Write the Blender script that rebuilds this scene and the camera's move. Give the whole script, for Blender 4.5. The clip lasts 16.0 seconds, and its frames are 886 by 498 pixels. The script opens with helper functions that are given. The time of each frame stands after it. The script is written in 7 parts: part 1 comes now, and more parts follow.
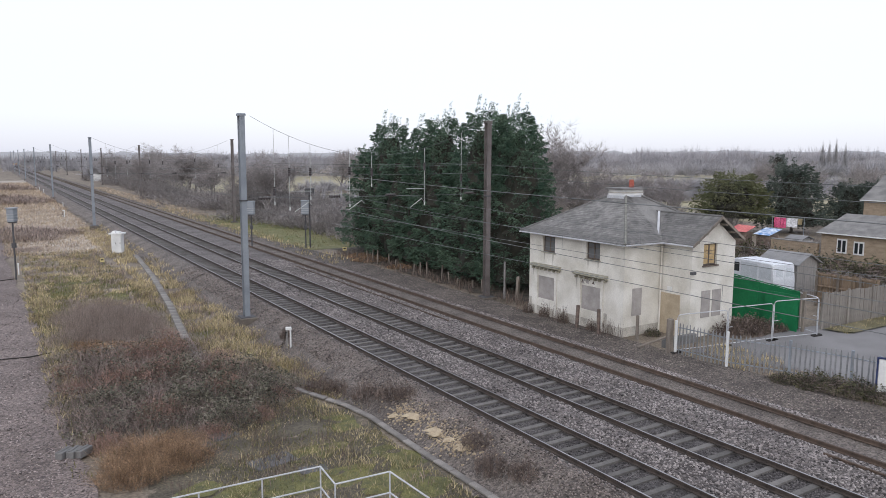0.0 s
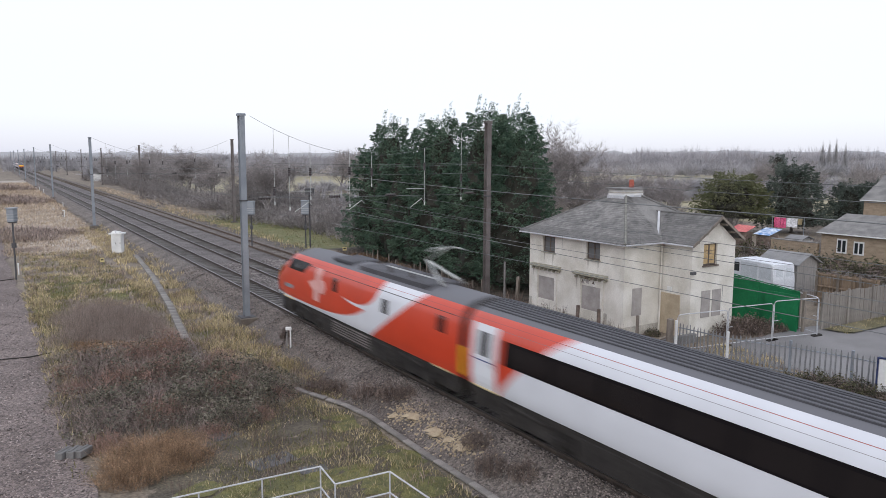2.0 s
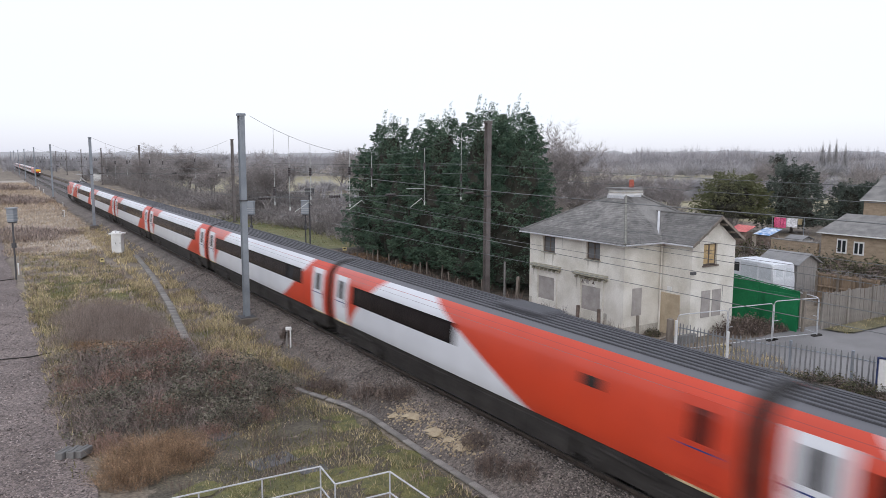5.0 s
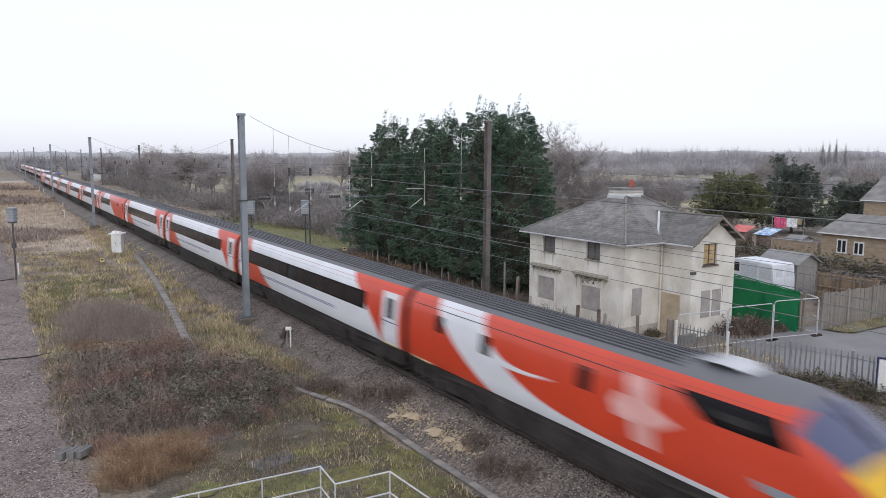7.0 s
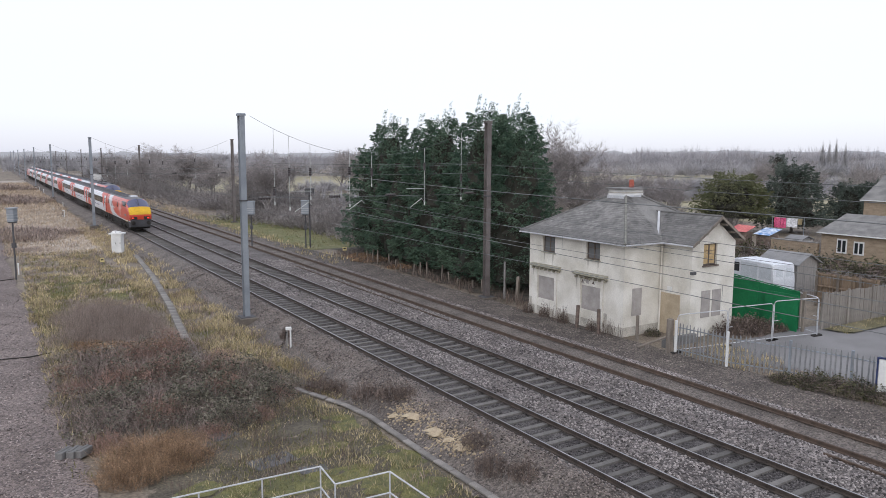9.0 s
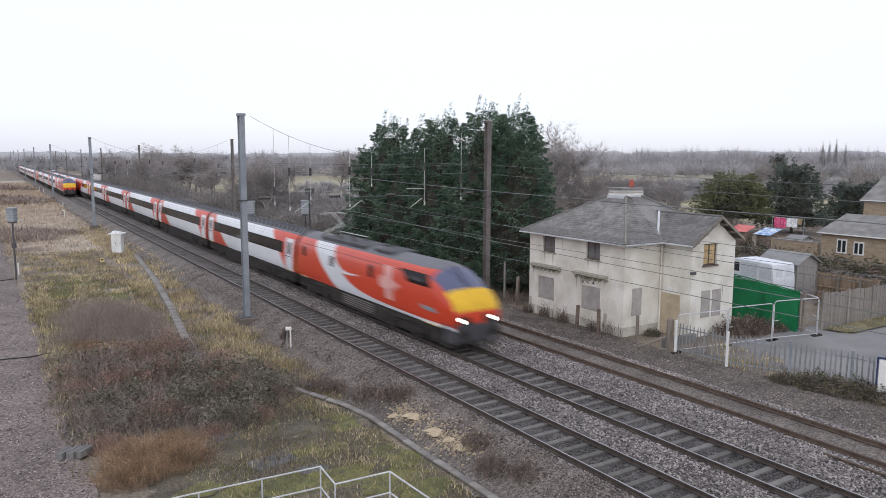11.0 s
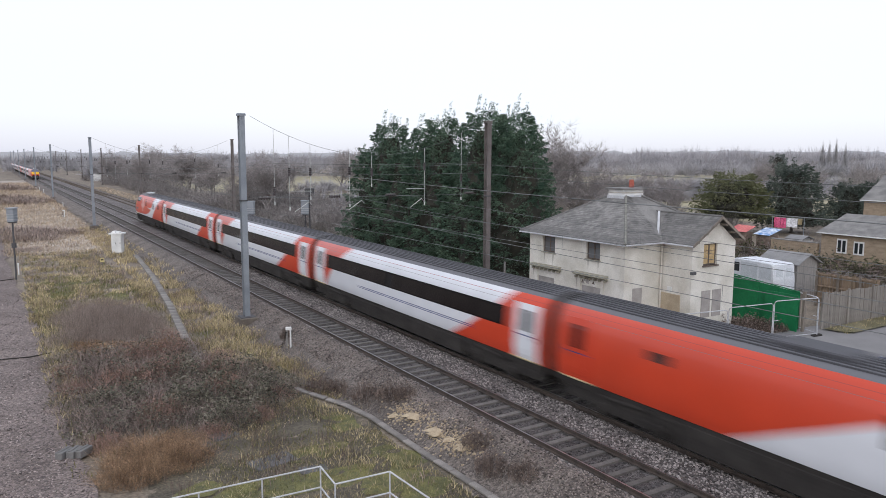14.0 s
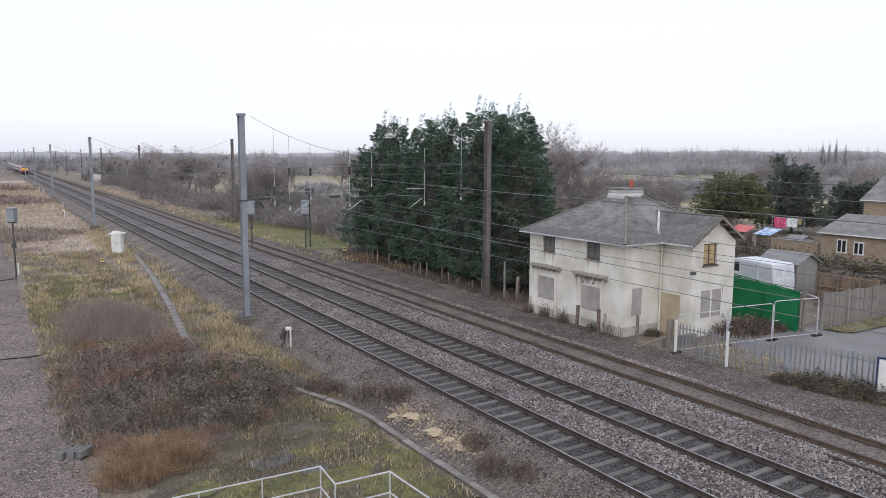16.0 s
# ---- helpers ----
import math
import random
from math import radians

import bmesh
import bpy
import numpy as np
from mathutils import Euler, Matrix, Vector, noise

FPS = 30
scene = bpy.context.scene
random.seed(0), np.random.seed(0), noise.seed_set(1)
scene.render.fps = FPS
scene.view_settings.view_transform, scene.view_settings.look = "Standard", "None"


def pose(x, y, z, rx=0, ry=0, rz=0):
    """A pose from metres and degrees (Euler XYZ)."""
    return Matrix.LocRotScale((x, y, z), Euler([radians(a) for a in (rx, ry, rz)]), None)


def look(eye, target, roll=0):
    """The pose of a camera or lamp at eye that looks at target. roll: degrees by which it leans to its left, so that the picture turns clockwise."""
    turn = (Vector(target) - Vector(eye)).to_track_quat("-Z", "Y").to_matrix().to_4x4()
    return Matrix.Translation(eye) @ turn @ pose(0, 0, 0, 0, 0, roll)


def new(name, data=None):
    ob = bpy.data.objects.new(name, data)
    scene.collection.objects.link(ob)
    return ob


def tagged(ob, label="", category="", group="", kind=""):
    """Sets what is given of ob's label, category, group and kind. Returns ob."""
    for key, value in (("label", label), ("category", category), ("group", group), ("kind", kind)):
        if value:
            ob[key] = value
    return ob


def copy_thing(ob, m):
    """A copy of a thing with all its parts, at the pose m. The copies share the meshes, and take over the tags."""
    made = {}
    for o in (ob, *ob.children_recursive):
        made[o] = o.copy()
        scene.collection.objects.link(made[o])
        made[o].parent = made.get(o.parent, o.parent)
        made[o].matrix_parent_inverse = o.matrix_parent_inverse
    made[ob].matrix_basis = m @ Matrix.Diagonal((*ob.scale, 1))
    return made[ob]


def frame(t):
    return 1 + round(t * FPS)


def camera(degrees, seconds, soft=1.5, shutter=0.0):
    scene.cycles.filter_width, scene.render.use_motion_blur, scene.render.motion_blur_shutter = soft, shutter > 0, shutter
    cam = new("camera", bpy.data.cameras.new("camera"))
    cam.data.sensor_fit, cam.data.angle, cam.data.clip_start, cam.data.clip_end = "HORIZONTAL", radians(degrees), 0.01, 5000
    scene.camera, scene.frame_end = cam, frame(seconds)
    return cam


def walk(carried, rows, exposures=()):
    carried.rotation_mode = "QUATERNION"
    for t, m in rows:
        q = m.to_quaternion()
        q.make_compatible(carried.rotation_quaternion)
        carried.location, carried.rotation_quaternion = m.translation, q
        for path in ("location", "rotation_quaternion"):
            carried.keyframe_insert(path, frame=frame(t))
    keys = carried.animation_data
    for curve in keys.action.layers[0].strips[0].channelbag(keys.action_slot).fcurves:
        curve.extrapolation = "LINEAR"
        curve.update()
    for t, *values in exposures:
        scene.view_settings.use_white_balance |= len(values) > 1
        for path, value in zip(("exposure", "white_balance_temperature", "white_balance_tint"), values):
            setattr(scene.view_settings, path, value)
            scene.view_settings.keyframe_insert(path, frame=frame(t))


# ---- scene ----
cam = camera(62.44, 16.0, soft=0.5, shutter=0.5)
EYE = (0.0, 0.0, 8.966)
YAW, PITCH, ROLL = radians(31.881), radians(-7.179), 0.249
AIM = (math.sin(YAW) * math.cos(PITCH) * 50, math.cos(YAW) * math.cos(PITCH) * 50, EYE[2] + math.sin(PITCH) * 50)
walk(cam, [(0.0, look(EYE, AIM, ROLL)), (16.0, look(EYE, AIM, ROLL))], exposures=[(0.0, 0.0), (16.0, 0.0)])

# ---- light: bright overcast winter sky ----
world = bpy.data.worlds.new("overcast_sky")
scene.world = world
world.use_nodes = True
wn, wl = world.node_tree.nodes, world.node_tree.links
wn.clear()
w_out, w_bg = wn.new("ShaderNodeOutputWorld"), wn.new("ShaderNodeBackground")
w_sky = wn.new("ShaderNodeTexSky")
w_sky.sky_type, w_sky.sun_disc = "NISHITA", False
w_sky.sun_elevation, w_sky.sun_rotation = radians(22), radians(215)
w_tc, w_sep, w_ramp = wn.new("ShaderNodeTexCoord"), wn.new("ShaderNodeSeparateXYZ"), wn.new("ShaderNodeValToRGB")
w_ramp.color_ramp.elements[0].position, w_ramp.color_ramp.elements[0].color = 0.0, (0.68, 0.705, 0.84, 1)
w_ramp.color_ramp.elements[1].position, w_ramp.color_ramp.elements[1].color = 0.16, (0.87, 0.89, 1.0, 1)
mid_tone = w_ramp.color_ramp.elements.new(0.05)
zenith_tone = w_ramp.color_ramp.elements.new(0.6)
zenith_tone.color = (0.98, 1.0, 1.12, 1)
mid_tone.color = (0.785, 0.81, 0.935, 1)
w_mul, w_add = wn.new("ShaderNodeMix"), wn.new("ShaderNodeMix")
for w_mix, kind_of in ((w_mul, "MULTIPLY"), (w_add, "ADD")):
    w_mix.data_type, w_mix.blend_type, w_mix.inputs[0].default_value = "RGBA", kind_of, 1.0
w_mul.inputs[7].default_value = (0.03, 0.03, 0.03, 1)
wl.new(w_tc.outputs["Generated"], w_sep.inputs[0])
wl.new(w_sep.outputs["Z"], w_ramp.inputs[0])
wl.new(w_sky.outputs[0], w_mul.inputs[6])
wl.new(w_ramp.outputs[0], w_add.inputs[6])
wl.new(w_mul.outputs[2], w_add.inputs[7])
wl.new(w_add.outputs[2], w_bg.inputs[0])
w_bg.inputs[1].default_value = 1.0
wl.new(w_bg.outputs[0], w_out.inputs[0])
sun_data = bpy.data.lights.new("sun", "SUN")
sun_data.energy, sun_data.angle, sun_data.color = 0.6, radians(35), (1.0, 0.975, 0.95)
sun = new("sun", sun_data)
sun.matrix_world = look((0, 0, 60), (28, 34, 35))


# ---- materials ----
def shade(name, a, b=None, rough=0.8, metal=0.0, big=1.5, fine=40.0, relief=0.3, depth=0.01, rand=0.0, island=0.0, spec=0.4, streak=None, cells=0.0):
    """A surface of two tones in broad patches, a finer grain over them, and relief."""
    b = b or tuple(min(1, c * 1.35) for c in a)
    m = bpy.data.materials.new(name)
    m.use_nodes = True
    n, l = m.node_tree.nodes, m.node_tree.links
    pr = n["Principled BSDF"]
    pr.inputs["Roughness"].default_value, pr.inputs["Metallic"].default_value = rough, metal
    pr.inputs["Specular IOR Level"].default_value = spec
    tc = n.new("ShaderNodeTexCoord")
    co = tc.outputs["Object"]
    if streak:
        mp = n.new("ShaderNodeMapping")
        mp.inputs["Scale"].default_value = streak
        l.new(co, mp.inputs[0])
        co = mp.outputs[0]
    n1, n2 = n.new("ShaderNodeTexNoise"), n.new("ShaderNodeTexNoise")
    n1.inputs["Scale"].default_value, n1.inputs["Detail"].default_value = big, 5
    n2.inputs["Scale"].default_value, n2.inputs["Detail"].default_value = fine, 4
    l.new(co, n1.inputs["Vector"])
    l.new(co, n2.inputs["Vector"])
    rp = n.new("ShaderNodeValToRGB")
    rp.color_ramp.elements[0].position, rp.color_ramp.elements[1].position = 0.35, 0.65
    rp.color_ramp.elements[0].color, rp.color_ramp.elements[1].color = (*a, 1), (*b, 1)
    l.new(n1.outputs[0], rp.inputs[0])
    mr = n.new("ShaderNodeMapRange")
    mr.inputs[1].default_value, mr.inputs[2].default_value = 0.3, 0.7
    mr.inputs[3].default_value, mr.inputs[4].default_value = 1 - relief, 1 + relief
    l.new(n2.outputs[0], mr.inputs[0])
    fac, height = mr.outputs[0], n2.outputs[0]
    if cells:
        vo = n.new("ShaderNodeTexVoronoi")
        vo.inputs["Scale"].default_value = cells
        l.new(co, vo.inputs["Vector"])
        sp = n.new("ShaderNodeSeparateColor")
        l.new(vo.outputs["Color"], sp.inputs[0])
        mc = n.new("ShaderNodeMapRange")
        mc.inputs[3].default_value, mc.inputs[4].default_value = 0.45, 1.6
        l.new(sp.outputs[0], mc.inputs[0])
        mx = n.new("ShaderNodeMath")
        mx.operation = "MULTIPLY"
        l.new(fac, mx.inputs[0])
        l.new(mc.outputs[0], mx.inputs[1])
        fac = mx.outputs[0]
        ad = n.new("ShaderNodeMath")
        ad.operation = "MULTIPLY_ADD"
        ad.inputs[1].default_value, ad.inputs[2].default_value = -1.6, 1.0
        l.new(vo.outputs["Distance"], ad.inputs[0])
        height = ad.outputs[0]
    for amount, node, socket in ((rand, "ShaderNodeObjectInfo", "Random"), (island, "ShaderNodeNewGeometry", "Random Per Island")):
        if amount:
            oi = n.new(node)
            m2 = n.new("ShaderNodeMapRange")
            m2.inputs[3].default_value, m2.inputs[4].default_value = 1 - amount, 1 + amount
            l.new(oi.outputs[socket], m2.inputs[0])
            mx = n.new("ShaderNodeMath")
            mx.operation = "MULTIPLY"
            l.new(fac, mx.inputs[0])
            l.new(m2.outputs[0], mx.inputs[1])
            fac = mx.outputs[0]
    mul = n.new("ShaderNodeMix")
    mul.data_type, mul.blend_type = "RGBA", "MULTIPLY"
    mul.inputs[0].default_value = 1.0
    l.new(rp.outputs[0], mul.inputs[6])
    l.new(fac, mul.inputs[7])
    l.new(mul.outputs[2], pr.inputs["Base Color"])
    if depth:
        bp = n.new("ShaderNodeBump")
        bp.inputs["Strength"].default_value, bp.inputs["Distance"].default_value = 0.6, depth
        l.new(height, bp.inputs["Height"])
        l.new(bp.outputs[0], pr.inputs["Normal"])
    return m


def glass_dark(name, tint=(0.02, 0.022, 0.025), rough=0.08, spec=0.5):
    m = bpy.data.materials.new(name)
    m.use_nodes = True
    pr = m.node_tree.nodes["Principled BSDF"]
    pr.inputs["Base Color"].default_value, pr.inputs["Roughness"].default_value = (*tint, 1), rough
    pr.inputs["Specular IOR Level"].default_value = spec
    return m


def glow(name, colour, power):
    m = bpy.data.materials.new(name)
    m.use_nodes = True
    pr = m.node_tree.nodes["Principled BSDF"]
    pr.inputs["Base Color"].default_value = (*colour, 1)
    pr.inputs["Emission Color"].default_value, pr.inputs["Emission Strength"].default_value = (*colour, 1), power
    return m


M_GROUND = shade("rough_grass_soil", (0.13, 0.108, 0.082), (0.23, 0.19, 0.145), big=0.35, fine=9, relief=0.45, depth=0.05)
M_MOSS = shade("mossy_turf", (0.10, 0.115, 0.035), (0.18, 0.16, 0.075), big=0.9, fine=14, relief=0.4, depth=0.04)
M_MOSSY_BANK = shade("weedy_bank_turf", (0.12, 0.11, 0.06), (0.2, 0.18, 0.105), big=0.8, fine=14, relief=0.4, depth=0.04)
M_GRAVELSTONE = shade("pinkish_gravel_stones", (0.16, 0.132, 0.121), (0.29, 0.247, 0.23), big=0.6, fine=30, relief=0.2, island=0.8, depth=0)
M_FIELD = shade("winter_field", (0.17, 0.19, 0.09), (0.25, 0.23, 0.13), big=0.02, fine=0.6, relief=0.25, depth=0)
M_CRIB = shade("oily_dark_ballast", (0.055, 0.05, 0.05), (0.10, 0.092, 0.09), big=1.2, fine=30, relief=0.3, cells=17, depth=0.04)
M_BALLAST = shade("granite_ballast", (0.095, 0.083, 0.08), (0.16, 0.143, 0.136), big=0.5, fine=30, relief=0.25, cells=17, depth=0.045)
M_BALLAST_BROWN = shade("dirty_brown_ballast", (0.1, 0.085, 0.075), (0.17, 0.146, 0.128), big=0.7, fine=25, relief=0.3, cells=17, depth=0.035)
M_DARKCESS = shade("dark_cess_dirt", (0.072, 0.061, 0.053), (0.135, 0.115, 0.1), big=0.8, fine=22, relief=0.35, cells=14, depth=0.04)
M_SLAB = shade("dark_damp_slab", (0.085, 0.085, 0.088), (0.14, 0.14, 0.142), big=1.6, fine=30, relief=0.25, depth=0.006)
M_STONE = shade("ballast_stones", (0.165, 0.147, 0.141), (0.275, 0.249, 0.238), big=0.6, fine=30, relief=0.2, island=0.85, depth=0)
M_GRAVEL = shade("pinkish_gravel", (0.13, 0.103, 0.093), (0.2, 0.163, 0.149), big=0.45, fine=26, relief=0.25, cells=16, depth=0.04)
M_SLEEPER = shade("weathered_concrete", (0.092, 0.086, 0.081), (0.158, 0.149, 0.139), big=3, fine=50, relief=0.2, rand=0.25, depth=0.006)
M_SLEEPER_OLD = shade("old_brown_sleeper", (0.10, 0.08, 0.062), (0.17, 0.14, 0.11), big=3, fine=50, relief=0.25, rand=0.25, depth=0.008)
M_RAILSIDE = shade("rusty_rail_web", (0.045, 0.036, 0.031), (0.075, 0.058, 0.047), rough=0.75, big=4, fine=60, relief=0.25)
M_RAILTOP = shade("polished_rail_head", (0.30, 0.30, 0.31), (0.40, 0.40, 0.41), rough=0.32, metal=0.9, big=2, fine=60, relief=0.1, depth=0)
M_RUST = shade("rusted_rail", (0.075, 0.054, 0.042), (0.115, 0.082, 0.062), rough=0.85, big=4, fine=60, relief=0.3)
M_GALV = shade("galvanised_steel", (0.225, 0.25, 0.28), (0.305, 0.335, 0.365), rough=0.55, metal=0.25, big=0.8, fine=20, relief=0.1, depth=0.002)
M_BROWNSTEEL = shade("brown_weathered_steel", (0.115, 0.1, 0.096), (0.175, 0.157, 0.152), rough=0.8, big=1, fine=20, relief=0.2, depth=0.003)
M_DARKSTEEL = shade("dark_grey_steel", (0.06, 0.06, 0.065), (0.1, 0.1, 0.105), rough=0.7, big=1, fine=20, relief=0.2, depth=0.002)
M_PALE = shade("dull_galvanised_pales", (0.18, 0.185, 0.19), (0.26, 0.265, 0.27), rough=0.6, rand=0.15, depth=0)
M_CONC = shade("grey_concrete", (0.2, 0.195, 0.19), (0.3, 0.29, 0.28), big=1.2, fine=30, relief=0.2, depth=0.006, rand=0.12)
M_CONC_DARK = shade("dark_damp_concrete", (0.13, 0.13, 0.125), (0.2, 0.195, 0.19), big=1.2, fine=30, relief=0.2, depth=0.006)
M_WIRE = shade("copper_wire", (0.12, 0.13, 0.13), (0.18, 0.19, 0.19), rough=0.6, depth=0)
M_WIRE_LIGHT = shade("light_span_wire", (0.42, 0.44, 0.43), (0.52, 0.54, 0.52), rough=0.6, depth=0)
M_INSUL = shade("brown_insulator", (0.045, 0.04, 0.04), (0.07, 0.06, 0.06), rough=0.35, depth=0)
M_RENDER = shade("cream_render", (0.57, 0.545, 0.48), (0.74, 0.72, 0.665), big=0.8, fine=14, relief=0.09, depth=0.006)
M_PLINTH = shade("stained_render_base", (0.36, 0.34, 0.30), (0.56, 0.53, 0.47), big=1.6, fine=14, relief=0.2, depth=0.008)
M_SLATE = shade("grey_slate", (0.118, 0.115, 0.111), (0.195, 0.19, 0.18), rough=0.7, big=1.1, fine=22, relief=0.25, rand=0.2, island=0.2, depth=0.004)
M_LEAD = shade("lead_flashing", (0.42, 0.43, 0.45), (0.55, 0.56, 0.58), rough=0.6, depth=0.002)
M_WHITE = shade("white_paint", (0.66, 0.67, 0.66), (0.78, 0.78, 0.77), rough=0.5, big=1, fine=12, relief=0.06, depth=0.002)
M_BOARD = shade("grey_boarding", (0.30, 0.28, 0.265), (0.40, 0.375, 0.355), big=2, fine=30, relief=0.12, depth=0.003)
M_PLY = shade("bare_plywood", (0.40, 0.33, 0.235), (0.5, 0.42, 0.31), big=1.4, fine=20, relief=0.12, depth=0.003)
M_TIMBER = shade("weathered_timber", (0.155, 0.133, 0.112), (0.25, 0.218, 0.185), big=2, fine=30, relief=0.25, depth=0.006, rand=0.15, streak=(3, 3, 0.6))
M_TIMBER_WARM = shade("tan_fence_timber", (0.17, 0.125, 0.088), (0.27, 0.2, 0.14), big=2, fine=30, relief=0.2, depth=0.006, rand=0.15, streak=(3, 3, 0.6))
M_HIP = shade("lichened_hip_tiles", (0.17, 0.17, 0.15), (0.25, 0.25, 0.22), big=5, fine=30, relief=0.25)
M_STONEMOSS = shade("mossy_stone_hood", (0.27, 0.26, 0.2), (0.4, 0.38, 0.31), big=5, fine=30, relief=0.25, depth=0.008)
M_PANE = glass_dark("window_glass", (0.03, 0.034, 0.038), 0.06)
M_NETPANE = glass_dark("net_curtained_glass", (0.15, 0.155, 0.16), 0.12)
M_FRAME_BR = shade("brown_window_frame", (0.10, 0.08, 0.065), (0.15, 0.12, 0.1), depth=0.001)
M_CURTAIN = shade("ochre_curtain", (0.42, 0.30, 0.15), (0.52, 0.39, 0.21), fine=12, relief=0.2, depth=0.01)
M_REDPOT = shade("red_clay_pot", (0.35, 0.09, 0.065), (0.45, 0.13, 0.09))
M_GREEN = shade("green_sheeting", (0.006, 0.15, 0.055), (0.012, 0.20, 0.075), rough=0.55, big=0.8, fine=8, relief=0.12, depth=0.003)
M_TARMAC = shade("worn_tarmac", (0.165, 0.16, 0.16), (0.225, 0.22, 0.22), big=0.35, fine=40, relief=0.15, depth=0.004)
M_BRICK = shade("buff_brick", (0.29, 0.225, 0.16), (0.39, 0.31, 0.225), big=2, fine=14, relief=0.3, streak=(1, 1, 3), depth=0.004)
M_VAN = shade("white_van_paint", (0.60, 0.63, 0.68), (0.68, 0.71, 0.75), rough=0.3, depth=0)
M_VAN_SHADE = shade("pale_grey_van_panel", (0.48, 0.52, 0.56), (0.55, 0.59, 0.63), rough=0.35, depth=0)
M_BARK = shade("grey_bark", (0.12, 0.105, 0.09), (0.19, 0.17, 0.15), big=3, fine=20, relief=0.3, depth=0.01)
# Twig greys: lifted slightly here for haze, much more in the far copy.
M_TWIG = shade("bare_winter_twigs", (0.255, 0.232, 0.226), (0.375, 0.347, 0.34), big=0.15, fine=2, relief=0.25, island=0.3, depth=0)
M_TWIG_HAZE = shade("distant_bare_woods", (0.31, 0.305, 0.32), (0.42, 0.41, 0.425), big=0.02, fine=0.2, relief=0.15, depth=0)
M_CONIFER = shade("cypress_foliage", (0.043, 0.092, 0.062), (0.128, 0.195, 0.132), rough=0.7, big=0.6, fine=3, relief=0.3, island=0.5, depth=0)
M_STONE_BROWN = shade("brown_cess_stones", (0.125, 0.104, 0.094), (0.22, 0.186, 0.167), big=0.6, fine=30, relief=0.2, island=0.8, depth=0)
# Garden conifer green, paled a little to stand in for haze.
M_CONIFER_G = shade("garden_conifer_foliage", (0.07, 0.095, 0.08), (0.12, 0.145, 0.12), rough=0.75, big=0.5, fine=3, relief=0.3, island=0.4, depth=0)
M_CONIFER_Y = shade("golden_cypress_foliage", (0.11, 0.125, 0.06), (0.175, 0.18, 0.095), rough=0.75, big=0.5, fine=3, relief=0.3, island=0.4, depth=0)
# Near-black colour standing in for shade inside the evergreen crowns.
M_CROWNSHADE = shade("dead_inner_twigs", (0.02, 0.021, 0.015), (0.04, 0.038, 0.028), relief=0.3, depth=0.02)
M_STRAW = shade("dry_straw_grass", (0.32, 0.258, 0.145), (0.54, 0.45, 0.275), big=0.35, fine=3, relief=0.25, island=0.5, depth=0)
M_REDCANE = shade("red_brown_stems", (0.2, 0.12, 0.095), (0.34, 0.215, 0.17), big=1, fine=5, relief=0.3, island=0.6, depth=0)
# Dry turf colour; part of its paleness stands in for haze.
M_DRYTURF = shade("pale_dry_turf", (0.31, 0.27, 0.225), (0.42, 0.375, 0.32), big=0.25, fine=3, relief=0.35, depth=0.04)
M_WILLOW = shade("pale_willow_stems", (0.26, 0.205, 0.175), (0.39, 0.325, 0.285), big=1, fine=5, relief=0.3, island=0.4, depth=0)
M_GRASS = shade("green_winter_grass", (0.1, 0.105, 0.036), (0.215, 0.195, 0.083), big=0.4, fine=3, relief=0.25, island=0.35, depth=0)
M_WEED = shade("dark_dead_weed", (0.105, 0.08, 0.068), (0.19, 0.145, 0.12), big=1, fine=4, relief=0.3, island=0.4, depth=0)
M_BRAMBLE = shade("bramble_leaves", (0.068, 0.069, 0.045), (0.21, 0.196, 0.15), big=1.2, fine=5, relief=0.3, island=0.7, depth=0)
M_DARKFLOOR = shade("dark_leaf_litter", (0.05, 0.043, 0.034), (0.11, 0.09, 0.07), big=2.5, fine=18, relief=0.45, depth=0.04)
M_IVY = shade("dark_bramble_leaves", (0.045, 0.05, 0.026), (0.125, 0.115, 0.062), big=1.2, fine=5, relief=0.3, island=0.6, depth=0)
M_CANE = shade("bramble_canes", (0.135, 0.102, 0.088), (0.26, 0.205, 0.182), big=1, fine=5, relief=0.3, island=0.7, depth=0)
M_STRAW_PALE = shade("bleached_winter_grass", (0.365, 0.285, 0.205), (0.54, 0.44, 0.325), big=0.12, fine=1.5, relief=0.3, island=0.4, depth=0)
M_STALK = shade("withered_stalks", (0.22, 0.165, 0.14), (0.36, 0.29, 0.25), big=1, fine=5, relief=0.3, island=0.6, depth=0)
M_SCRUB = shade("dark_winter_scrub", (0.205, 0.186, 0.18), (0.31, 0.286, 0.278), big=0.15, fine=2, relief=0.3, island=0.4, depth=0)
M_SOIL = shade("damp_dark_soil", (0.07, 0.06, 0.045), (0.13, 0.112, 0.078), big=0.8, fine=12, relief=0.45, depth=0.04)
M_TROUGH = shade("weathered_trough_lids", (0.165, 0.155, 0.143), (0.245, 0.228, 0.208), big=1.2, fine=30, relief=0.25, depth=0.006, rand=0.15)
M_FOOTING = shade("brown_stained_footing", (0.10, 0.085, 0.072), (0.16, 0.137, 0.115), big=1.2, fine=30, relief=0.2, depth=0.006)
M_GREYFENCE = shade("silvered_fence_boards", (0.17, 0.157, 0.142), (0.275, 0.254, 0.228), big=0.9, fine=20, relief=0.2, depth=0.005, rand=0.1, streak=(3, 3, 0.5))
M_BRACKEN = shade("rust_dead_bracken", (0.19, 0.115, 0.065), (0.36, 0.24, 0.145), big=1.6, fine=5, relief=0.35, island=0.65, depth=0)
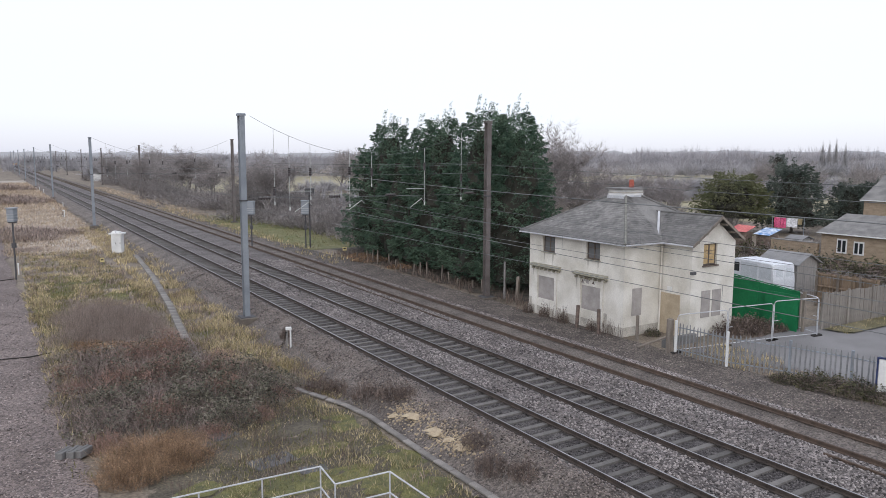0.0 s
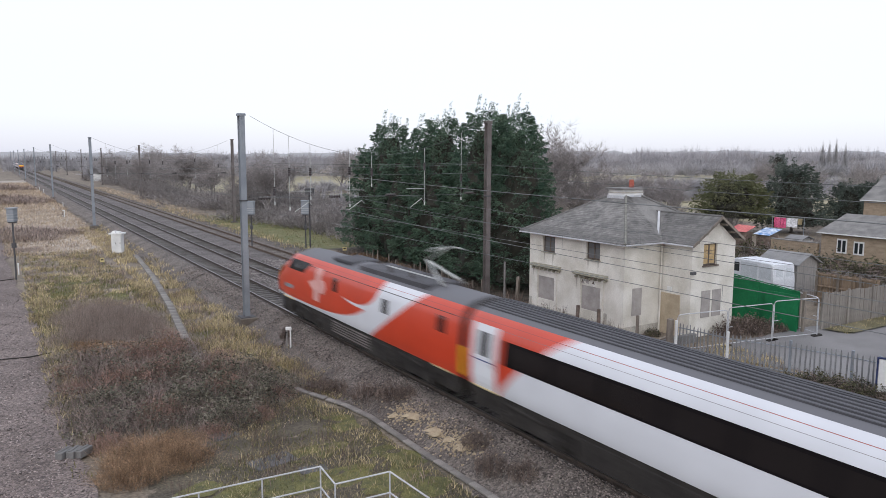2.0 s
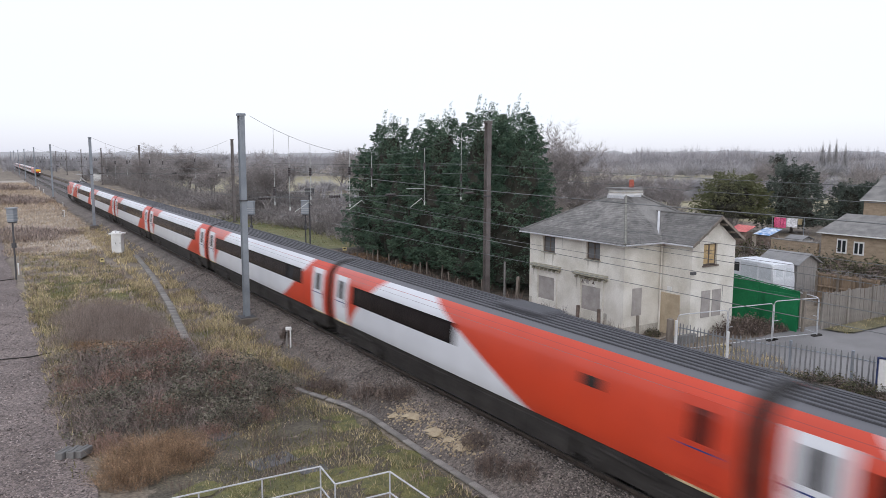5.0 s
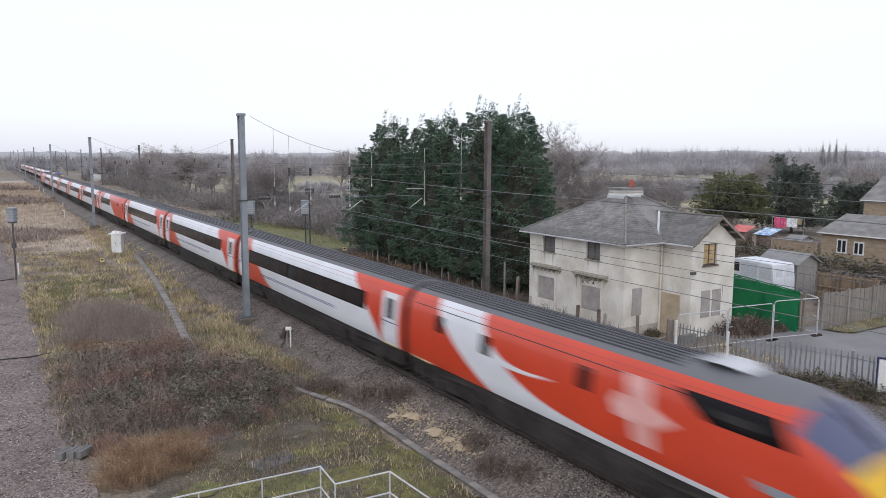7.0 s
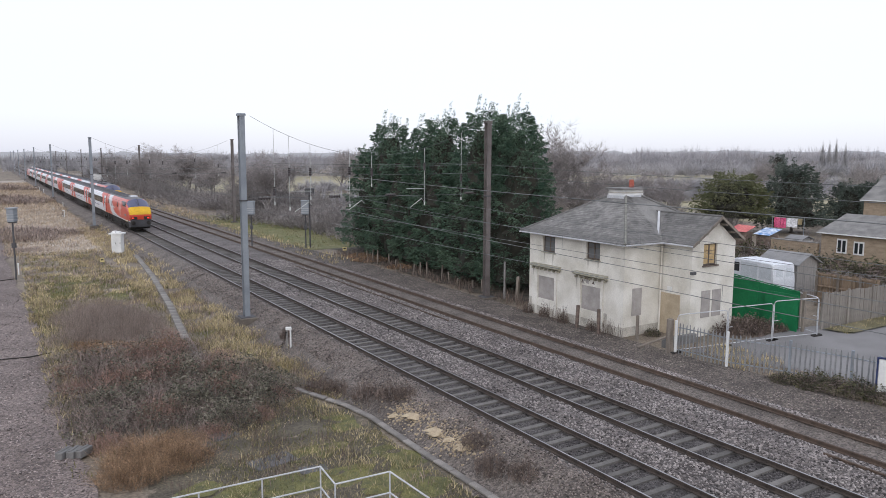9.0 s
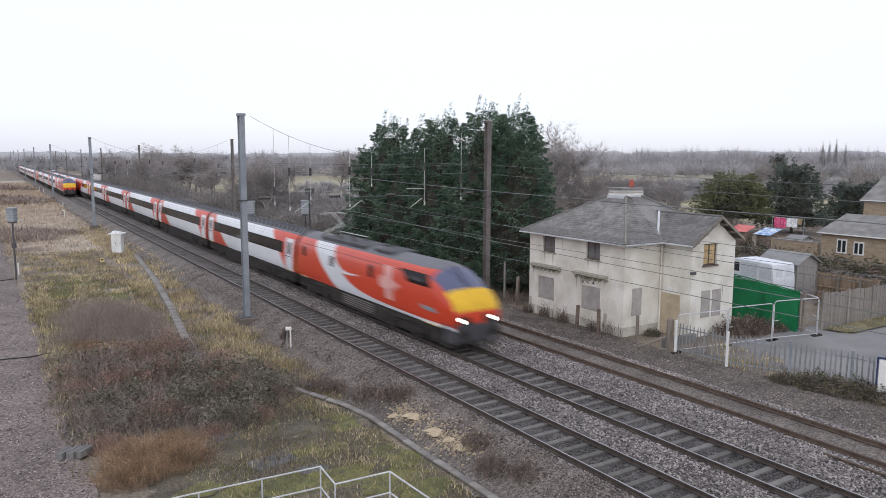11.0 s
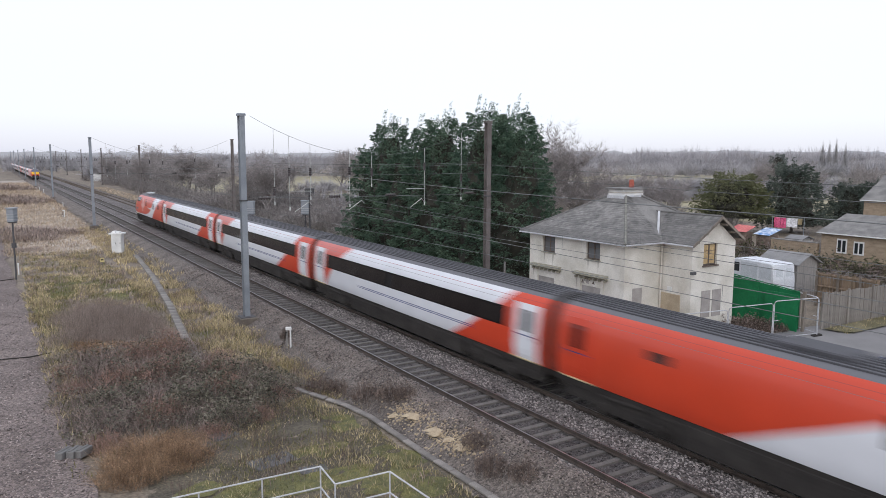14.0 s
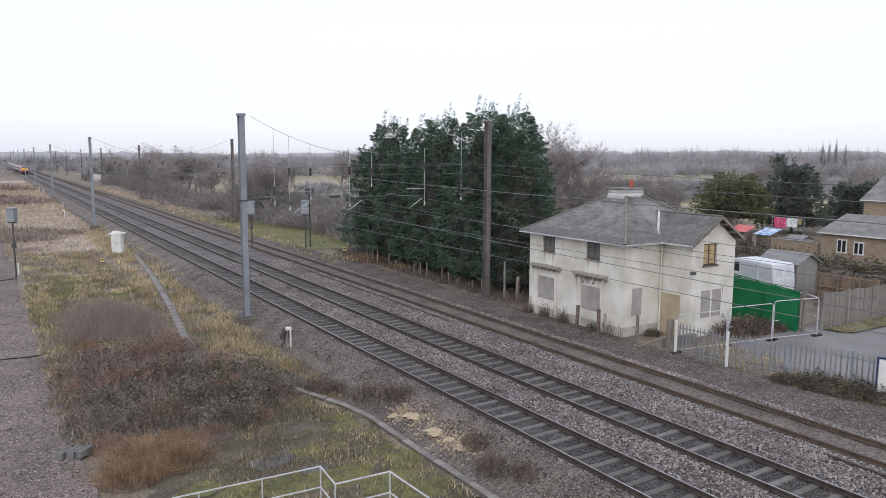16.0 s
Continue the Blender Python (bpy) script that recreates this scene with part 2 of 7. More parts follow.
M_UNDER = shade("brake_dust_underframe", (0.026, 0.024, 0.023), (0.05, 0.046, 0.043), rough=0.85, spec=0.12, big=2, fine=12, relief=0.3, depth=0.004)
M_SAND = shade("yellow_sawdust", (0.36, 0.285, 0.19), (0.47, 0.385, 0.265), big=3, fine=30, relief=0.2, depth=0.01)
M_TAGYEL = shade("faded_yellow_plate", (0.55, 0.45, 0.2), (0.62, 0.52, 0.27), depth=0)
M_YELLOW = shade("yellow_warning_paint", (0.62, 0.36, 0.012), (0.70, 0.42, 0.02), rough=0.4, depth=0)


# ---- mesh tools ----
class Shape:
    """Vertices and faces gathered for one mesh."""

    def __init__(self):
        self.v, self.f, self.k = [], [], []

    def add(self, verts, faces, k=0):
        o = len(self.v)
        self.v += [tuple(p) for p in verts]
        self.f += [tuple(i + o for i in q) for q in faces]
        self.k += [k] * len(faces)
        return self

    def box(self, x0, y0, z0, x1, y1, z1, k=0, bevel=0.0):
        if bevel:
            b = bevel
            ring = [(x0 + b, y0), (x1 - b, y0), (x1, y0 + b), (x1, y1 - b), (x1 - b, y1), (x0 + b, y1), (x0, y1 - b), (x0, y0 + b)]
            cx, cy = (x0 + x1) / 2, (y0 + y1) / 2
            ins = [(x - math.copysign(b, x - cx), y - math.copysign(b, y - cy)) for x, y in ring]
            vs = [(*q, z0) for q in ring] + [(*q, z1 - b) for q in ring] + [(*q, z1) for q in ins]
            fs = [tuple(range(7, -1, -1)), tuple(range(16, 24))]
            for r in (0, 8):
                fs += [(r + i, r + (i + 1) % 8, r + 8 + (i + 1) % 8, r + 8 + i) for i in range(8)]
            return self.add(vs, fs, k)
        vs = [(x, y, z) for z in (z0, z1) for x, y in ((x0, y0), (x1, y0), (x1, y1), (x0, y1))]
        return self.add(vs, [(3, 2, 1, 0), (4, 5, 6, 7), (0, 1, 5, 4), (1, 2, 6, 5), (2, 3, 7, 6), (3, 0, 4, 7)], k)

    def tube(self, points, radius, sides=6, k=0, cap=True):
        pts = [Vector(p) for p in points]
        rad = radius if isinstance(radius, (list, tuple)) else [radius] * len(pts)
        vs = []
        for i, p in enumerate(pts):
            d = (pts[min(i + 1, len(pts) - 1)] - pts[max(i - 1, 0)]).normalized()
            a = d.cross(Vector((0, 0, 1)) if abs(d.z) < 0.9 else Vector((1, 0, 0))).normalized()
            b = d.cross(a)
            vs += [p + (a * math.cos(2 * math.pi * j / sides) + b * math.sin(2 * math.pi * j / sides)) * rad[i] for j in range(sides)]
        fs = [(i * sides + j, i * sides + (j + 1) % sides, (i + 1) * sides + (j + 1) % sides, (i + 1) * sides + j) for i in range(len(pts) - 1) for j in range(sides)]
        if cap:
            fs += [tuple(range(sides - 1, -1, -1)), tuple((len(pts) - 1) * sides + j for j in range(sides))]
        return self.add(vs, fs, k)

    def prism(self, outline, axis, a, b, k=0):
        """An outline in the two other axes, drawn out along axis from a to b."""
        n = len(outline)
        at = {"x": lambda q, s: (s, q[0], q[1]), "y": lambda q, s: (q[0], s, q[1]), "z": lambda q, s: (q[0], q[1], s)}[axis]
        vs = [at(q, a) for q in outline] + [at(q, b) for q in outline]
        fs = [tuple(range(n - 1, -1, -1)), tuple(range(n, 2 * n))] + [(i, (i + 1) % n, n + (i + 1) % n, n + i) for i in range(n)]
        return self.add(vs, fs, k)

    def loft(self, rings, k=0, close=True, caps=True):
        n = len(rings[0])
        vs = [p for r in rings for p in r]
        fs = [(i * n + j, i * n + (j + 1) % n, (i + 1) * n + (j + 1) % n, (i + 1) * n + j) for i in range(len(rings) - 1) for j in range(n if close else n - 1)]
        if caps:
            fs += [tuple(range(n - 1, -1, -1)), tuple((len(rings) - 1) * n + j for j in range(n))]
        return self.add(vs, fs, k)

    def mesh(self, name, mats, smooth=False):
        me = bpy.data.meshes.new(name)
        me.from_pydata(self.v, [], self.f)
        for m in mats if isinstance(mats, (list, tuple)) else [mats]:
            me.materials.append(m)
        if any(self.k):
            me.polygons.foreach_set("material_index", self.k)
        b = bmesh.new()
        b.from_mesh(me)
        bmesh.ops.recalc_face_normals(b, faces=b.faces)
        b.to_mesh(me)
        b.free()
        if smooth:
            me.polygons.foreach_set("use_smooth", [True] * len(me.polygons))
            me.set_sharp_from_angle(angle=radians(35))
        return me


def part(name, shape, material, parent=None, label="", smooth=False):
    ob = new(name, shape if isinstance(shape, bpy.types.Mesh) else shape.mesh(name, material, smooth))
    ob.parent = parent
    return tagged(ob, label)


def thing(name, label, category, group="", kind=""):
    return tagged(new(name), label, category, group, kind)


def solid(name, shape, material, label, category, group="", kind="", smooth=False):
    return tagged(new(name, shape.mesh(name, material, smooth)), label, category, group, kind)


def raw_mesh(name, verts, faces, mats, ids=None):
    """A large mesh straight from arrays of triangles or quads."""
    me = bpy.data.meshes.new(name)
    verts, faces = np.asarray(verts, np.float32), np.asarray(faces, np.int32)
    n, s = faces.shape
    me.vertices.add(len(verts))
    me.vertices.foreach_set("co", verts.ravel())
    me.loops.add(n * s)
    me.loops.foreach_set("vertex_index", faces.ravel())
    me.polygons.add(n)
    me.polygons.foreach_set("loop_start", np.arange(0, n * s, s, dtype=np.int32))
    for m in mats if isinstance(mats, (list, tuple)) else [mats]:
        me.materials.append(m)
    if ids is not None:
        me.polygons.foreach_set("material_index", np.asarray(ids, np.int32))
    me.update(calc_edges=True)
    return me


# ---- ground: one sheet to the horizon ----
def ground_z(x, y):
    """Height of the ground: lower beside the camera, a bank up to the track bed, level beyond."""
    def step(a, b, v):
        t = min(1, max(0, (v - a) / (b - a)))
        return t * t * (3 - 2 * t)
    base = -0.95 + 0.37 * step(12.2, 13.2, x) + 0.03 * step(24, 30, x)
    rough = 0.0 if 12.9 < x < 46 or abs(x) > 200 or y > 400 else 0.05 * noise.noise((x * 0.5, y * 0.5, 0)) + 0.05 * noise.noise((x * 1.7, y * 1.7, 3))
    return base + rough - (0.25 if 13.6 < x < 24.4 else 0)


def sheet(name, xs, ys, material, label, category, lift=0.0, kind="structure", flat=None):
    vs = [(x, y, (flat if flat is not None else ground_z(x, y)) + lift) for y in ys for x in xs]
    nx = len(xs)
    fs = [(j * nx + i, j * nx + i + 1, (j + 1) * nx + i + 1, (j + 1) * nx + i) for j in range(len(ys) - 1) for i in range(nx - 1)]
    return tagged(new(name, raw_mesh(name, vs, fs, material)), label, category, kind=kind)


gx = [-3000, -1500, -700, -300, -120, -50, -20] + [-8 + 0.5 * i for i in range(44)] + [14 + i for i in range(15)] + [30 + 2 * i for i in range(10)] + [55, 70, 100, 160, 300, 600, 1200, 2500, 4500]
gy = [-600, -200, -60, -20, 0, 5] + [8 + 0.5 * i for i in range(120)] + [70 + 4 * i for i in range(30)] + [200, 240, 300, 400, 600, 900, 1500, 2500, 4500]
sheet("ground", gx, gy, M_GROUND, "rough winter grass and bare soil beside the railway", "ground")


def ragged(name, line, material, label, category, z=None, lift=0.012, jitter=0.25, steps=4, kind="structure"):
    """A strip of ground with a ragged outline: line holds (y, x_left, x_right)."""
    vs, rows = [], []
    n = steps + 1
    for (y0, a0, b0), (y1, a1, b1) in zip(line, line[1:]):
        m = max(1, int(abs(y1 - y0) / 0.6))
        m = min(m, 60)
        rows += [(y0 + (y1 - y0) * i / m, a0 + (a1 - a0) * i / m, b0 + (b1 - b0) * i / m) for i in range(m)]
    rows.append(line[-1])
    for y, a, b in rows:
        a += jitter * noise.noise((y * 0.8, a, 1.3)) + jitter * 0.5 * noise.noise((y * 3.1, a, 7))
        b += jitter * noise.noise((y * 0.8, b, 5.3)) + jitter * 0.5 * noise.noise((y * 3.1, b, 9))
        for i in range(n):
            x = a + (b - a) * i / steps
            vs.append((x, y, (z if z is not None else max(ground_z(x, y), ground_z(x + 0.25, y), ground_z(x - 0.25, y))) + lift))
    fs = [(j * n + i, j * n + i + 1, (j + 1) * n + i + 1, (j + 1) * n + i) for j in range(len(rows) - 1) for i in range(steps)]
    return tagged(new(name, raw_mesh(name, vs, fs, material)), label, category, kind=kind)


# gravel way on the near side, the sandy verge, the tarmac yard, fields
ragged("gravel_road", [(-40, -7, 3.0), (14, -6, 2.7), (22.4, -6, 2.1), (33, -5.5, 1.9), (51, -5, 1.9), (69, -4, 1.2), (118, -4, 1.0), (180, -4, 0.6)], M_GRAVEL, "pinkish grey gravel trackway along the verge", "gravel", lift=0.06, jitter=0.4, steps=16)
ragged("cess", [(0, 11.95, 13.6), (15, 11.95, 13.6), (25, 11.9, 13.6), (30, 11.2, 13.6), (36, 12.0, 13.6), (45, 11.9, 13.6), (80, 12.2, 13.6), (200, 12.3, 13.6), (900, 12.3, 13.6)], M_BALLAST_BROWN, "brown dirty ballast beside the track", "ballast", lift=0.03, jitter=0.5, steps=8)
ragged("tarmac_yard", [(6, 30.2, 60), (15, 31.0, 60), (19, 30.5, 60), (22.0, 29.5, 46), (23.6, 29.0, 39.5)], M_TARMAC, "grey worn tarmac yard behind the fence", "tarmac", z=-0.55, lift=0.02, jitter=0.25, steps=6)
ragged("far_cess", [(0, 24.2, 28.8), (15, 24.2, 28.6), (27, 24.2, 28.2), (60, 24.2, 28.4), (90, 24.2, 27.0), (400, 24.2, 26.5)], M_DARKCESS, "dark dirty ballast beside the disused track", "ballast", z=-0.55, lift=0.012, jitter=0.4, steps=6)
for fx0, fx1, fy0, fy1, tone in ((45, 260, 120, 175, 0), (52, 330, 190, 330, 1), (-260, -14, 150, 420, 0), (100, 420, 60, 110, 1), (140, 600, 120, 260, 0)):
    ragged("field", [(fy0, fx0, fx1), ((fy0 + fy1) / 2, fx0 - 4, fx1 + 6), (fy1, fx0, fx1)], (M_FIELD, shade("stubble_field", (0.27, 0.24, 0.15), (0.34, 0.31, 0.2), big=0.03, fine=0.5, relief=0.15, depth=0))[tone], "pale green winter field" if not tone else "pale straw-coloured stubble field", "field", z=-0.58, lift=0.04 + 0.02 * tone, jitter=3, steps=8)
ragged("grass_strip", [(70, 27.5, 33), (84, 27.2, 36), (100, 27, 36), (120, 27, 33)], M_MOSS, "green grass strip beside the line", "grass", z=-0.55, lift=0.03, jitter=0.6, steps=5)

# ---- track bed and tracks ----
TRACKS = (15.22, 18.64, 22.90)
bed = Shape()
prof = [(12.75, -0.62), (13.5, -0.27), (14.1, -0.13), (14.38, -0.17), (14.5, -0.23), (15.94, -0.23), (16.06, -0.17), (16.4, -0.12), (16.95, -0.1), (17.5, -0.12), (17.8, -0.17), (17.92, -0.23), (19.36, -0.23), (19.48, -0.17), (19.8, -0.1), (20.5, -0.02), (21.3, -0.04), (21.9, -0.13), (22.1, -0.19), (23.7, -0.18), (23.85, -0.17), (24.7, -0.3), (25.6, -0.56)]
ys_bed = [-40, 0] + [4 + 1.0 * i for i in range(70)] + [80, 120, 200, 400, 900]
bed_v = [(x, y, z + (0.035 * noise.noise((x * 1.1, y * 0.9, 0)) if 0 < y < 80 and 0 < i < 22 else 0)) for y in ys_bed for i, (x, z) in enumerate(prof)]
npf = len(prof)
bed_f = [(j * npf + i, j * npf + i + 1, (j + 1) * npf + i + 1, (j + 1) * npf + i) for j in range(len(ys_bed) - 1) for i in range(npf - 1)]
tagged(new("ballast_bed", raw_mesh("ballast_bed", bed_v, bed_f, [M_BALLAST, M_CRIB, M_BALLAST_BROWN], [{0: 2, 1: 2, 4: 1, 11: 1, 18: 2, 19: 2, 20: 2, 21: 2}.get(i, 0) for j in range(len(ys_bed) - 1) for i in range(npf - 1)])), "grey granite ballast shoulders under three tracks", "ballast", kind="structure")


def surf_z(x, y):
    """Top of the ground or of the ballast shoulder, whichever is higher."""
    z = max(ground_z(x, y), ground_z(x + 0.25, y), ground_z(x - 0.25, y)) + 0.03
    for (xa, za), (xb, zb_) in zip(prof, prof[1:]):
        if xa <= x <= xb:
            z = max(z, za + (zb_ - za) * (x - xa) / (xb - xa))
    return z


def rail_outline(x):
    return [(x - 0.07, -0.155), (x + 0.07, -0.155), (x + 0.07, -0.14), (x + 0.012, -0.115), (x + 0.012, -0.045), (x + 0.036, -0.035), (x + 0.036, -0.008), (x + 0.026, 0.0), (x - 0.026, 0.0), (x - 0.036, -0.008), (x - 0.036, -0.035), (x - 0.012, -0.045), (x - 0.012, -0.115), (x - 0.07, -0.14)]


track_things = []
for tx, rusty in zip(TRACKS, (False, False, True)):
    tr = thing("railway_track", "disused rusty railway track half buried in ballast" if rusty else "main line railway track with polished rails on concrete sleepers", "track", "parallel tracks", "structure")
    tr.location = (tx, 0, 0)
    track_things.append(tr)
    for side in (-0.7525, 0.7525):
        part("rail", Shape().prism(rail_outline(side), "y", -40, 900), M_RUST if rusty else M_RAILSIDE, tr)
        head = Shape().box(side - 0.024, -40, 0.0005, side + 0.024, 900, 0.004)
        part("rail_head", head, M_RUST if rusty else M_RAILTOP, tr, "" if rusty else "bright worn rail head")

loose = Shape().prism(rail_outline(21.15), "y", 33.4, 57)
lo = solid("loose_rail", loose, M_RUST, "rusty loose rail lying in the ballast between tracks", "rail", "spare rails")
lo.matrix_world = pose(0, 0, 0.04, 0, 0, 0.0)
solid("loose_rail", Shape().prism(rail_outline(21.2), "y", -10, 12), M_RUST, "rusty loose rail lying in the ballast between tracks", "rail", "spare rails").location = (0, 0, 0.06)


# ---- overhead line masts ----
def h_column(w, h, z0, z1):
    t = 0.03
    o = [(-w, -h), (w, -h), (w, -h + t), (t / 2, -h + t), (t / 2, h - t), (w, h - t), (w, h), (-w, h), (-w, h - t), (-t / 2, h - t), (-t / 2, -h + t), (-w, -h + t)]
    return Shape().prism(o, "z", z0, z1)



def make_mast(material, label):
    ob = thing("overhead_line_mast", label, "mast", "overhead line masts")
    part("column", h_column(0.16, 0.19, 0.25, 11.85), material, ob)
    part("cap", Shape().box(-0.21, -0.25, 11.85, 0.21, 0.25, 12.0, bevel=0.03), material, ob)
    part("base_plate", Shape().box(-0.42, -0.42, 0.2, 0.42, 0.42, 0.25, bevel=0.01), M_DARKSTEEL, ob)
    part("footing", Shape().box(-0.55, -0.6, -0.6, 0.55, 0.6, 0.2, bevel=0.03), M_FOOTING, ob, "brown stained concrete footing")
    part("band", Shape().box(-0.19, -0.22, 7.0, 0.19, 0.22, 7.08, bevel=0.01), M_DARKSTEEL, ob)
    return ob


mast_grey = make_mast(M_GALV, "tall grey galvanised steel overhead line mast")
mast_brown = make_mast(M_BROWNSTEEL, "tall brown weathered steel overhead line mast")
near_row = [(12.5, 41.95), (11.9, 108.0), (12.4, 186.0), (12.6, 256.0), (12.9, 330.0), (13.2, 402.0), (13.4, 472.0), (13.6, 540.0)]
far_row = [(28.35, 40.0), (29.9, 105.0), (29.8, 179.0), (32.0, 262.0), (33.0, 331.0), (33.5, 402.0), (34.0, 472.0)]
for i, (mx, my) in enumerate(near_row):
    m = pose(mx, my, -0.62)
    if i == 0:
        mast_grey.matrix_basis = m
    else:
        copy_thing(mast_grey, m)
for i, (mx, my) in enumerate(far_row):
    m = pose(mx, my, -0.65)
    if i == 0:
        mast_brown.matrix_basis = m
    else:
        copy_thing(mast_brown, m)


# ---- headspans and running wires ----
def catenary(a, b, sag, n=12):
    a, b = Vector(a), Vector(b)
    return [a.lerp(b, i / n) - Vector((0, 0, 4 * sag * (i / n) * (1 - i / n))) for i in range(n + 1)]


def insulator(ob, at, axis="z", length=0.42):
    p = Vector(at)
    d = Vector((0, 0, 1)) if axis == "z" else Vector((1, 0, 0))
    pts, rad = [], []
    for i in range(9):
        pts.append(p + d * (length * (i / 8 - 0.5)))
        rad.append(0.06 if i % 2 else 0.1)
    return part("insulator", Shape().tube(pts, rad, 8), M_INSUL, ob, "dark ribbed insulator", smooth=True)


def headspan(y, xa, xb, detailed):
    ob = thing("headspan", "wire headspan with droppers and insulators across the tracks", "overhead wires", "headspans")
    top = catenary((xa, y, 11.2), (xb, y, 11.2), 2.15, 20)
    r = 0.011 if detailed else 0.016
    part("span_wire", Shape().tube(top, r, 5), M_WIRE, ob, smooth=True)
    part("upper_cross_wire", Shape().tube(catenary((xa, y, 8.6), (xb, y, 8.6), 0.12), r * 0.8, 5), M_WIRE, ob)
    part("lower_cross_wire", Shape().tube(catenary((xa, y, 6.62), (xb, y, 6.5), 0.05), r, 5), M_WIRE, ob)

    def top_z(x):
        t = (x - xa) / (xb - xa)
        return 11.2 - 4 * 2.15 * t * (1 - t)

    w = (xb - xa) / 15.85
    for fx, ins, low in ((1.37, 6.95, 6.35), (2.3, 8.05, 6.0), (3.63, 8.05, 6.6), (6.22, 8.1, 6.1), (7.75, 8.0, 7.3), (11.64, 8.35, 6.05), (14.55, 7.6, 6.3)):
        x = xa + fx * w
        part("dropper", Shape().tube([(x, y, top_z(x)), (x, y, low)], 0.014, 5), M_WIRE_LIGHT, ob)
        insulator(ob, (x, y, ins), "z", 0.5)
        part("clamp", Shape().box(x - 0.04, y - 0.03, low - 0.18, x + 0.04, y + 0.03, low, bevel=0.01), M_WIRE_LIGHT, ob)
    for fx in (0.75, 5.2, 9.1, 15.2):
        insulator(ob, (xa + fx * w, y, 6.58), "x", 0.65)
    if detailed:
        for tx in TRACKS:
            arm = [(tx + 1.1, y, 6.1), (tx + 0.9, y - 0.05, 6.3), (tx - 0.1, y - 0.3, 5.75)]
            part("registration_arm", Shape().tube(arm, 0.018, 6), M_WIRE_LIGHT, ob)
            part("support_tube", Shape().tube([(tx - 0.2, y, 6.95), (tx + 1.1, y, 6.92)], 0.018, 6), M_WIRE_LIGHT, ob)
    return ob


for (ax, ay), (bx, by), first in zip(near_row[:5], far_row[:5], (True, False, False, False, False)):
    headspan((ay + by) / 2, ax + 0.2, bx - 0.2, first)

for tx, cz, mz in ((15.22, 5.45, 6.6), (18.64, 5.45, 6.6), (22.9, 5.4, 6.5)):
    line = thing("catenary", "pair of thin overhead running wires with droppers", "overhead wires", "running wires")
    knots = [-28.0, 41.0, 106.0, 182.0, 258.0, 330.0, 402.0, 472.0]
    for a, b in zip(knots, knots[1:]):
        near = a < 100
        part("contact_wire", Shape().tube([(tx - 0.15, a, cz), (tx + 0.15, b, cz)], 0.009 if near else 0.014, 4), M_WIRE, line)
        cat = catenary((tx, a, mz), (tx, b, mz), 0.75, 14)
        part("messenger_wire", Shape().tube(cat, 0.009 if near else 0.014, 4), M_WIRE, line)
        if near:
            for p in cat[2:-1:2]:
                part("dropper", Shape().tube([p, (p.x, p.y, cz)], 0.005, 3), M_WIRE, line)
for fx, fz in ((12.9, 8.45), (27.9, 8.5), (27.9, 7.9)):
    feeder = thing("feeder_wire", "thin feeder wire along the masts", "overhead wires", "running wires")
    for a, b in ((-28, 41), (41, 106), (106, 182), (182, 258)):
        part("wire", Shape().tube(catenary((fx, a, fz), (fx + 0.4, b, fz), 0.6), 0.011, 4), M_WIRE, feeder)


# ---- station house ----
def wall_holes(axis, at, thick, a, b, z0, z1, holes, material, parent, name="wall"):
    """A wall along an axis with openings right through it. holes: (a0, a1, z0, z1)."""
    s = Shape()
    us = sorted({a, b, *[h[0] for h in holes], *[h[1] for h in holes]})
    zs = sorted({z0, z1, *[h[2] for h in holes], *[h[3] for h in holes]})
    for u0, u1 in zip(us, us[1:]):
        for w0, w1 in zip(zs, zs[1:]):
            um, wm = (u0 + u1) / 2, (w0 + w1) / 2
            if any(h[0] < um < h[1] and h[2] < wm < h[3] for h in holes):
                continue
            if axis == "y":
                s.box(at, u0, w0, at + thick, u1, w1)
            else:
                s.box(u0, at, w0, u1, at + thick, w1)
    me = s.mesh(name, material)
    bmx = bmesh.new()
    bmx.from_mesh(me)
    bmesh.ops.remove_doubles(bmx, verts=bmx.verts, dist=0.0005)
    seen = {}
    for f in bmx.faces:
        seen.setdefault(tuple(sorted(v.index for v in f.verts)), []).append(f)
    bmesh.ops.delete(bmx, geom=[f for fs in seen.values() if len(fs) > 1 for f in fs], context="FACES_ONLY")
    bmx.to_mesh(me)
    bmx.free()
    ob = new(name, me)
    ob.parent = parent
    return ob


HX0, HX1, HY0, HY1, GZ, EZ = 28.3, 36.3, 27.35, 35.3, -0.75, 4.5
WX0, WX1, WY0 = 31.1, 34.6, 25.3
house = thing("station_house", "abandoned cream rendered station house with boarded windows and slate roof", "house")
front_holes = [(32.95, 34.05, 3.35, 4.3), (29.2, 30.28, 3.35, 4.3), (32.9, 34.45, 0.45, 1.82), (29.05, 30.6, 0.45, 1.82)]
wall_holes("y", HX0, 0.3, HY0, HY1, GZ, EZ, front_holes, M_RENDER, house)
wall_holes("x", HY0, 0.3, HX0 + 0.3, WX0, GZ, EZ, [(28.95, 29.63, 0.55, 2.0)], M_RENDER, house)
wall_holes("y", WX0, 0.3, WY0, HY0 + 0.3, GZ, EZ, [(26.05, 27.25, -0.7, 1.65)], M_RENDER, house)
wall_holes("x", WY0, 0.3, WX0 + 0.3, WX1, GZ, EZ, [(32.0, 33.1, 3.3, 4.45), (32.0, 32.62, 0.55, 1.85), (32.88, 33.5, 0.55, 1.85)], M_RENDER, house)
part("wall", Shape().box(WX1 - 0.3, WY0 + 0.3, GZ, WX1, HY0, EZ), M_RENDER, house)
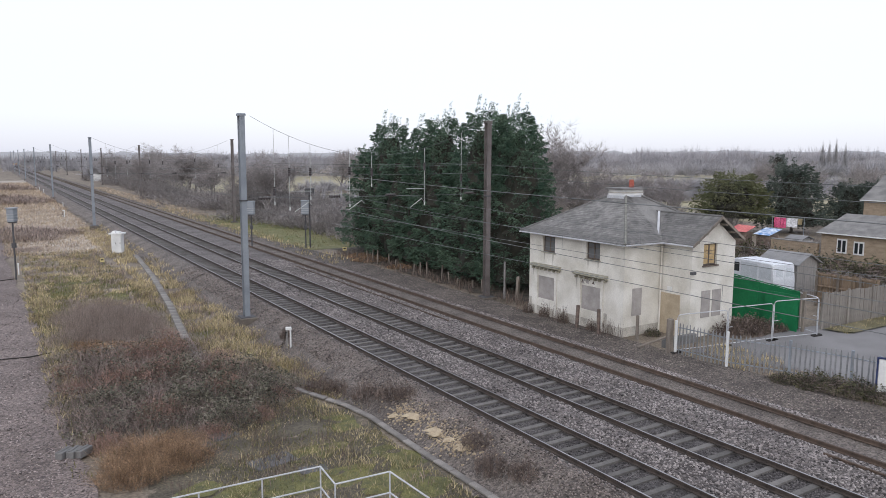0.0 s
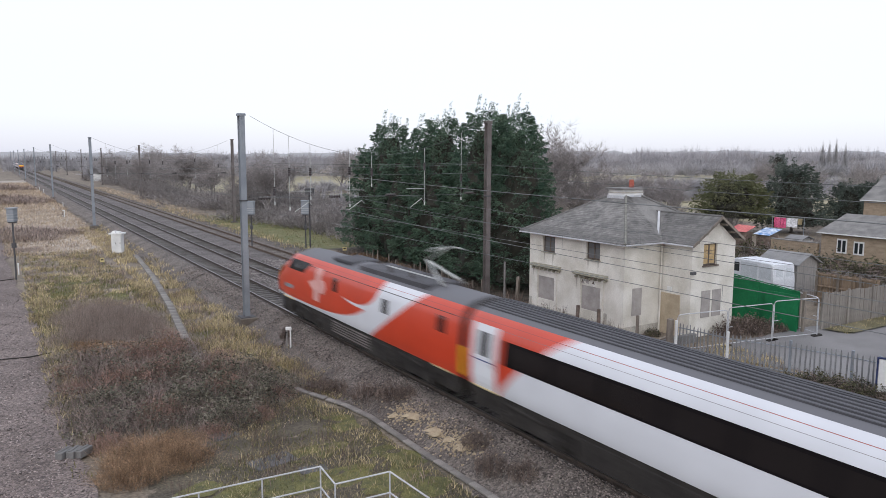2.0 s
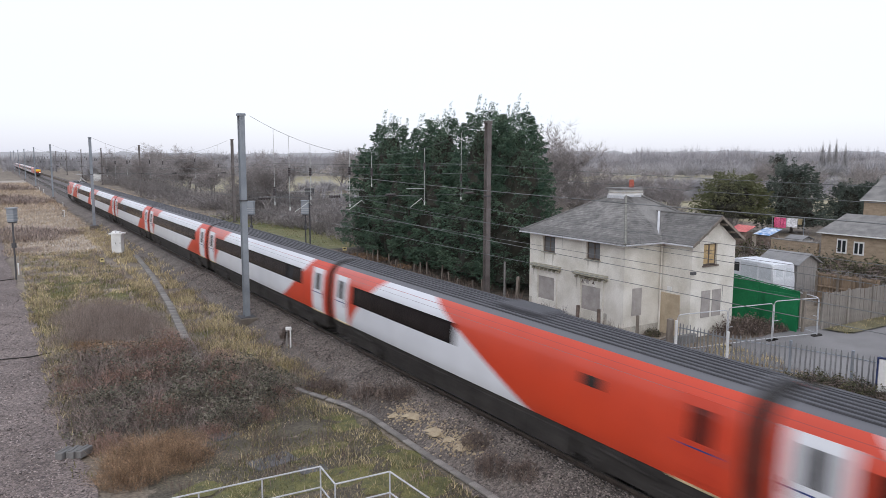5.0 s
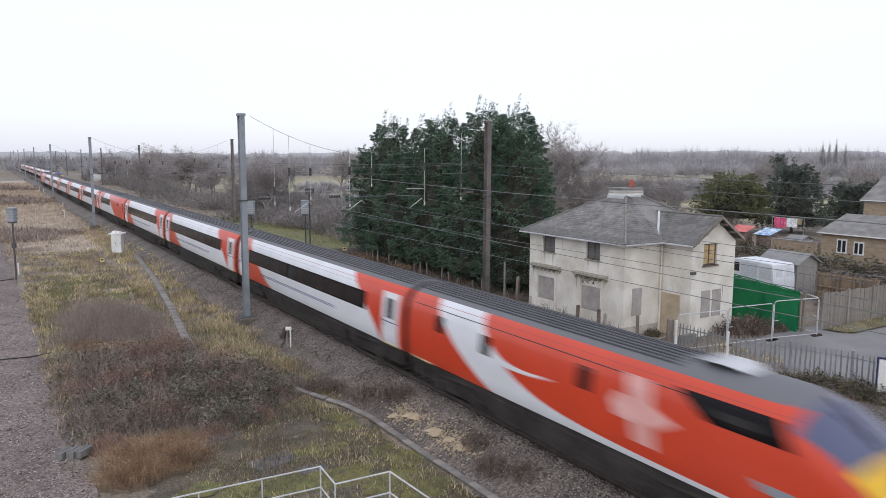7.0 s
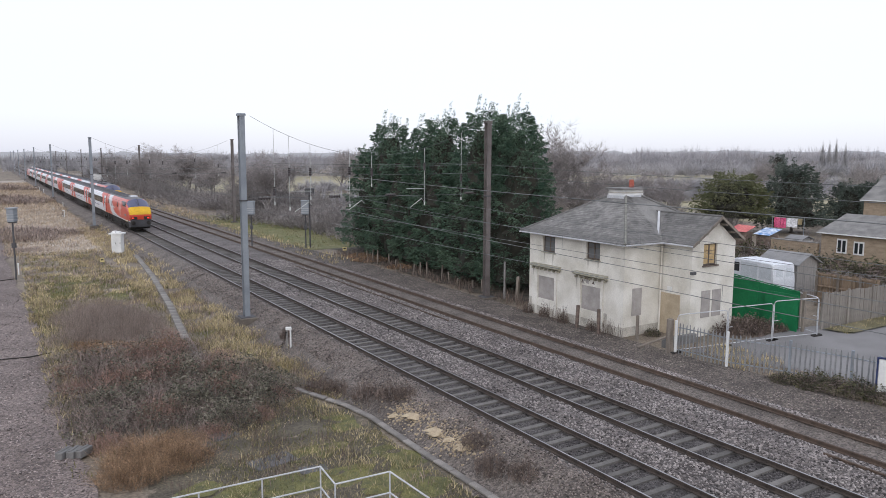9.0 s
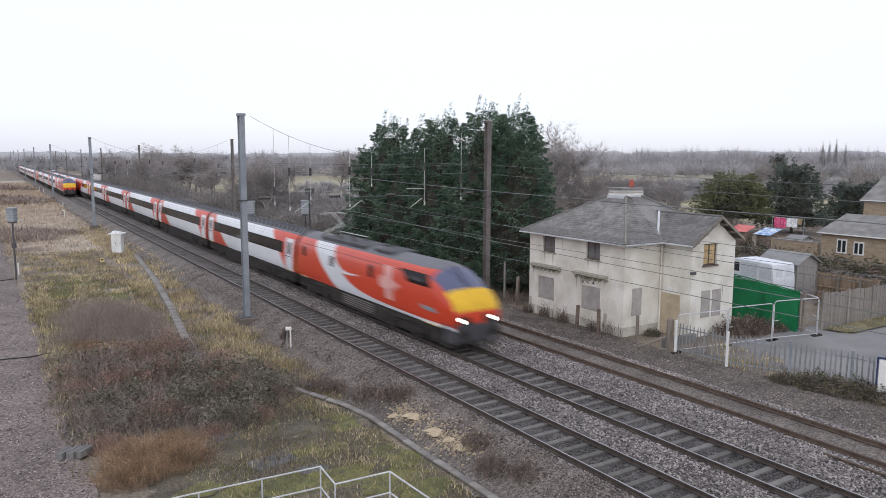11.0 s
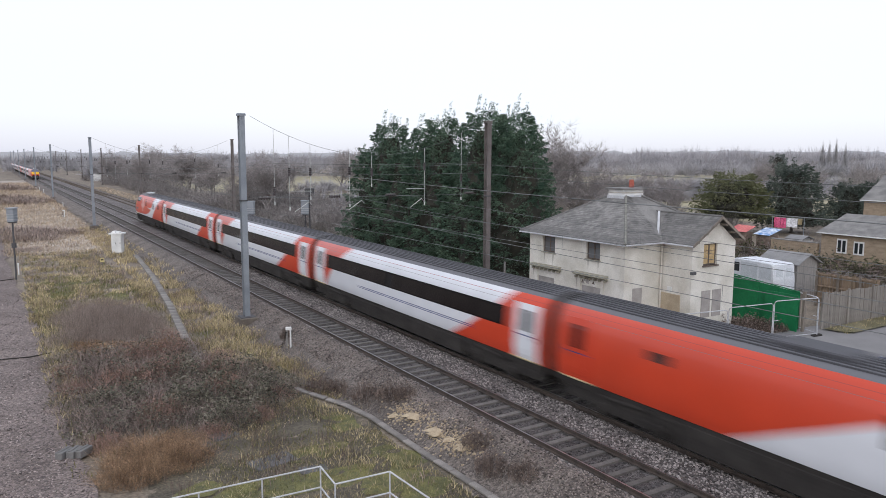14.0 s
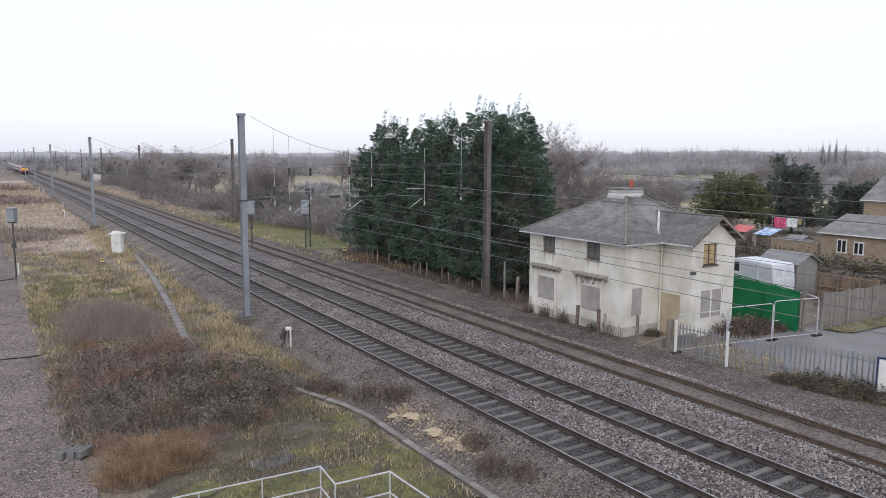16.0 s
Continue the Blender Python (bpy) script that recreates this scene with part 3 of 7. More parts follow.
part("wall", Shape().box(WX1, HY0, GZ, HX1, HY0 + 0.3, EZ), M_RENDER, house)
part("wall", Shape().box(HX1 - 0.3, HY0 + 0.3, GZ, HX1, HY1, EZ), M_RENDER, house)
part("wall", Shape().box(HX0 + 0.3, HY1 - 0.3, GZ, HX1 - 0.3, HY1, EZ), M_RENDER, house)
part("gable", Shape().prism([(WX0, EZ), (WX1, EZ), ((WX0 + WX1) / 2, 5.75)], "y", WY0, WY0 + 0.3), M_RENDER, house)
part("plinth", Shape().box(HX0 - 0.05, HY0 - 0.05, GZ, HX0 - 0.003, HY1 + 0.03, -0.05), M_PLINTH, house, "stained grey base of the wall")
part("plinth", Shape().box(HX0 - 0.003, HY0 - 0.05, GZ, WX0 - 0.003, HY0 - 0.003, -0.05), M_PLINTH, house)
part("floor", Shape().box(HX0 + 0.3, HY0 + 0.3, 2.2, HX1 - 0.3, HY1 - 0.3, 2.4), M_TIMBER, house)


def sash(axis, at, a0, a1, z0, z1, curtain):
    """A two-light casement set into its opening."""
    win = thing("window", "", "")
    win.parent = house
    def bx(s, u0, v0, w0, u1, v1, w1):
        return s.box(v0, u0, w0, v1, u1, w1) if axis == "y" else s.box(u0, v0, w0, u1, v1, w1)
    f = Shape()
    for u0, u1, w0, w1 in ((a0, a0 + 0.07, z0, z1), (a1 - 0.07, a1, z0, z1), (a0 + 0.07, a1 - 0.07, z0, z0 + 0.07), (a0 + 0.07, a1 - 0.07, z1 - 0.07, z1), ((a0 + a1) / 2 - 0.04, (a0 + a1) / 2 + 0.04, z0 + 0.07, z1 - 0.07)):
        bx(f, u0, at, w0, u1, at + 0.07, w1)
    part("frame", f, M_FRAME_BR, win)
    g = Shape()
    for u0, u1 in ((a0 + 0.07, (a0 + a1) / 2 - 0.04), ((a0 + a1) / 2 + 0.04, a1 - 0.07)):
        zm = z0 + (z1 - z0) * 0.66
        bx(g, u0, at + 0.01, zm - 0.015, u1, at + 0.05, zm + 0.015)
        part("pane", bx(Shape(), u0, at + 0.03, z0 + 0.07, u1, at + 0.036, z1 - 0.07), M_NETPANE if not curtain else M_CURTAIN, win)
    part("glazing_bar", g, M_FRAME_BR, win)
    part("sill", bx(Shape(), a0 - 0.08, at - 0.17, z0 - 0.08, a1 + 0.08, at + 0.02, z0), M_FRAME_BR if curtain else M_STONEMOSS, win)
    return win


sash("y", HX0 + 0.1, 32.95, 34.05, 3.35, 4.3, False)
sash("y", HX0 + 0.1, 29.2, 30.28, 3.35, 4.3, False)
sash("x", WY0 + 0.1, 32.0, 33.1, 3.3, 4.45, True)
for y0, y1 in ((32.9, 34.45), (29.05, 30.6)):
    part("boarded_window", Shape().box(HX0 + 0.04, y0, 0.45, HX0 + 0.08, y1, 1.82, bevel=0.008), M_BOARD, house, "grey boarded-up window")
    part("window_reveal", Shape().box(HX0 - 0.06, y1 + 0.02, GZ, HX0 - 0.002, y1 + 0.22, 2.28), M_RENDER, house)
    part("window_reveal", Shape().box(HX0 - 0.06, y0 - 0.22, GZ, HX0 - 0.002, y0 - 0.02, 2.28), M_RENDER, house)
    hood = part("stone_hood", Shape().prism([(-0.34, 2.5), (-0.34, 2.44), (-0.1, 2.34), (-0.002, 2.34), (-0.002, 2.58), (-0.3, 2.56)], "y", y0 - 0.55, y1 + 0.45), M_STONEMOSS, house, "mossy moulded stone hood")
    hood.location = (HX0, 0, 0)
    for i in range(7):
        yb = y0 - 0.4 + (y1 - y0 + 0.75) * i / 6
        part("bracket", Shape().box(HX0 - 0.22, yb - 0.05, 2.22, HX0 - 0.002, yb + 0.05, 2.335, bevel=0.015), M_STONEMOSS, house)
part("boarded_window", Shape().box(28.93, HY0 - 0.03, 0.52, 29.65, HY0 - 0.003, 2.02, bevel=0.008), M_BOARD, house, "grey boarded-up window")
for x0 in (31.95, 32.84):
    part("boarded_window", Shape().box(x0, WY0 - 0.03, 0.47, x0 + 0.72, WY0 - 0.003, 1.93, bevel=0.008), M_BOARD, house, "grey boarded-up window")
part("boarded_door", Shape().box(WX0 - 0.07, 25.95, -0.72, WX0 - 0.003, 27.3, 1.68, bevel=0.01), M_PLY, house, "door boarded over with bare plywood")
part("door_notice", Shape().box(WX0 - 0.03, 26.55, 1.75, WX0 - 0.003, 26.85, 2.05), M_WHITE, house)
part("flood_lamp", Shape().box(30.95, WY0 - 0.22, 2.9, 31.25, WY0 - 0.003, 3.05, bevel=0.03), M_DARKSTEEL, house, "small dark outside lamp")
part("drainpipe", Shape().tube([(30.95, HY0 - 0.12, 4.35), (31.0, HY0 - 0.1, 4.1), (31.0, HY0 - 0.08, GZ)], 0.055, 8), M_RENDER, house, smooth=True)
for y0, hgt in ((35.15, 0.4), (32.4, 0.1), (31.2, -0.2), (28.65, 0.5)):
    part("stain", Shape().box(HX0 - 0.012, y0 - 0.12, GZ, HX0 - 0.0035, y0 + 0.12, hgt), M_PLINTH, house, "dark damp stain")

# roof: hipped main part, gabled wing; slates are laid as pieces further down
OV = 0.45
AX, AY, AZ = (HX0 + HX1) / 2, (HY0 + HY1) / 2, 6.72
EXT = EZ - 0.02
corners = [(HX0 - OV, HY0 - OV, EXT), (HX1 + OV, HY0 - OV, EXT), (HX1 + OV, HY1 + OV, EXT), (HX0 - OV, HY1 + OV, EXT)]
ridge = 0.6
apex4 = [(AX - ridge, AY - ridge, AZ), (AX + ridge, AY - ridge, AZ), (AX + ridge, AY + ridge, AZ), (AX - ridge, AY + ridge, AZ)]
part("roof", Shape().add([*corners, *apex4], [(3, 2, 1, 0), (0, 1, 5, 4), (1, 2, 6, 5), (2, 3, 7, 6), (3, 0, 4, 7), (4, 5, 6, 7)]), M_SLATE, house, "grey slate hipped roof")
wr = (WX0 + WX1) / 2
WRZ = 5.9
part("wing_roof", Shape().add([(WX0 - OV, WY0 - 0.4, EXT), (wr, WY0 - 0.4, WRZ), (WX1 + 0.22, WY0 - 0.4, EXT + 0.13), (WX0 - OV, HY0 + 2.6, EXT), (wr, HY0 + 2.6, WRZ), (WX1 + 0.22, HY0 + 2.6, EXT + 0.13)], [(0, 1, 4, 3), (1, 2, 5, 4)]), M_SLATE, house, "grey slate wing roof")
for x0, y0, x1, y1 in ((HX0 - OV - 0.08, HY0 - OV, HX0 - OV, HY1 + OV), (HX0 - OV, HY0 - OV - 0.08, WX0 - OV - 0.08, HY0 - OV), (WX0 - OV - 0.08, WY0 - 0.4, WX0 - OV, HY0 - OV)):
    part("gutter", Shape().box(x0, y0, EXT - 0.08, x1, y1, EXT - 0.01, bevel=0.02), M_LEAD, house, "dull pale gutter")
for sx, ez in ((WX0 - OV, EXT), (WX1 + 0.22, EXT + 0.13)):
    part("bargeboard", Shape().add([(sx, WY0 - 0.45, ez - 0.12), (wr, WY0 - 0.45, WRZ - 0.12), (wr, WY0 - 0.45, WRZ + 0.03), (sx, WY0 - 0.45, ez + 0.03), (sx, WY0 - 0.405, ez - 0.12), (wr, WY0 - 0.405, WRZ - 0.12), (wr, WY0 - 0.405, WRZ + 0.03), (sx, WY0 - 0.405, ez + 0.03)], [(0, 1, 2, 3), (7, 6, 5, 4), (0, 4, 5, 1), (3, 2, 6, 7), (0, 3, 7, 4), (1, 5, 6, 2)]), M_TIMBER, house)
for i in range(3):
    t = 0.2 + 0.3 * i
    for sx in (WX0 - OV, WX1 + OV):
        bx_ = sx + (wr - sx) * t
        bz_ = EXT + (WRZ - EXT) * t - 0.22
        part("purlin_end", Shape().box(bx_ - 0.06, WY0 - 0.4, bz_, bx_ + 0.06, WY0 - 0.002, bz_ + 0.1), M_TIMBER, house)


def hip_cap(a, b, material, name, r=0.07):
    part(name, Shape().tube([a, b], r, 6), material, house)


for c, a in zip(corners, apex4):
    hip_cap((c[0], c[1], c[2] + 0.03), (a[0], a[1], a[2] + 0.03), M_CONC_DARK if c is not corners[0] else M_HIP, "hip_tiles")
hip_cap((wr, WY0 - 0.4, WRZ + 0.02), (wr, HY0 + 2.2, WRZ + 0.02), M_CONC_DARK, "ridge_tiles")
part("flashing", Shape().add([(WX0 - 0.62, HY0 - OV + 0.28, EXT + 0.06), (WX0 - 0.5, HY0 - OV + 0.24, EXT + 0.1), (wr - 0.08, HY0 + 1.7, WRZ + 0.06), (wr - 0.22, HY0 + 1.75, WRZ + 0.05)], [(0, 1, 2, 3)]), M_LEAD, house)
chim = part("chimney", Shape().box(AX - 0.8, AY - 0.62, AZ - 0.35, AX + 0.8, AY + 0.62, AZ + 0.38), M_WHITE, house, "low white painted chimney stack")
part("chimney_cap", Shape().box(AX - 0.95, AY - 0.76, AZ + 0.38, AX + 0.95, AY + 0.76, AZ + 0.48, bevel=0.03), M_CONC_DARK, chim)
part("chimney_base", Shape().box(AX - 0.86, AY - 0.68, AZ - 0.3, AX + 0.86, AY + 0.68, AZ + 0.06, bevel=0.02), M_LEAD, chim)
part("chimney_band", Shape().box(AX - 0.83, AY - 0.65, AZ + 0.18, AX + 0.83, AY + 0.65, AZ + 0.25, bevel=0.01), M_PLINTH, chim, "stained brick band")
part("chimney_pot", Shape().tube([(AX + 0.35, AY - 0.1, AZ + 0.5), (AX + 0.35, AY - 0.1, AZ + 0.95)], [0.16, 0.13], 10), M_REDPOT, chim, "red clay chimney pot", smooth=True)
back = thing("rear_extension", "slate roofed rear extension of the station house", "house")
part("wall", Shape().box(32.5, HY1 + 0.02, GZ, 36.5, HY1 + 3.0, 4.2), M_RENDER, back)
part("roof", Shape().prism([(HY1 + 0.0, 5.6), (HY1 + 3.3, 4.2), (HY1 + 3.3, 4.12), (HY1 + 0.0, 5.5)], "x", 32.2, 36.8), M_SLATE, back)
# ---- trains ----
SECTION = [(1.16, 1.29), (1.32, 1.34), (1.60, 1.365), (2.26, 1.365), (3.02, 1.295), (3.35, 1.21), (3.58, 1.06), (3.72, 0.90), (3.84, 0.62), (3.92, 0.3), (3.95, 0.0)]


def half_width(z):
    for (z0, w0), (z1, w1) in zip(SECTION, SECTION[1:]):
        if z <= z1:
            return w0 + (w1 - w0) * max(0, z - z0) / (z1 - z0)
    return 0.0


def ring(y, top=3.95, wide=1.0, low=1.16, lift=0.0, keep=None):
    pts = []
    for sgn in (-1, 1):
        side = [(sgn * w * wide, z) for z, w in SECTION[: -1]]
        pts += side if sgn < 0 else [(0.0, 3.95)] + side[::-1]
    out = []
    for i, (x, z) in enumerate(pts):
        if keep and i not in keep:
            continue
        zz = low + (top - low) * ((z - 1.16) / 2.79) ** max(0.12, 1 - 0.75 * (3.95 - top) / 1.5)
        out.append((x + math.copysign(lift, x) if abs(x) > 0.9 * wide else x, y, zz + lift))
    return out


def paint(name, kind):
    """Livery in red and white, with the boundaries laid out along the vehicle."""
    m = bpy.data.materials.new(name)
    m.use_nodes = True
    n, l = m.node_tree.nodes, m.node_tree.links
    pr = n["Principled BSDF"]
    tc, sp = n.new("ShaderNodeTexCoord"), n.new("ShaderNodeSeparateXYZ")
    l.new(tc.outputs["Object"], sp.inputs[0])
    Y, Z = sp.outputs[1], sp.outputs[2]

    def op(kind_of, a, b=0.0, c=0.0):
        q = n.new("ShaderNodeMath")
        q.operation = kind_of
        for i, v in enumerate((a, b, c)):
            if isinstance(v, (int, float)):
                q.inputs[i].default_value = v
            else:
                l.new(v, q.inputs[i])
        return q.outputs[0]

    def soft(v):
        return op("MINIMUM", op("MAXIMUM", op("MULTIPLY", v, 60.0), 0.0), 1.0)

    bend = op("MULTIPLY", op("POWER", op("ABSOLUTE", op("SUBTRACT", Z, 2.4)), 2.0), 0.2)
    if kind in ("trailer", "loco"):
        # white sweep: falls from the roof towards the nose, runs out along the sill, and throws off a thin crescent
        # the two flanks differ: on one the sweep starts a little nearer the nose and runs straighter
        flank = op("LESS_THAN", sp.outputs[0], 0.0)
        u = op("SUBTRACT", Y, 0.9 if kind == "loco" else 0.0)
        v = op("MULTIPLY_ADD", flank, -0.35, u)
        drop = op("SUBTRACT", 3.6, Z)
        curl = op("MULTIPLY_ADD", drop, op("MULTIPLY_ADD", flank, -0.35, 0.35), op("MULTIPLY_ADD", flank, 1.1, 0.65))
        rear = op("SUBTRACT", u, op("MULTIPLY_ADD", curl, drop, 2.1))
        sill = op("MULTIPLY_ADD", op("POWER", 2.718, op("MULTIPLY_ADD", v, -0.55, 3.41)), 1.1, 1.31)
        over = op("MULTIPLY_ADD", op("POWER", 2.718, op("MULTIPLY_ADD", v, -1.4, 7.14)), 1.25, op("MULTIPLY_ADD", op("POWER", op("ABSOLUTE", op("SUBTRACT", v, 6.0)), 2.0), 0.018, 2.27))
        below = op("MULTIPLY_ADD", op("POWER", op("ABSOLUTE", op("SUBTRACT", v, 7.0)), 2.0), 0.055, 2.2)
        horn = op("MINIMUM", op("MINIMUM", op("SUBTRACT", over, Z), op("SUBTRACT", Z, below)), op("SUBTRACT", 9.0, v))
        white = op("MINIMUM", soft(rear), soft(op("MAXIMUM", op("SUBTRACT", op("MINIMUM", sill, over), Z), horn)))
    else:
        a = op("SUBTRACT", op("SUBTRACT", op("MULTIPLY_ADD", Z, -1.28, 11.25), Y), bend)
        if kind == "buffet":
            b = op("SUBTRACT", Y, op("MULTIPLY_ADD", Z, 2.4, -2.55 - 2.4 * 1.71))
        else:
            b = op("SUBTRACT", op("SUBTRACT", Y, op("MULTIPLY_ADD", Z, -1.72, -3.2)), bend)
        white = op("MINIMUM", soft(a), soft(b))
    mix = n.new("ShaderNodeMix")
    mix.data_type = "RGBA"
    l.new(white, mix.inputs[0])
    mix.inputs[6].default_value, mix.inputs[7].default_value = (0.56, 0.055, 0.022, 1), (0.66, 0.68, 0.72, 1)
    gut = n.new("ShaderNodeMix")
    gut.data_type = "RGBA"
    l.new(op("LESS_THAN", op("ABSOLUTE", op("SUBTRACT", Z, 3.50)), 0.007), gut.inputs[0])
    seam = n.new("ShaderNodeMix")
    seam.data_type = "RGBA"
    l.new(op("LESS_THAN", op("ABSOLUTE", op("SUBTRACT", Z, 3.33)), 0.005), seam.inputs[0])
    l.new(mix.outputs[2], seam.inputs[6])
    seam.inputs[7].default_value = (0.16, 0.14, 0.15, 1)
    l.new(seam.outputs[2], gut.inputs[6])
    gut.inputs[7].default_value = (0.33, 0.05, 0.04, 1)
    grime, gmul = n.new("ShaderNodeTexNoise"), n.new("ShaderNodeMix")
    grime.inputs["Scale"].default_value, grime.inputs["Detail"].default_value = 0.8, 6
    l.new(tc.outputs["Object"], grime.inputs["Vector"])
    gmul.data_type, gmul.blend_type = "RGBA", "MULTIPLY"
    gmul.inputs[0].default_value = 1.0
    l.new(op("MULTIPLY_ADD", grime.outputs[0], 0.3, 0.84), gmul.inputs[7])
    l.new(gut.outputs[2], gmul.inputs[6])
    top = n.new("ShaderNodeMix")
    top.data_type = "RGBA"
    l.new(op("GREATER_THAN", Z, 3.68), top.inputs[0])
    l.new(gmul.outputs[2], top.inputs[6])
    top.inputs[7].default_value = (0.135, 0.137, 0.15, 1)
    l.new(top.outputs[2], pr.inputs["Base Color"])
    l.new(op("MULTIPLY_ADD", op("GREATER_THAN", Z, 3.68), 0.35, 0.28), pr.inputs["Roughness"])
    return m


M_LIVERY, M_LIVERY_BUFFET = paint("coach_livery", "coach"), paint("buffet_livery", "buffet")
M_LIVERY_TRAILER, M_LIVERY_LOCO = paint("trailer_livery", "trailer"), paint("locomotive_livery", "loco")
M_RED = shade("red_coach_paint", (0.50, 0.045, 0.02), (0.56, 0.058, 0.025), rough=0.3, depth=0, relief=0.05)
M_DOOR = shade("white_coach_door", (0.64, 0.66, 0.70), (0.70, 0.72, 0.75), rough=0.3, depth=0, relief=0.05)
M_BAND = glass_dark("black_window_band", (0.007, 0.006, 0.007), 0.2, 0.15)
M_CGLASS = glass_dark("coach_glass", (0.012, 0.01, 0.01), 0.08, 0.3)
# The cab glass base colour carries a bluish sky reflection.
M_WSCREEN = glass_dark("cab_windscreen", (0.08, 0.09, 0.16), 0.1)
M_RIB = shade("dark_roof_ribs", (0.055, 0.056, 0.062), (0.08, 0.08, 0.09), rough=0.7, depth=0)
M_LOGO = shade("pale_pink_emblem", (0.62, 0.29, 0.26), (0.70, 0.41, 0.38), rough=0.35, depth=0, relief=0.05)
M_NAVY = shade("navy_stripe_paint", (0.02, 0.04, 0.16), (0.03, 0.05, 0.2), depth=0)
M_ROOFWELL = shade("dark_roof_well", (0.05, 0.05, 0.055), (0.09, 0.09, 0.1), rough=0.7, depth=0.003)
M_TAIL = glow("red_tail_lamp", (1.0, 0.05, 0.03), 1.2)
M_HEAD = glow("white_head_lamp", (1.0, 0.96, 0.85), 7)


def skin(sgn, outline, off, inner=0.012, cuts=6):
    """A panel on the curved body side: outline(z fraction) gives y from and to, between two heights."""
    (y0a, y1a, z0), (y0b, y1b, z1) = outline
    s = Shape()
    rings = []
    for i in range(cuts + 1):
        t = i / cuts
        z = z0 + (z1 - z0) * t
        ya, yb = y0a + (y0b - y0a) * t, y1a + (y1b - y1a) * t
        w = half_width(z)
        rings.append([(sgn * (w - inner), ya, z), (sgn * (w + off), ya, z), (sgn * (w + off), yb, z), (sgn * (w - inner), yb, z)])
    return s.loft(rings)


def wheel_mesh():
    s = Shape()
    s.tube([(-0.07, 0, 0), (0.06, 0, 0)], 0.46, 20)
    s.tube([(0.06, 0, 0), (0.09, 0, 0)], 0.49, 20)
    return s.mesh("wheel", M_UNDER, True)


WHEEL = wheel_mesh()


def bogie(parent, y):
    frame_ = Shape()
    for sgn in (-1, 1):
        side = [(y - 2.0, 0.5), (y - 0.75, 0.36), (y + 0.75, 0.36), (y + 2.0, 0.5), (y + 2.0, 0.84), (y + 0.8, 0.98), (y - 0.8, 0.98), (y - 2.0, 0.84)]
        frame_.prism(side, "x", sgn * 1.0, sgn * 1.2)
    frame_.box(-1.0, y - 0.4, 0.4, 1.0, y + 0.4, 0.9).box(-1.0, y - 2.0, 0.55, 1.0, y - 1.85, 0.8).box(-1.0, y + 1.85, 0.55, 1.0, y + 2.0, 0.8)
    b = part("bogie", frame_, M_UNDER, parent, "dark dusty bogie frame")
    for dy in (-1.3, 1.3):
        for sgn in (-1, 1):
            w = part("wheel", WHEEL, M_UNDER, b)
            w.matrix_basis = pose(sgn * 0.76, y + dy, 0.465, 0, 0, 180 if sgn > 0 else 0)
        part("axle", Shape().tube([(-0.7, y + dy, 0.465), (0.7, y + dy, 0.465)], 0.08, 8), M_UNDER, b)
        for sgn in (-1, 1):
            part("axle_box", Shape().box(sgn * 1.24 - 0.1, y + dy - 0.24, 0.3, sgn * 1.24 + 0.1, y + dy + 0.24, 0.68, bevel=0.03), M_UNDER, b)
    for sgn in (-1, 1):
        part("damper", Shape().tube([(sgn * 1.28, y - 0.95, 0.88), (sgn * 1.28, y + 0.95, 0.98)], 0.06, 8), M_UNDER, b)


def under_gear(parent, y0, y1, rng):
    part("underframe", Shape().box(-1.24, y0, 0.88, 1.24, y1, 1.18), M_UNDER, parent)
    for sgn in (-1, 1):
        y = y0 + 5.4
        while y < y1 - 6.0:
            w = rng.uniform(1.4, 3.2)
            w = min(w, y1 - 5.4 - y)
            s = Shape().box(min(sgn * 1.27, sgn * 0.5), y, rng.uniform(0.27, 0.36), max(sgn * 1.27, sgn * 0.5), y + w - 0.05, 1.0, bevel=0.03)
            part("equipment_box", s, M_UNDER, parent)
            y += w
        for yy in (y0 + 0.1, y1 - 1.2):
            part("end_box", Shape().box(min(sgn * 1.24, sgn * 0.2), yy, 0.5, max(sgn * 1.24, sgn * 0.2), yy + 1.1, 0.88, bevel=0.03), M_UNDER, parent)
        for yy in (y0 + 0.3, y1 - 1.7):
            part("step", Shape().box(min(sgn * 1.36, sgn * 1.2), yy, 1.16, max(sgn * 1.36, sgn * 1.2), yy + 1.4, 1.2), M_STRAW, parent, "yellowed door step")


def ribs(parent, y0, y1):
    s = Shape()
    for w in (-0.7, -0.57, -0.43, -0.28, -0.1, 0.1, 0.28, 0.43, 0.57, 0.7):
        z = next(z0 + (z1 - z0) * (w0 - abs(w)) / (w0 - w1) for (z0, w0), (z1, w1) in zip(SECTION, SECTION[1:]) if w1 <= abs(w) <= w0)
        s.box(w - 0.028, y0, z - 0.02, w + 0.028, y1, z + 0.035)
    part("roof_rib", s, M_RIB, parent, "dark lengthwise roof ribs")


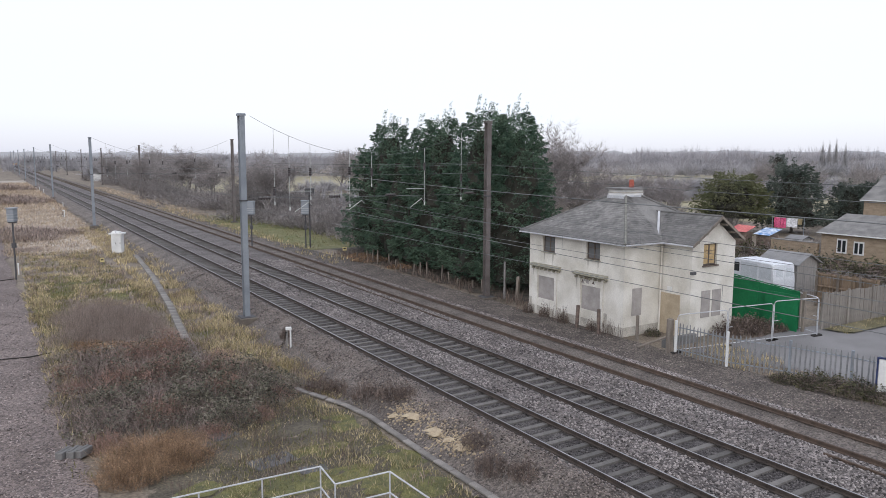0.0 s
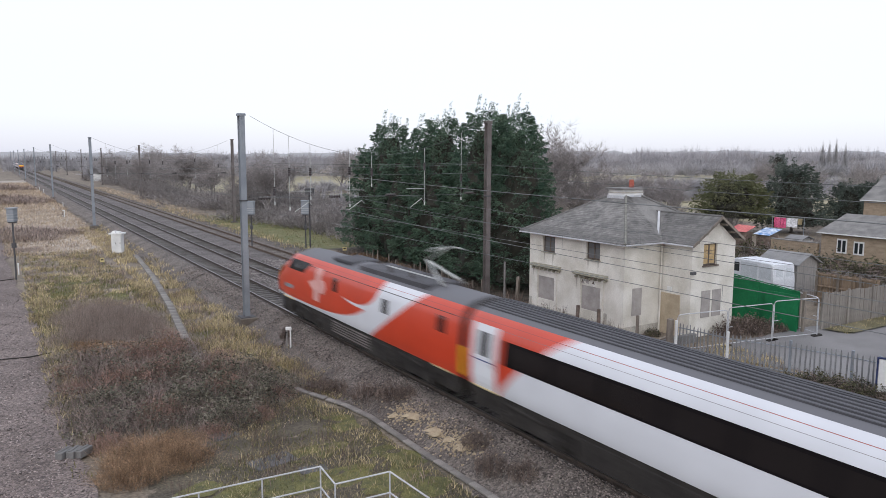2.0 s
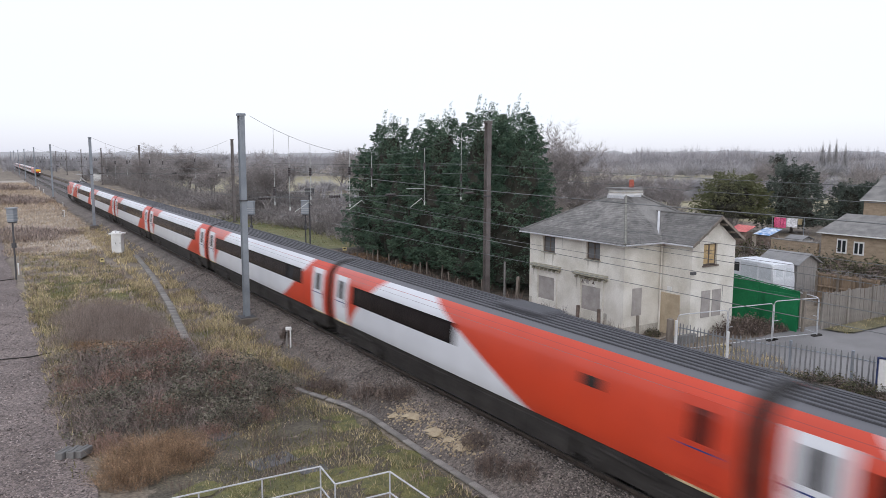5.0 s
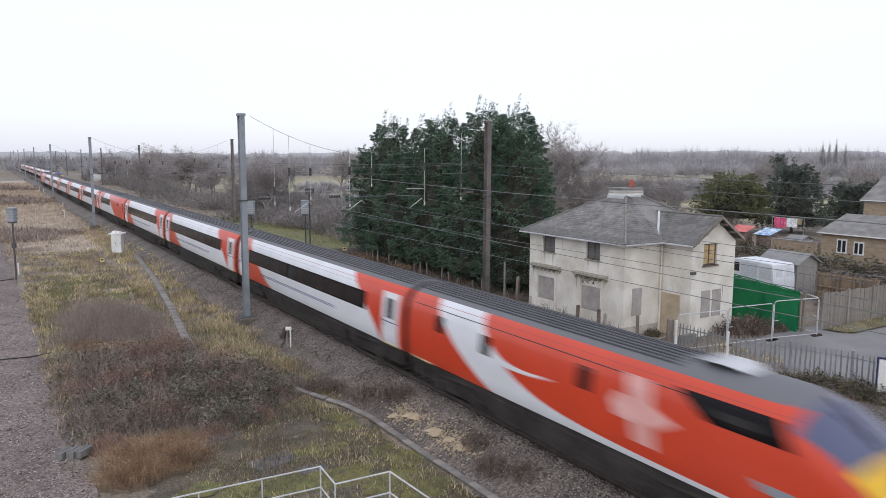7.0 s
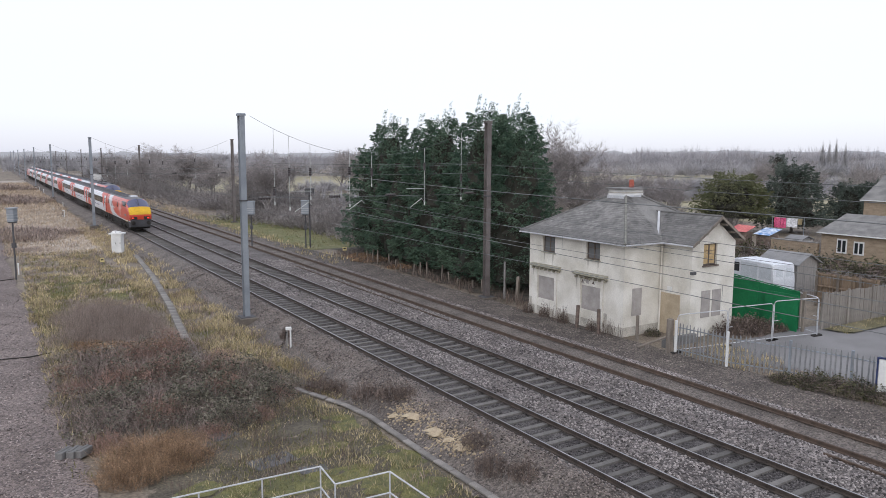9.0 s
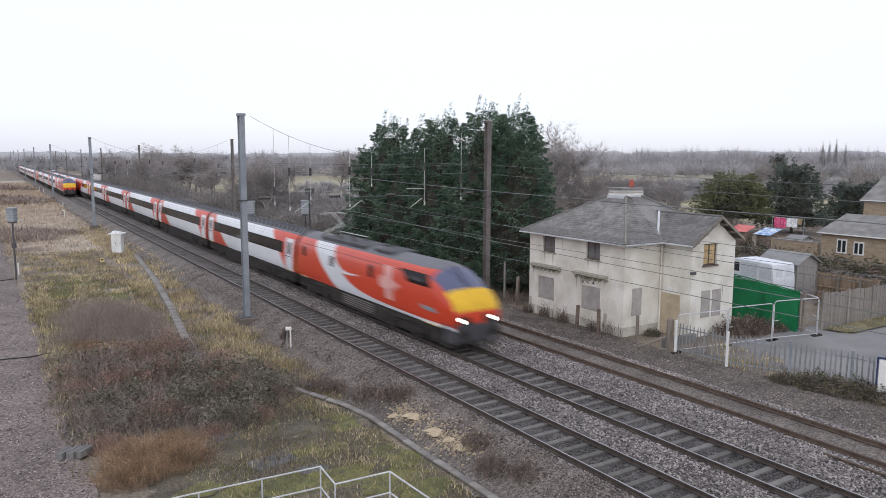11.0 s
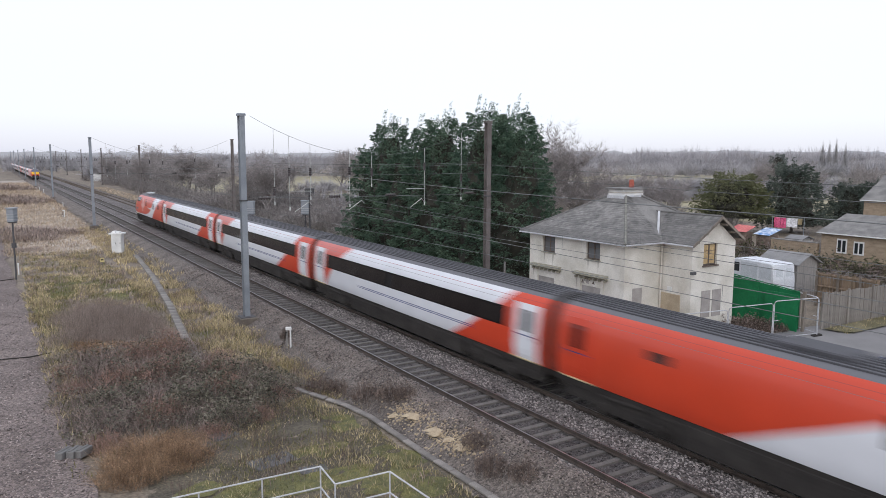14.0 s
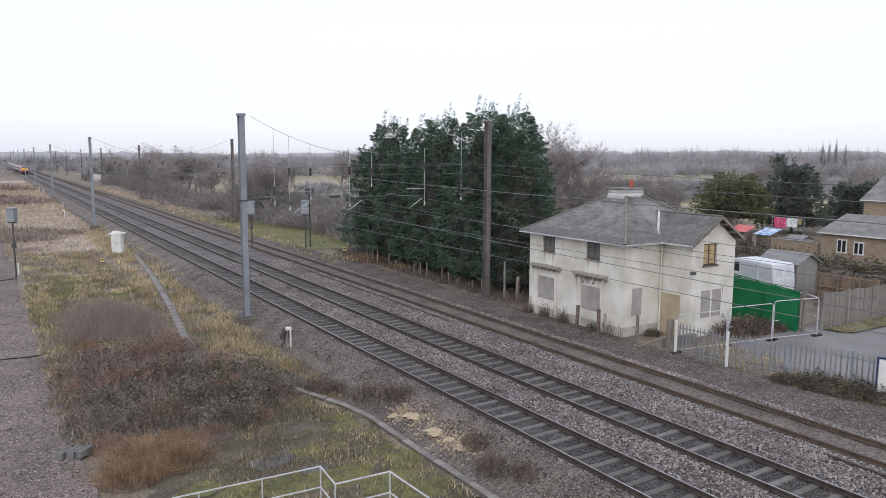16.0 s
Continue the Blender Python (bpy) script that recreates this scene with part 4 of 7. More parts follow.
def make_coach(buffet, first=False):
    rng = random.Random(5)
    c = thing("passenger_coach", "red and white buffet coach with dark windows and ribbed roof" if buffet else "red and white passenger coach with black windows and ribbed roof", "railway coach", "train coaches")
    body = part("body", Shape().loft([ring(-11.42, 3.93, 0.99), ring(-11.36), ring(11.36), ring(11.42, 3.93, 0.99)]), M_LIVERY_BUFFET if buffet else M_LIVERY, c, smooth=True)
    ribs(c, -11.3, 11.3)
    for e in (-1, 1):
        part("gangway", Shape().loft([ring(e * 11.42, 3.74, 0.78, 0.8), ring(e * 11.72, 3.7, 0.74, 0.8)]), M_UNDER, c, "black rubber gangway")
        part("coach_end", Shape().loft([ring(e * 11.425, 3.9, 0.965), ring(e * 11.46, 3.88, 0.95)]), M_UNDER, c, "black coach end")
    for sgn in (-1, 1):
        w0, w1 = (0.4, 9.1) if buffet else {(False, 1): (-9.3, 9.1), (False, -1): (-8.1, 9.25), (True, 1): (-9.2, 8.0), (True, -1): (-9.0, 9.3)}[first, sgn]
        part("window_band", skin(sgn, ((w0, w1, 2.26), (w0, w1, 3.05)), 0.004), M_BAND, body, "glossy black window band")
        count = 4 if buffet else 8
        for i in range(count):
            a = w0 + 0.15 + (w1 - w0 - 0.3) * i / count
            b = w0 + 0.15 + (w1 - w0 - 0.3) * (i + 1) / count - 0.22
            part("window", skin(sgn, ((a, b, 2.33), (a, b, 2.96)), 0.008, 0.0), M_CGLASS, body)
        for d0, d1 in ((9.6, 11.0), (-11.0, -9.6)):
            door = part("door", skin(sgn, ((d0, d1, 1.165), (d0, d1, 3.36)), 0.012, cuts=10), M_RED if buffet and d0 < 0 else M_DOOR, c, "red kitchen door" if buffet and d0 < 0 else "white sliding door")
            part("door_window", skin(sgn, ((d0 + 0.42, d1 - 0.42, 2.3), (d0 + 0.42, d1 - 0.42, 3.12)), 0.018, 0.0), M_CGLASS, door)
            part("stripe", skin(sgn, ((d0 + 0.1, d1 - 0.1, 2.12), (d0 + 0.1, d1 - 0.1, 2.16)), 0.015, 0.0, 1), M_NAVY, door, "thin dark blue stripe")
            part("handle", skin(sgn, ((d0 + 0.12, d0 + 0.17, 1.95), (d0 + 0.12, d0 + 0.17, 2.3)), 0.03, 0.0, 1), M_DARKSTEEL, door)
        if first:
            for z in (1.72, 1.8):
                part("stripe", skin(sgn, ((-6.6, 4.6, z), (-6.6, 4.6, z + 0.03)), 0.004, 0.0, 1), M_NAVY, body, "thin dark blue stripe")
        if buffet:
            part("grille", skin(sgn, ((-7.0, -6.2, 2.65), (-7.0, -6.2, 2.95)), 0.01), M_UNDER, body)
    if buffet:
        part("roof_equipment", Shape().box(-0.5, -3.5, 3.88, 0.5, -1.0, 4.02, bevel=0.04), M_RIB, c)
    under_gear(c, -11.25, 11.25, rng)
    bogie(c, -8.0)
    bogie(c, 8.0)
    return c


NOSE = [(0.15, 3.95, 1.0, 1.16), (15.2, 3.95, 1.0, 1.16), (15.9, 3.93, 1.0, 1.16), (16.5, 3.78, 0.99, 1.16), (17.1, 3.46, 0.975, 1.16), (17.75, 2.92, 0.95, 1.16), (18.12, 2.6, 0.93, 1.16), (18.4, 2.22, 0.915, 1.16), (18.5, 1.85, 0.9, 1.15), (18.45, 1.6, 0.89, 1.15)]


def make_end_car(pantograph):
    rng = random.Random(9)
    c = thing("locomotive" if pantograph else "driving_trailer", "red electric locomotive with white sweep, yellow nose and roof pantograph" if pantograph else "red driving van trailer with white sweep and yellow sloping nose", "locomotive" if pantograph else "driving trailer", "end cars")
    s = 0.9 if pantograph else 0.0
    nose = [(y + (s if y > 1 else 0), t, w, lo_) for y, t, w, lo_ in NOSE]
    body = part("body", Shape().loft([ring(y, t, w, lo_) for y, t, w, lo_ in nose]), M_LIVERY_LOCO if pantograph else M_LIVERY_TRAILER, c, smooth=True)
    n = len(ring(0))
    mid = n // 2
    ws = Shape()
    rows = [ring(y, t + 0.014, w, lo_, 0.004, set(range(mid - 5, mid + 6))) for y, t, w, lo_ in nose[3:6]]
    ws.loft(rows, close=False, caps=False)
    part("windscreen", ws, M_WSCREEN, body, "sloping windscreen, bluish reflection put into its tint", smooth=True)
    part("wiper", Shape().tube([(0.1, 17.6 + s, 3.14), (0.35, 16.8 + s, 3.66)], 0.015, 5), M_UNDER, body)
    part("windscreen_pillar", Shape().tube([(0, 17.72 + s, 2.97), (0, 17.1 + s, 3.49), (0, 16.52 + s, 3.8)], 0.035, 5), M_UNDER, body)
    yl = Shape()
    yl.loft([ring(y + 0.012, t, w + 0.01, lo_ + 0.72, 0.012, set(range(4, n - 4))) for y, t, w, lo_ in nose[5:8] + [(18.46 + s, 2.0, 0.91, 1.17)]], close=False, caps=False)
    part("yellow_front", yl, M_YELLOW, body, "bright yellow warning panel", smooth=True)
    part("front_plate", Shape().box(-1.12, 18.45 + s, 1.46, 1.12, 18.53 + s, 1.84, bevel=0.02), M_RED, body, "red lamp panel under the yellow nose")
    part("bumper", Shape().loft([[(-1.2, 17.7 + s, 0.5), (1.2, 17.7 + s, 0.5), (1.27, 17.7 + s, 1.44), (-1.27, 17.7 + s, 1.44)], [(-1.1, 18.42 + s, 0.55), (1.1, 18.42 + s, 0.55), (1.16, 18.57 + s, 1.44), (-1.16, 18.57 + s, 1.44)]]), M_RIB, body, "dark grey bumper and coupler skirt")
    part("valance", Shape().loft([[(-1.2, 16.3 + s, 0.35), (1.2, 16.3 + s, 0.35), (1.25, 16.3 + s, 1.16), (-1.25, 16.3 + s, 1.16)], [(-1.12, 18.0 + s, 0.3), (1.12, 18.0 + s, 0.3), (1.15, 18.3 + s, 1.16), (-1.15, 18.3 + s, 1.16)]]), M_UNDER, c, "dark front skirt")
    for sgn in (-1, 1):
        part("buffer", Shape().tube([(sgn * 0.86, 18.3 + s, 1.05), (sgn * 0.86, 18.8 + s, 1.05)], [0.12, 0.13], 10).tube([(sgn * 0.86, 18.8 + s, 1.05), (sgn * 0.86, 18.85 + s, 1.05)], 0.24, 12), M_UNDER, c)
        part("lamp", Shape().tube([(sgn * 0.85, 18.52 + s, 1.62), (sgn * 0.85, 18.56 + s, 1.62)], 0.09, 12), M_HEAD if pantograph else M_TAIL, body, "white head lamp" if pantograph else "red tail lamp")
        part("lamp_box", Shape().box(sgn * 0.7 - 0.34, 18.5 + s, 1.44, sgn * 0.7 + 0.34, 18.54 + s, 1.8, bevel=0.02), M_UNDER, body)
        part("cab_window", skin(sgn, ((14.35 + s, 16.5 + s, 2.86), (13.4 + s, 16.15 + s, 3.42)), 0.008), M_BAND, body, "black cab side window")
        part("cab_pane", skin(sgn, ((14.75 + s, 15.7 + s, 2.93), (14.55 + s, 15.6 + s, 3.2)), 0.012, 0.0), M_CGLASS, body)
        part("cab_door_line", skin(sgn, ((13.9 + s, 13.92 + s, 1.4), (13.9 + s, 13.92 + s, 2.84)), 0.003), M_RED, body)
        part("emblem", skin(sgn, ((12.15 + s, 12.9 + s, 1.66), (11.75 + s, 12.6 + s, 3.36)), 0.012, cuts=12), M_LOGO, body, "pale slanted emblem")
        part("emblem", skin(sgn, ((11.5 + s, 12.8 + s, 2.15), (11.3 + s, 13.55 + s, 2.5)), 0.014), M_LOGO, body)
        part("emblem", skin(sgn, ((11.3 + s, 13.55 + s, 2.5), (11.5 + s, 12.5 + s, 2.8)), 0.0145), M_LOGO, body)
        part("side_window", skin(sgn, ((9.95 + s, 10.5 + s, 2.5), (9.95 + s, 10.5 + s, 3.15)), 0.006), M_CGLASS, body, "small dark side window")
        part("marker", skin(sgn, ((15.9 + s, 17.2 + s, 1.78), (15.7 + s, 16.9 + s, 1.98)), 0.006), M_GALV, body, "plain grey bar")
        for y0, z0, z1 in ((1.1, 2.55, 3.15), (5.6, 2.4, 3.0)) if pantograph else ((2.2, 2.5, 3.1), (5.15, 2.35, 3.0)):
            part("door_window", skin(sgn, ((y0, y0 + 0.55, z0), (y0, y0 + 0.55, z1)), 0.006), M_CGLASS, body)
        part("gutter_line", skin(sgn, ((0.4, 15.0 + s, 3.31), (0.4, 15.0 + s, 3.328)), 0.006, 0.0, 1), M_UNDER, body)
        if pantograph:
            for i in range(5):
                part("louvre", Shape().box(sgn * 1.31 - 0.03, 7.4, 0.5 + 0.12 * i, sgn * 1.31 + 0.03, 11.4, 0.55 + 0.12 * i, bevel=0.01), M_BROWNSTEEL, c, "dusty louvre slat")
    if pantograph:
        part("roof_well", Shape().box(-0.8, 3.2, 3.72, 0.8, 9.4, 3.965), M_ROOFWELL, c, "dark recessed roof well")
        pg = part("pantograph", Shape().tube([(-0.5, 2.6, 4.05), (0, 4.6, 4.75), (0, 3.2, 5.35)], 0.05, 6).tube([(0.5, 2.6, 4.05), (0, 4.6, 4.75)], 0.05, 6), M_WIRE_LIGHT, c, "raised pantograph arm")
        part("collector_head", Shape().tube([(-0.8, 3.2, 5.3), (-0.5, 3.2, 5.4), (0.5, 3.2, 5.4), (0.8, 3.2, 5.3)], 0.03, 6), M_WIRE_LIGHT, pg)
        part("conductor_rail", Shape().tube([(-0.45, 3.4, 4.2), (-0.45, 7.2, 4.2)], 0.03, 6), M_WIRE_LIGHT, c)
        for yy in (2.7, 5.2, 7.1):
            for xx in (-0.4, 0.4):
                part("roof_insulator", Shape().tube([(xx, yy, 3.96), (xx, yy, 4.2)], [0.09, 0.07], 8), M_INSUL, c)
        part("roof_hatch", Shape().box(-0.75, 10.4, 3.85, 0.75, 12.6, 3.99, bevel=0.03), M_RIB, c)
        part("rear_warning_panel", Shape().box(-1.33, -0.03, 1.3, 1.33, 0.12, 2.3, bevel=0.02), M_YELLOW, body, "yellow blunt end panel")
    else:
        ribs(c, 0.3, 13.0)
        part("roof_pod", Shape().loft([[(x * f, y, 3.9 + h * (1 - (x / 0.7) ** 2 * 0.6)) for x in (-0.5, -0.32, 0, 0.32, 0.5)] for y, f, h in ((13.3, 0.7, 0.05), (13.6, 1, 0.2), (14.4, 1, 0.2), (14.7, 0.7, 0.05))], close=True), M_LEAD, c, "pale roof pod", smooth=True)
    part("gangway", Shape().loft([ring(0.0, 3.84, 0.86), ring(0.15, 3.9, 0.97)]), M_UNDER, c)
    under_gear(c, 0.2, 17.6 + s, rng)
    bogie(c, 3.6)
    bogie(c, 13.9 + s)
    return c


coach, first_coach, buffet, loco, trailer = make_coach(False), make_coach(False, True), make_coach(True), make_end_car(True), make_end_car(False)
trains = []
PITCH_C = 23.45
used = set()


def vehicle(proto):
    if proto.name in used:
        return copy_thing(proto, pose(0, 0, 0))
    used.add(proto.name)
    return proto


for track_x, gap0, speed, sign in ((TRACKS[0], 21.1 - 43.0 * 2.0, 43.0, 1), (TRACKS[1], 18.6 + 55.6 * 11.5, -55.6, -1)):
    turn = 0 if sign > 0 else 180
    trains.append((vehicle(loco), track_x, gap0, speed, turn))
    for k in range(9):
        trains.append((vehicle(buffet if k == 5 else first_coach if k > 5 else coach), track_x, gap0 - sign * PITCH_C * (k + 0.5), speed, turn + (180 if k > 5 else 0)))
    trains.append((vehicle(trailer), track_x, gap0 - sign * PITCH_C * 9, speed, turn + 180))
# ---- things on the near verge ----
def pipe_rail(name, label, posts, runs, r=0.024):
    ob = thing(name, label, "handrail")
    for x, y, z0, z1 in posts:
        part("post", Shape().tube([(x, y, z0), (x, y, z1)], r, 8), M_LEAD, ob, smooth=True)
        part("foot_plate", Shape().box(x - 0.08, y - 0.08, z0 - 0.02, x + 0.08, y + 0.08, z0 + 0.012), M_LEAD, ob)
    for a, b in runs:
        part("rail", Shape().tube([a, b], r, 8), M_LEAD, ob, smooth=True)
    return ob


HZ, HM, HG = 0.2, -0.42, -0.93
cor = [(2.6, 18.9), (7.56, 18.72), (7.46, 17.45), (9.09, 17.39), (9.22, 15.2), (9.3, 12.8)]
pipe_rail("handrail", "galvanised tubular handrail stepping round a concrete landing", [(x, y, HG, HZ) for x, y in cor] + [(5.88, 18.78, HG, HZ), (4.2, 18.84, HG, HZ)],
          [((*a, z), (*b, z)) for a, b in zip(cor, cor[1:]) for z in (HZ, HM)])
solid("concrete_landing", Shape().box(2.8, 12.0, -1.1, 7.35, 17.3, -0.88, bevel=0.02).box(7.36, 12.0, -1.1, 9.1, 15.6, -0.884, bevel=0.02), M_CONC, "pale concrete landing inside the handrail", "slab", kind="structure")
for x, y, w, d, a in ((7.35, 22.3, 1.5, 0.85, 12), (8.25, 21.0, 0.9, 0.5, -8), (6.6, 25.4, 1.0, 0.7, 20), (5.7, 25.0, 0.8, 0.6, 5)):
    s = solid("old_slab", Shape().box(-w / 2, -d / 2, -0.12, w / 2, d / 2, 0.05, bevel=0.03), M_SLAB, "dark broken concrete slab sunk in the turf", "slab", "sunken slabs")
    s.matrix_world = pose(x, y, ground_z(x, y), 2, 1, a)


def sign_post(x, y):
    ob = thing("cable_post", "pale lineside cable terminal on twin posts", "lineside post")
    part("post", Shape().box(-0.16, -0.04, 0, -0.08, 0.04, 1.0, bevel=0.008), M_CONC, ob)
    part("post", Shape().box(0.1, -0.04, 0, 0.2, 0.05, 1.15, bevel=0.01), M_WHITE, ob)
    part("head", Shape().box(-0.2, -0.07, 0.98, 0.22, 0.07, 1.14, bevel=0.03), M_WHITE, ob, "white terminal head")
    for i in range(3):
        part("cable", Shape().tube([(-0.12 - 0.03 * i, -0.05, 0.9), (-0.25 - 0.06 * i, -0.1, 0.35), (-0.5 - 0.1 * i, 0.05, 0.04)], 0.018, 5), M_UNDER, ob, "black cable")
    ob.matrix_basis = pose(x, y, -0.75, 0, 0, -35) @ Matrix.Diagonal((0.7, 0.8, 1.0, 1))
    return ob


sign_post(12.5, 34.9)
sign_post(10.0, 130.0)


def cabinet():
    ob = thing("relay_cabinet", "white lineside relay cabinet with an overhanging pale roof", "cabinet")
    part("body", Shape().box(-0.62, -0.45, 0.1, 0.62, 0.45, 2.05, bevel=0.02), M_WHITE, ob)
    part("base", Shape().box(-0.7, -0.52, -0.1, 0.7, 0.52, 0.1, bevel=0.02), M_CONC, ob)
    part("roof", Shape().box(-0.85, -0.62, 2.05, 0.85, 0.62, 2.2, bevel=0.03), M_WHITE, ob)
    part("vent_cowl", Shape().box(-0.55, -0.3, 2.2, -0.15, 0.3, 2.4, bevel=0.04), M_WHITE, ob)
    part("vent_cowl", Shape().box(0.0, -0.3, 2.2, 0.4, 0.3, 2.38, bevel=0.04), M_WHITE, ob)
    for sx in (-0.3, 0.3):
        d = part("door", Shape().box(sx - 0.29, -0.475, 0.18, sx + 0.29, -0.452, 1.95, bevel=0.006), M_WHITE, ob)
        part("handle", Shape().box(sx + 0.18, -0.5, 1.0, sx + 0.23, -0.476, 1.2), M_DARKSTEEL, d)
    ob.matrix_basis = pose(10.9, 80.2, -0.9, 0, 0, -32) @ Matrix.Diagonal((0.8, 0.8, 0.95, 1))


cabinet()


def box_on_post(x, y, z, top, label, w=0.42, h=1.0, signal=False):
    ob = thing("lineside_box", label, "lineside box")
    part("post", Shape().tube([(0, 0, 0), (0, 0, top - h)], 0.07, 8), M_DARKSTEEL, ob, smooth=True)
    part("bracket", Shape().box(-0.3, -0.15, top - h - 0.12, 0.3, 0.15, top - h, bevel=0.02), M_DARKSTEEL, ob)
    part("housing", Shape().box(-w, -0.3, top - h, w, 0.3, top - 0.08, bevel=0.04), M_GALV, ob, "grey equipment housing")
    part("lid", Shape().box(-w - 0.05, -0.36, top - 0.08, w + 0.05, 0.36, top, bevel=0.03), M_GALV, ob)
    for i in range(3):
        part("rib", Shape().box(-w - 0.012, -0.312, top - h + 0.15 + 0.22 * i, w + 0.012, 0.312, top - h + 0.18 + 0.22 * i), M_LEAD, ob)
    part("junction", Shape().box(-0.14, -0.14, 0.55 * (top - h), 0.14, 0.14, 0.55 * (top - h) + 0.4, bevel=0.02), M_DARKSTEEL, ob)
    if signal:
        part("post_extension", Shape().tube([(0.45, 0, 0), (0.45, 0, top + 0.7)], 0.08, 8), M_DARKSTEEL, ob, smooth=True)
        part("signal_head", Shape().box(0.0, -0.25, top + 0.7, 0.95, 0.25, top + 1.25, bevel=0.06), M_DARKSTEEL, ob, "dark colour light signal head")
        part("platform", Shape().box(0.1, -0.4, top + 0.55, 0.9, 0.4, top + 0.6), M_DARKSTEEL, ob)
    ob.matrix_basis = pose(x, y, z, 0, 0, -30)
    return ob


box_on_post(1.5, 66.9, -0.9, 5.75, "grey ribbed equipment box on a lineside post", 0.28, 1.1)
box_on_post(22.6, 73.3, -0.3, 4.75, "grey equipment box on a post beside the track", 0.36, 1.35)
box_on_post(27.9, 72.0, -0.55, 5.0, "grey equipment box with dark signal on a post", 0.4, 1.45, True)

w_post = thing("marker_post", "short white marker post on the gravel edge", "marker post", "marker posts")
part("post", Shape().box(-0.05, -0.05, 0, 0.05, 0.05, 0.9, bevel=0.01), M_WHITE, w_post)
part("cap", Shape().box(-0.07, -0.07, 0.9, 0.07, 0.07, 0.96, bevel=0.01), M_WHITE, w_post)
w_post.matrix_basis = pose(1.75, 69.5, -0.9)
for x, y in ((11.9, 155), (12.2, 214), (12.2, 232)):
    copy_thing(w_post, pose(x, y, -0.7))
for x, y, z in ((8.4, 71.8, -0.9), (29.6, 66.0, -0.55)):
    tg = thing("yellow_tag", "small yellow marker plate on a stake", "marker", "marker plates")
    part("stake", Shape().box(-0.03, -0.03, 0, 0.03, 0.03, 0.5), M_TIMBER, tg)
    part("plate", Shape().box(-0.19, -0.05, 0.3, 0.19, -0.032, 0.65), M_TAGYEL, tg)
    part("bar", Shape().box(-0.12, -0.056, 0.46, 0.12, -0.052, 0.58), M_UNDER, tg)
    tg.matrix_basis = pose(x, y, z, 0, 0, -28)

for i, (dx, dy, a) in enumerate(((0, 0, 8), (0.42, -0.1, 14), (0.8, -0.22, 5))):
    b = solid("concrete_block", Shape().box(-0.17, -0.4, 0, 0.17, 0.4, 0.3, bevel=0.02).box(-0.1, -0.36, 0.3, 0.02, 0.36, 0.33), M_CONC_DARK, "dark weathered concrete block lying on gravel", "block", "concrete blocks")
    b.matrix_world = pose(1.6 + dx * 0.7, 26.1 + dy * 0.7, -0.88, 0, 0, a - 50) @ Matrix.Diagonal((0.75, 0.72, 0.8, 1))


def spill(name, x, y, r, material, label, category, seed):
    rng = random.Random(seed)
    vs, fs = [(0, 0, 0.05 * r)], []
    n = 34
    for k in (0.55, 1.0):
        for i in range(n):
            a = 2 * math.pi * i / n
            q = r * k * (0.85 + 0.2 * math.sin(3 * a + seed) + 0.12 * math.sin(7 * a + 2 * seed) + 0.12 * rng.random())
            vs.append((q * math.cos(a), q * 0.75 * math.sin(a), 0.035 * r if k < 1 else -0.05))
    fs = [(0, 1 + i, 1 + (i + 1) % n) for i in range(n)] + [(1 + i, 1 + n + i, 1 + n + (i + 1) % n, 1 + (i + 1) % n) for i in range(n)]
    ob = solid(name, Shape().add(vs, fs), material, label, category, "sawdust patches", smooth=True)
    ob.location = (x, y, surf_z(x, y) + 0.03)


for i, (x, y, r) in enumerate(((12.94, 22.7, 0.5), (12.88, 21.0, 0.52), (12.93, 19.3, 0.42), (12.5, 23.5, 0.3), (12.85, 20.1, 0.3))):
    spill("sawdust_patch", x, y, r, M_SAND, "pale yellow sawdust spilled on the ground", "sawdust", i + 1)
chips_rng = random.Random(4)
chips = Shape()
for _ in range(800):
    x, y = chips_rng.gauss(12.85, 0.32), chips_rng.choice((22.7, 21.0, 19.4, 23.4, 20.2)) + chips_rng.gauss(0, 0.55)
    s = chips_rng.uniform(0.012, 0.045)
    z = surf_z(x, y) + 0.01
    chips.box(x - s, y - s * 0.6, z - 0.03, x + s, y + s * 0.6, z + s * 0.5)
solid("wood_chips", chips, M_SAND, "scattered pale wood chips beside the cable trough", "wood chips", kind="stuff")


for pts in ([(-6, 66.5), (-2.5, 66.9), (0.2, 66.4), (1.5, 66.9)], [(-6, 41.0), (-3, 41.6), (-0.8, 40.7), (1.2, 40.2), (2.2, 40.6)]):
    cab = solid("lineside_cable", Shape().tube([(x, y, ground_z(x, y) + 0.11) for x, y in pts], 0.03, 6), M_UNDER, "black cable laid across the gravel", "cable", "lineside cables", smooth=True)


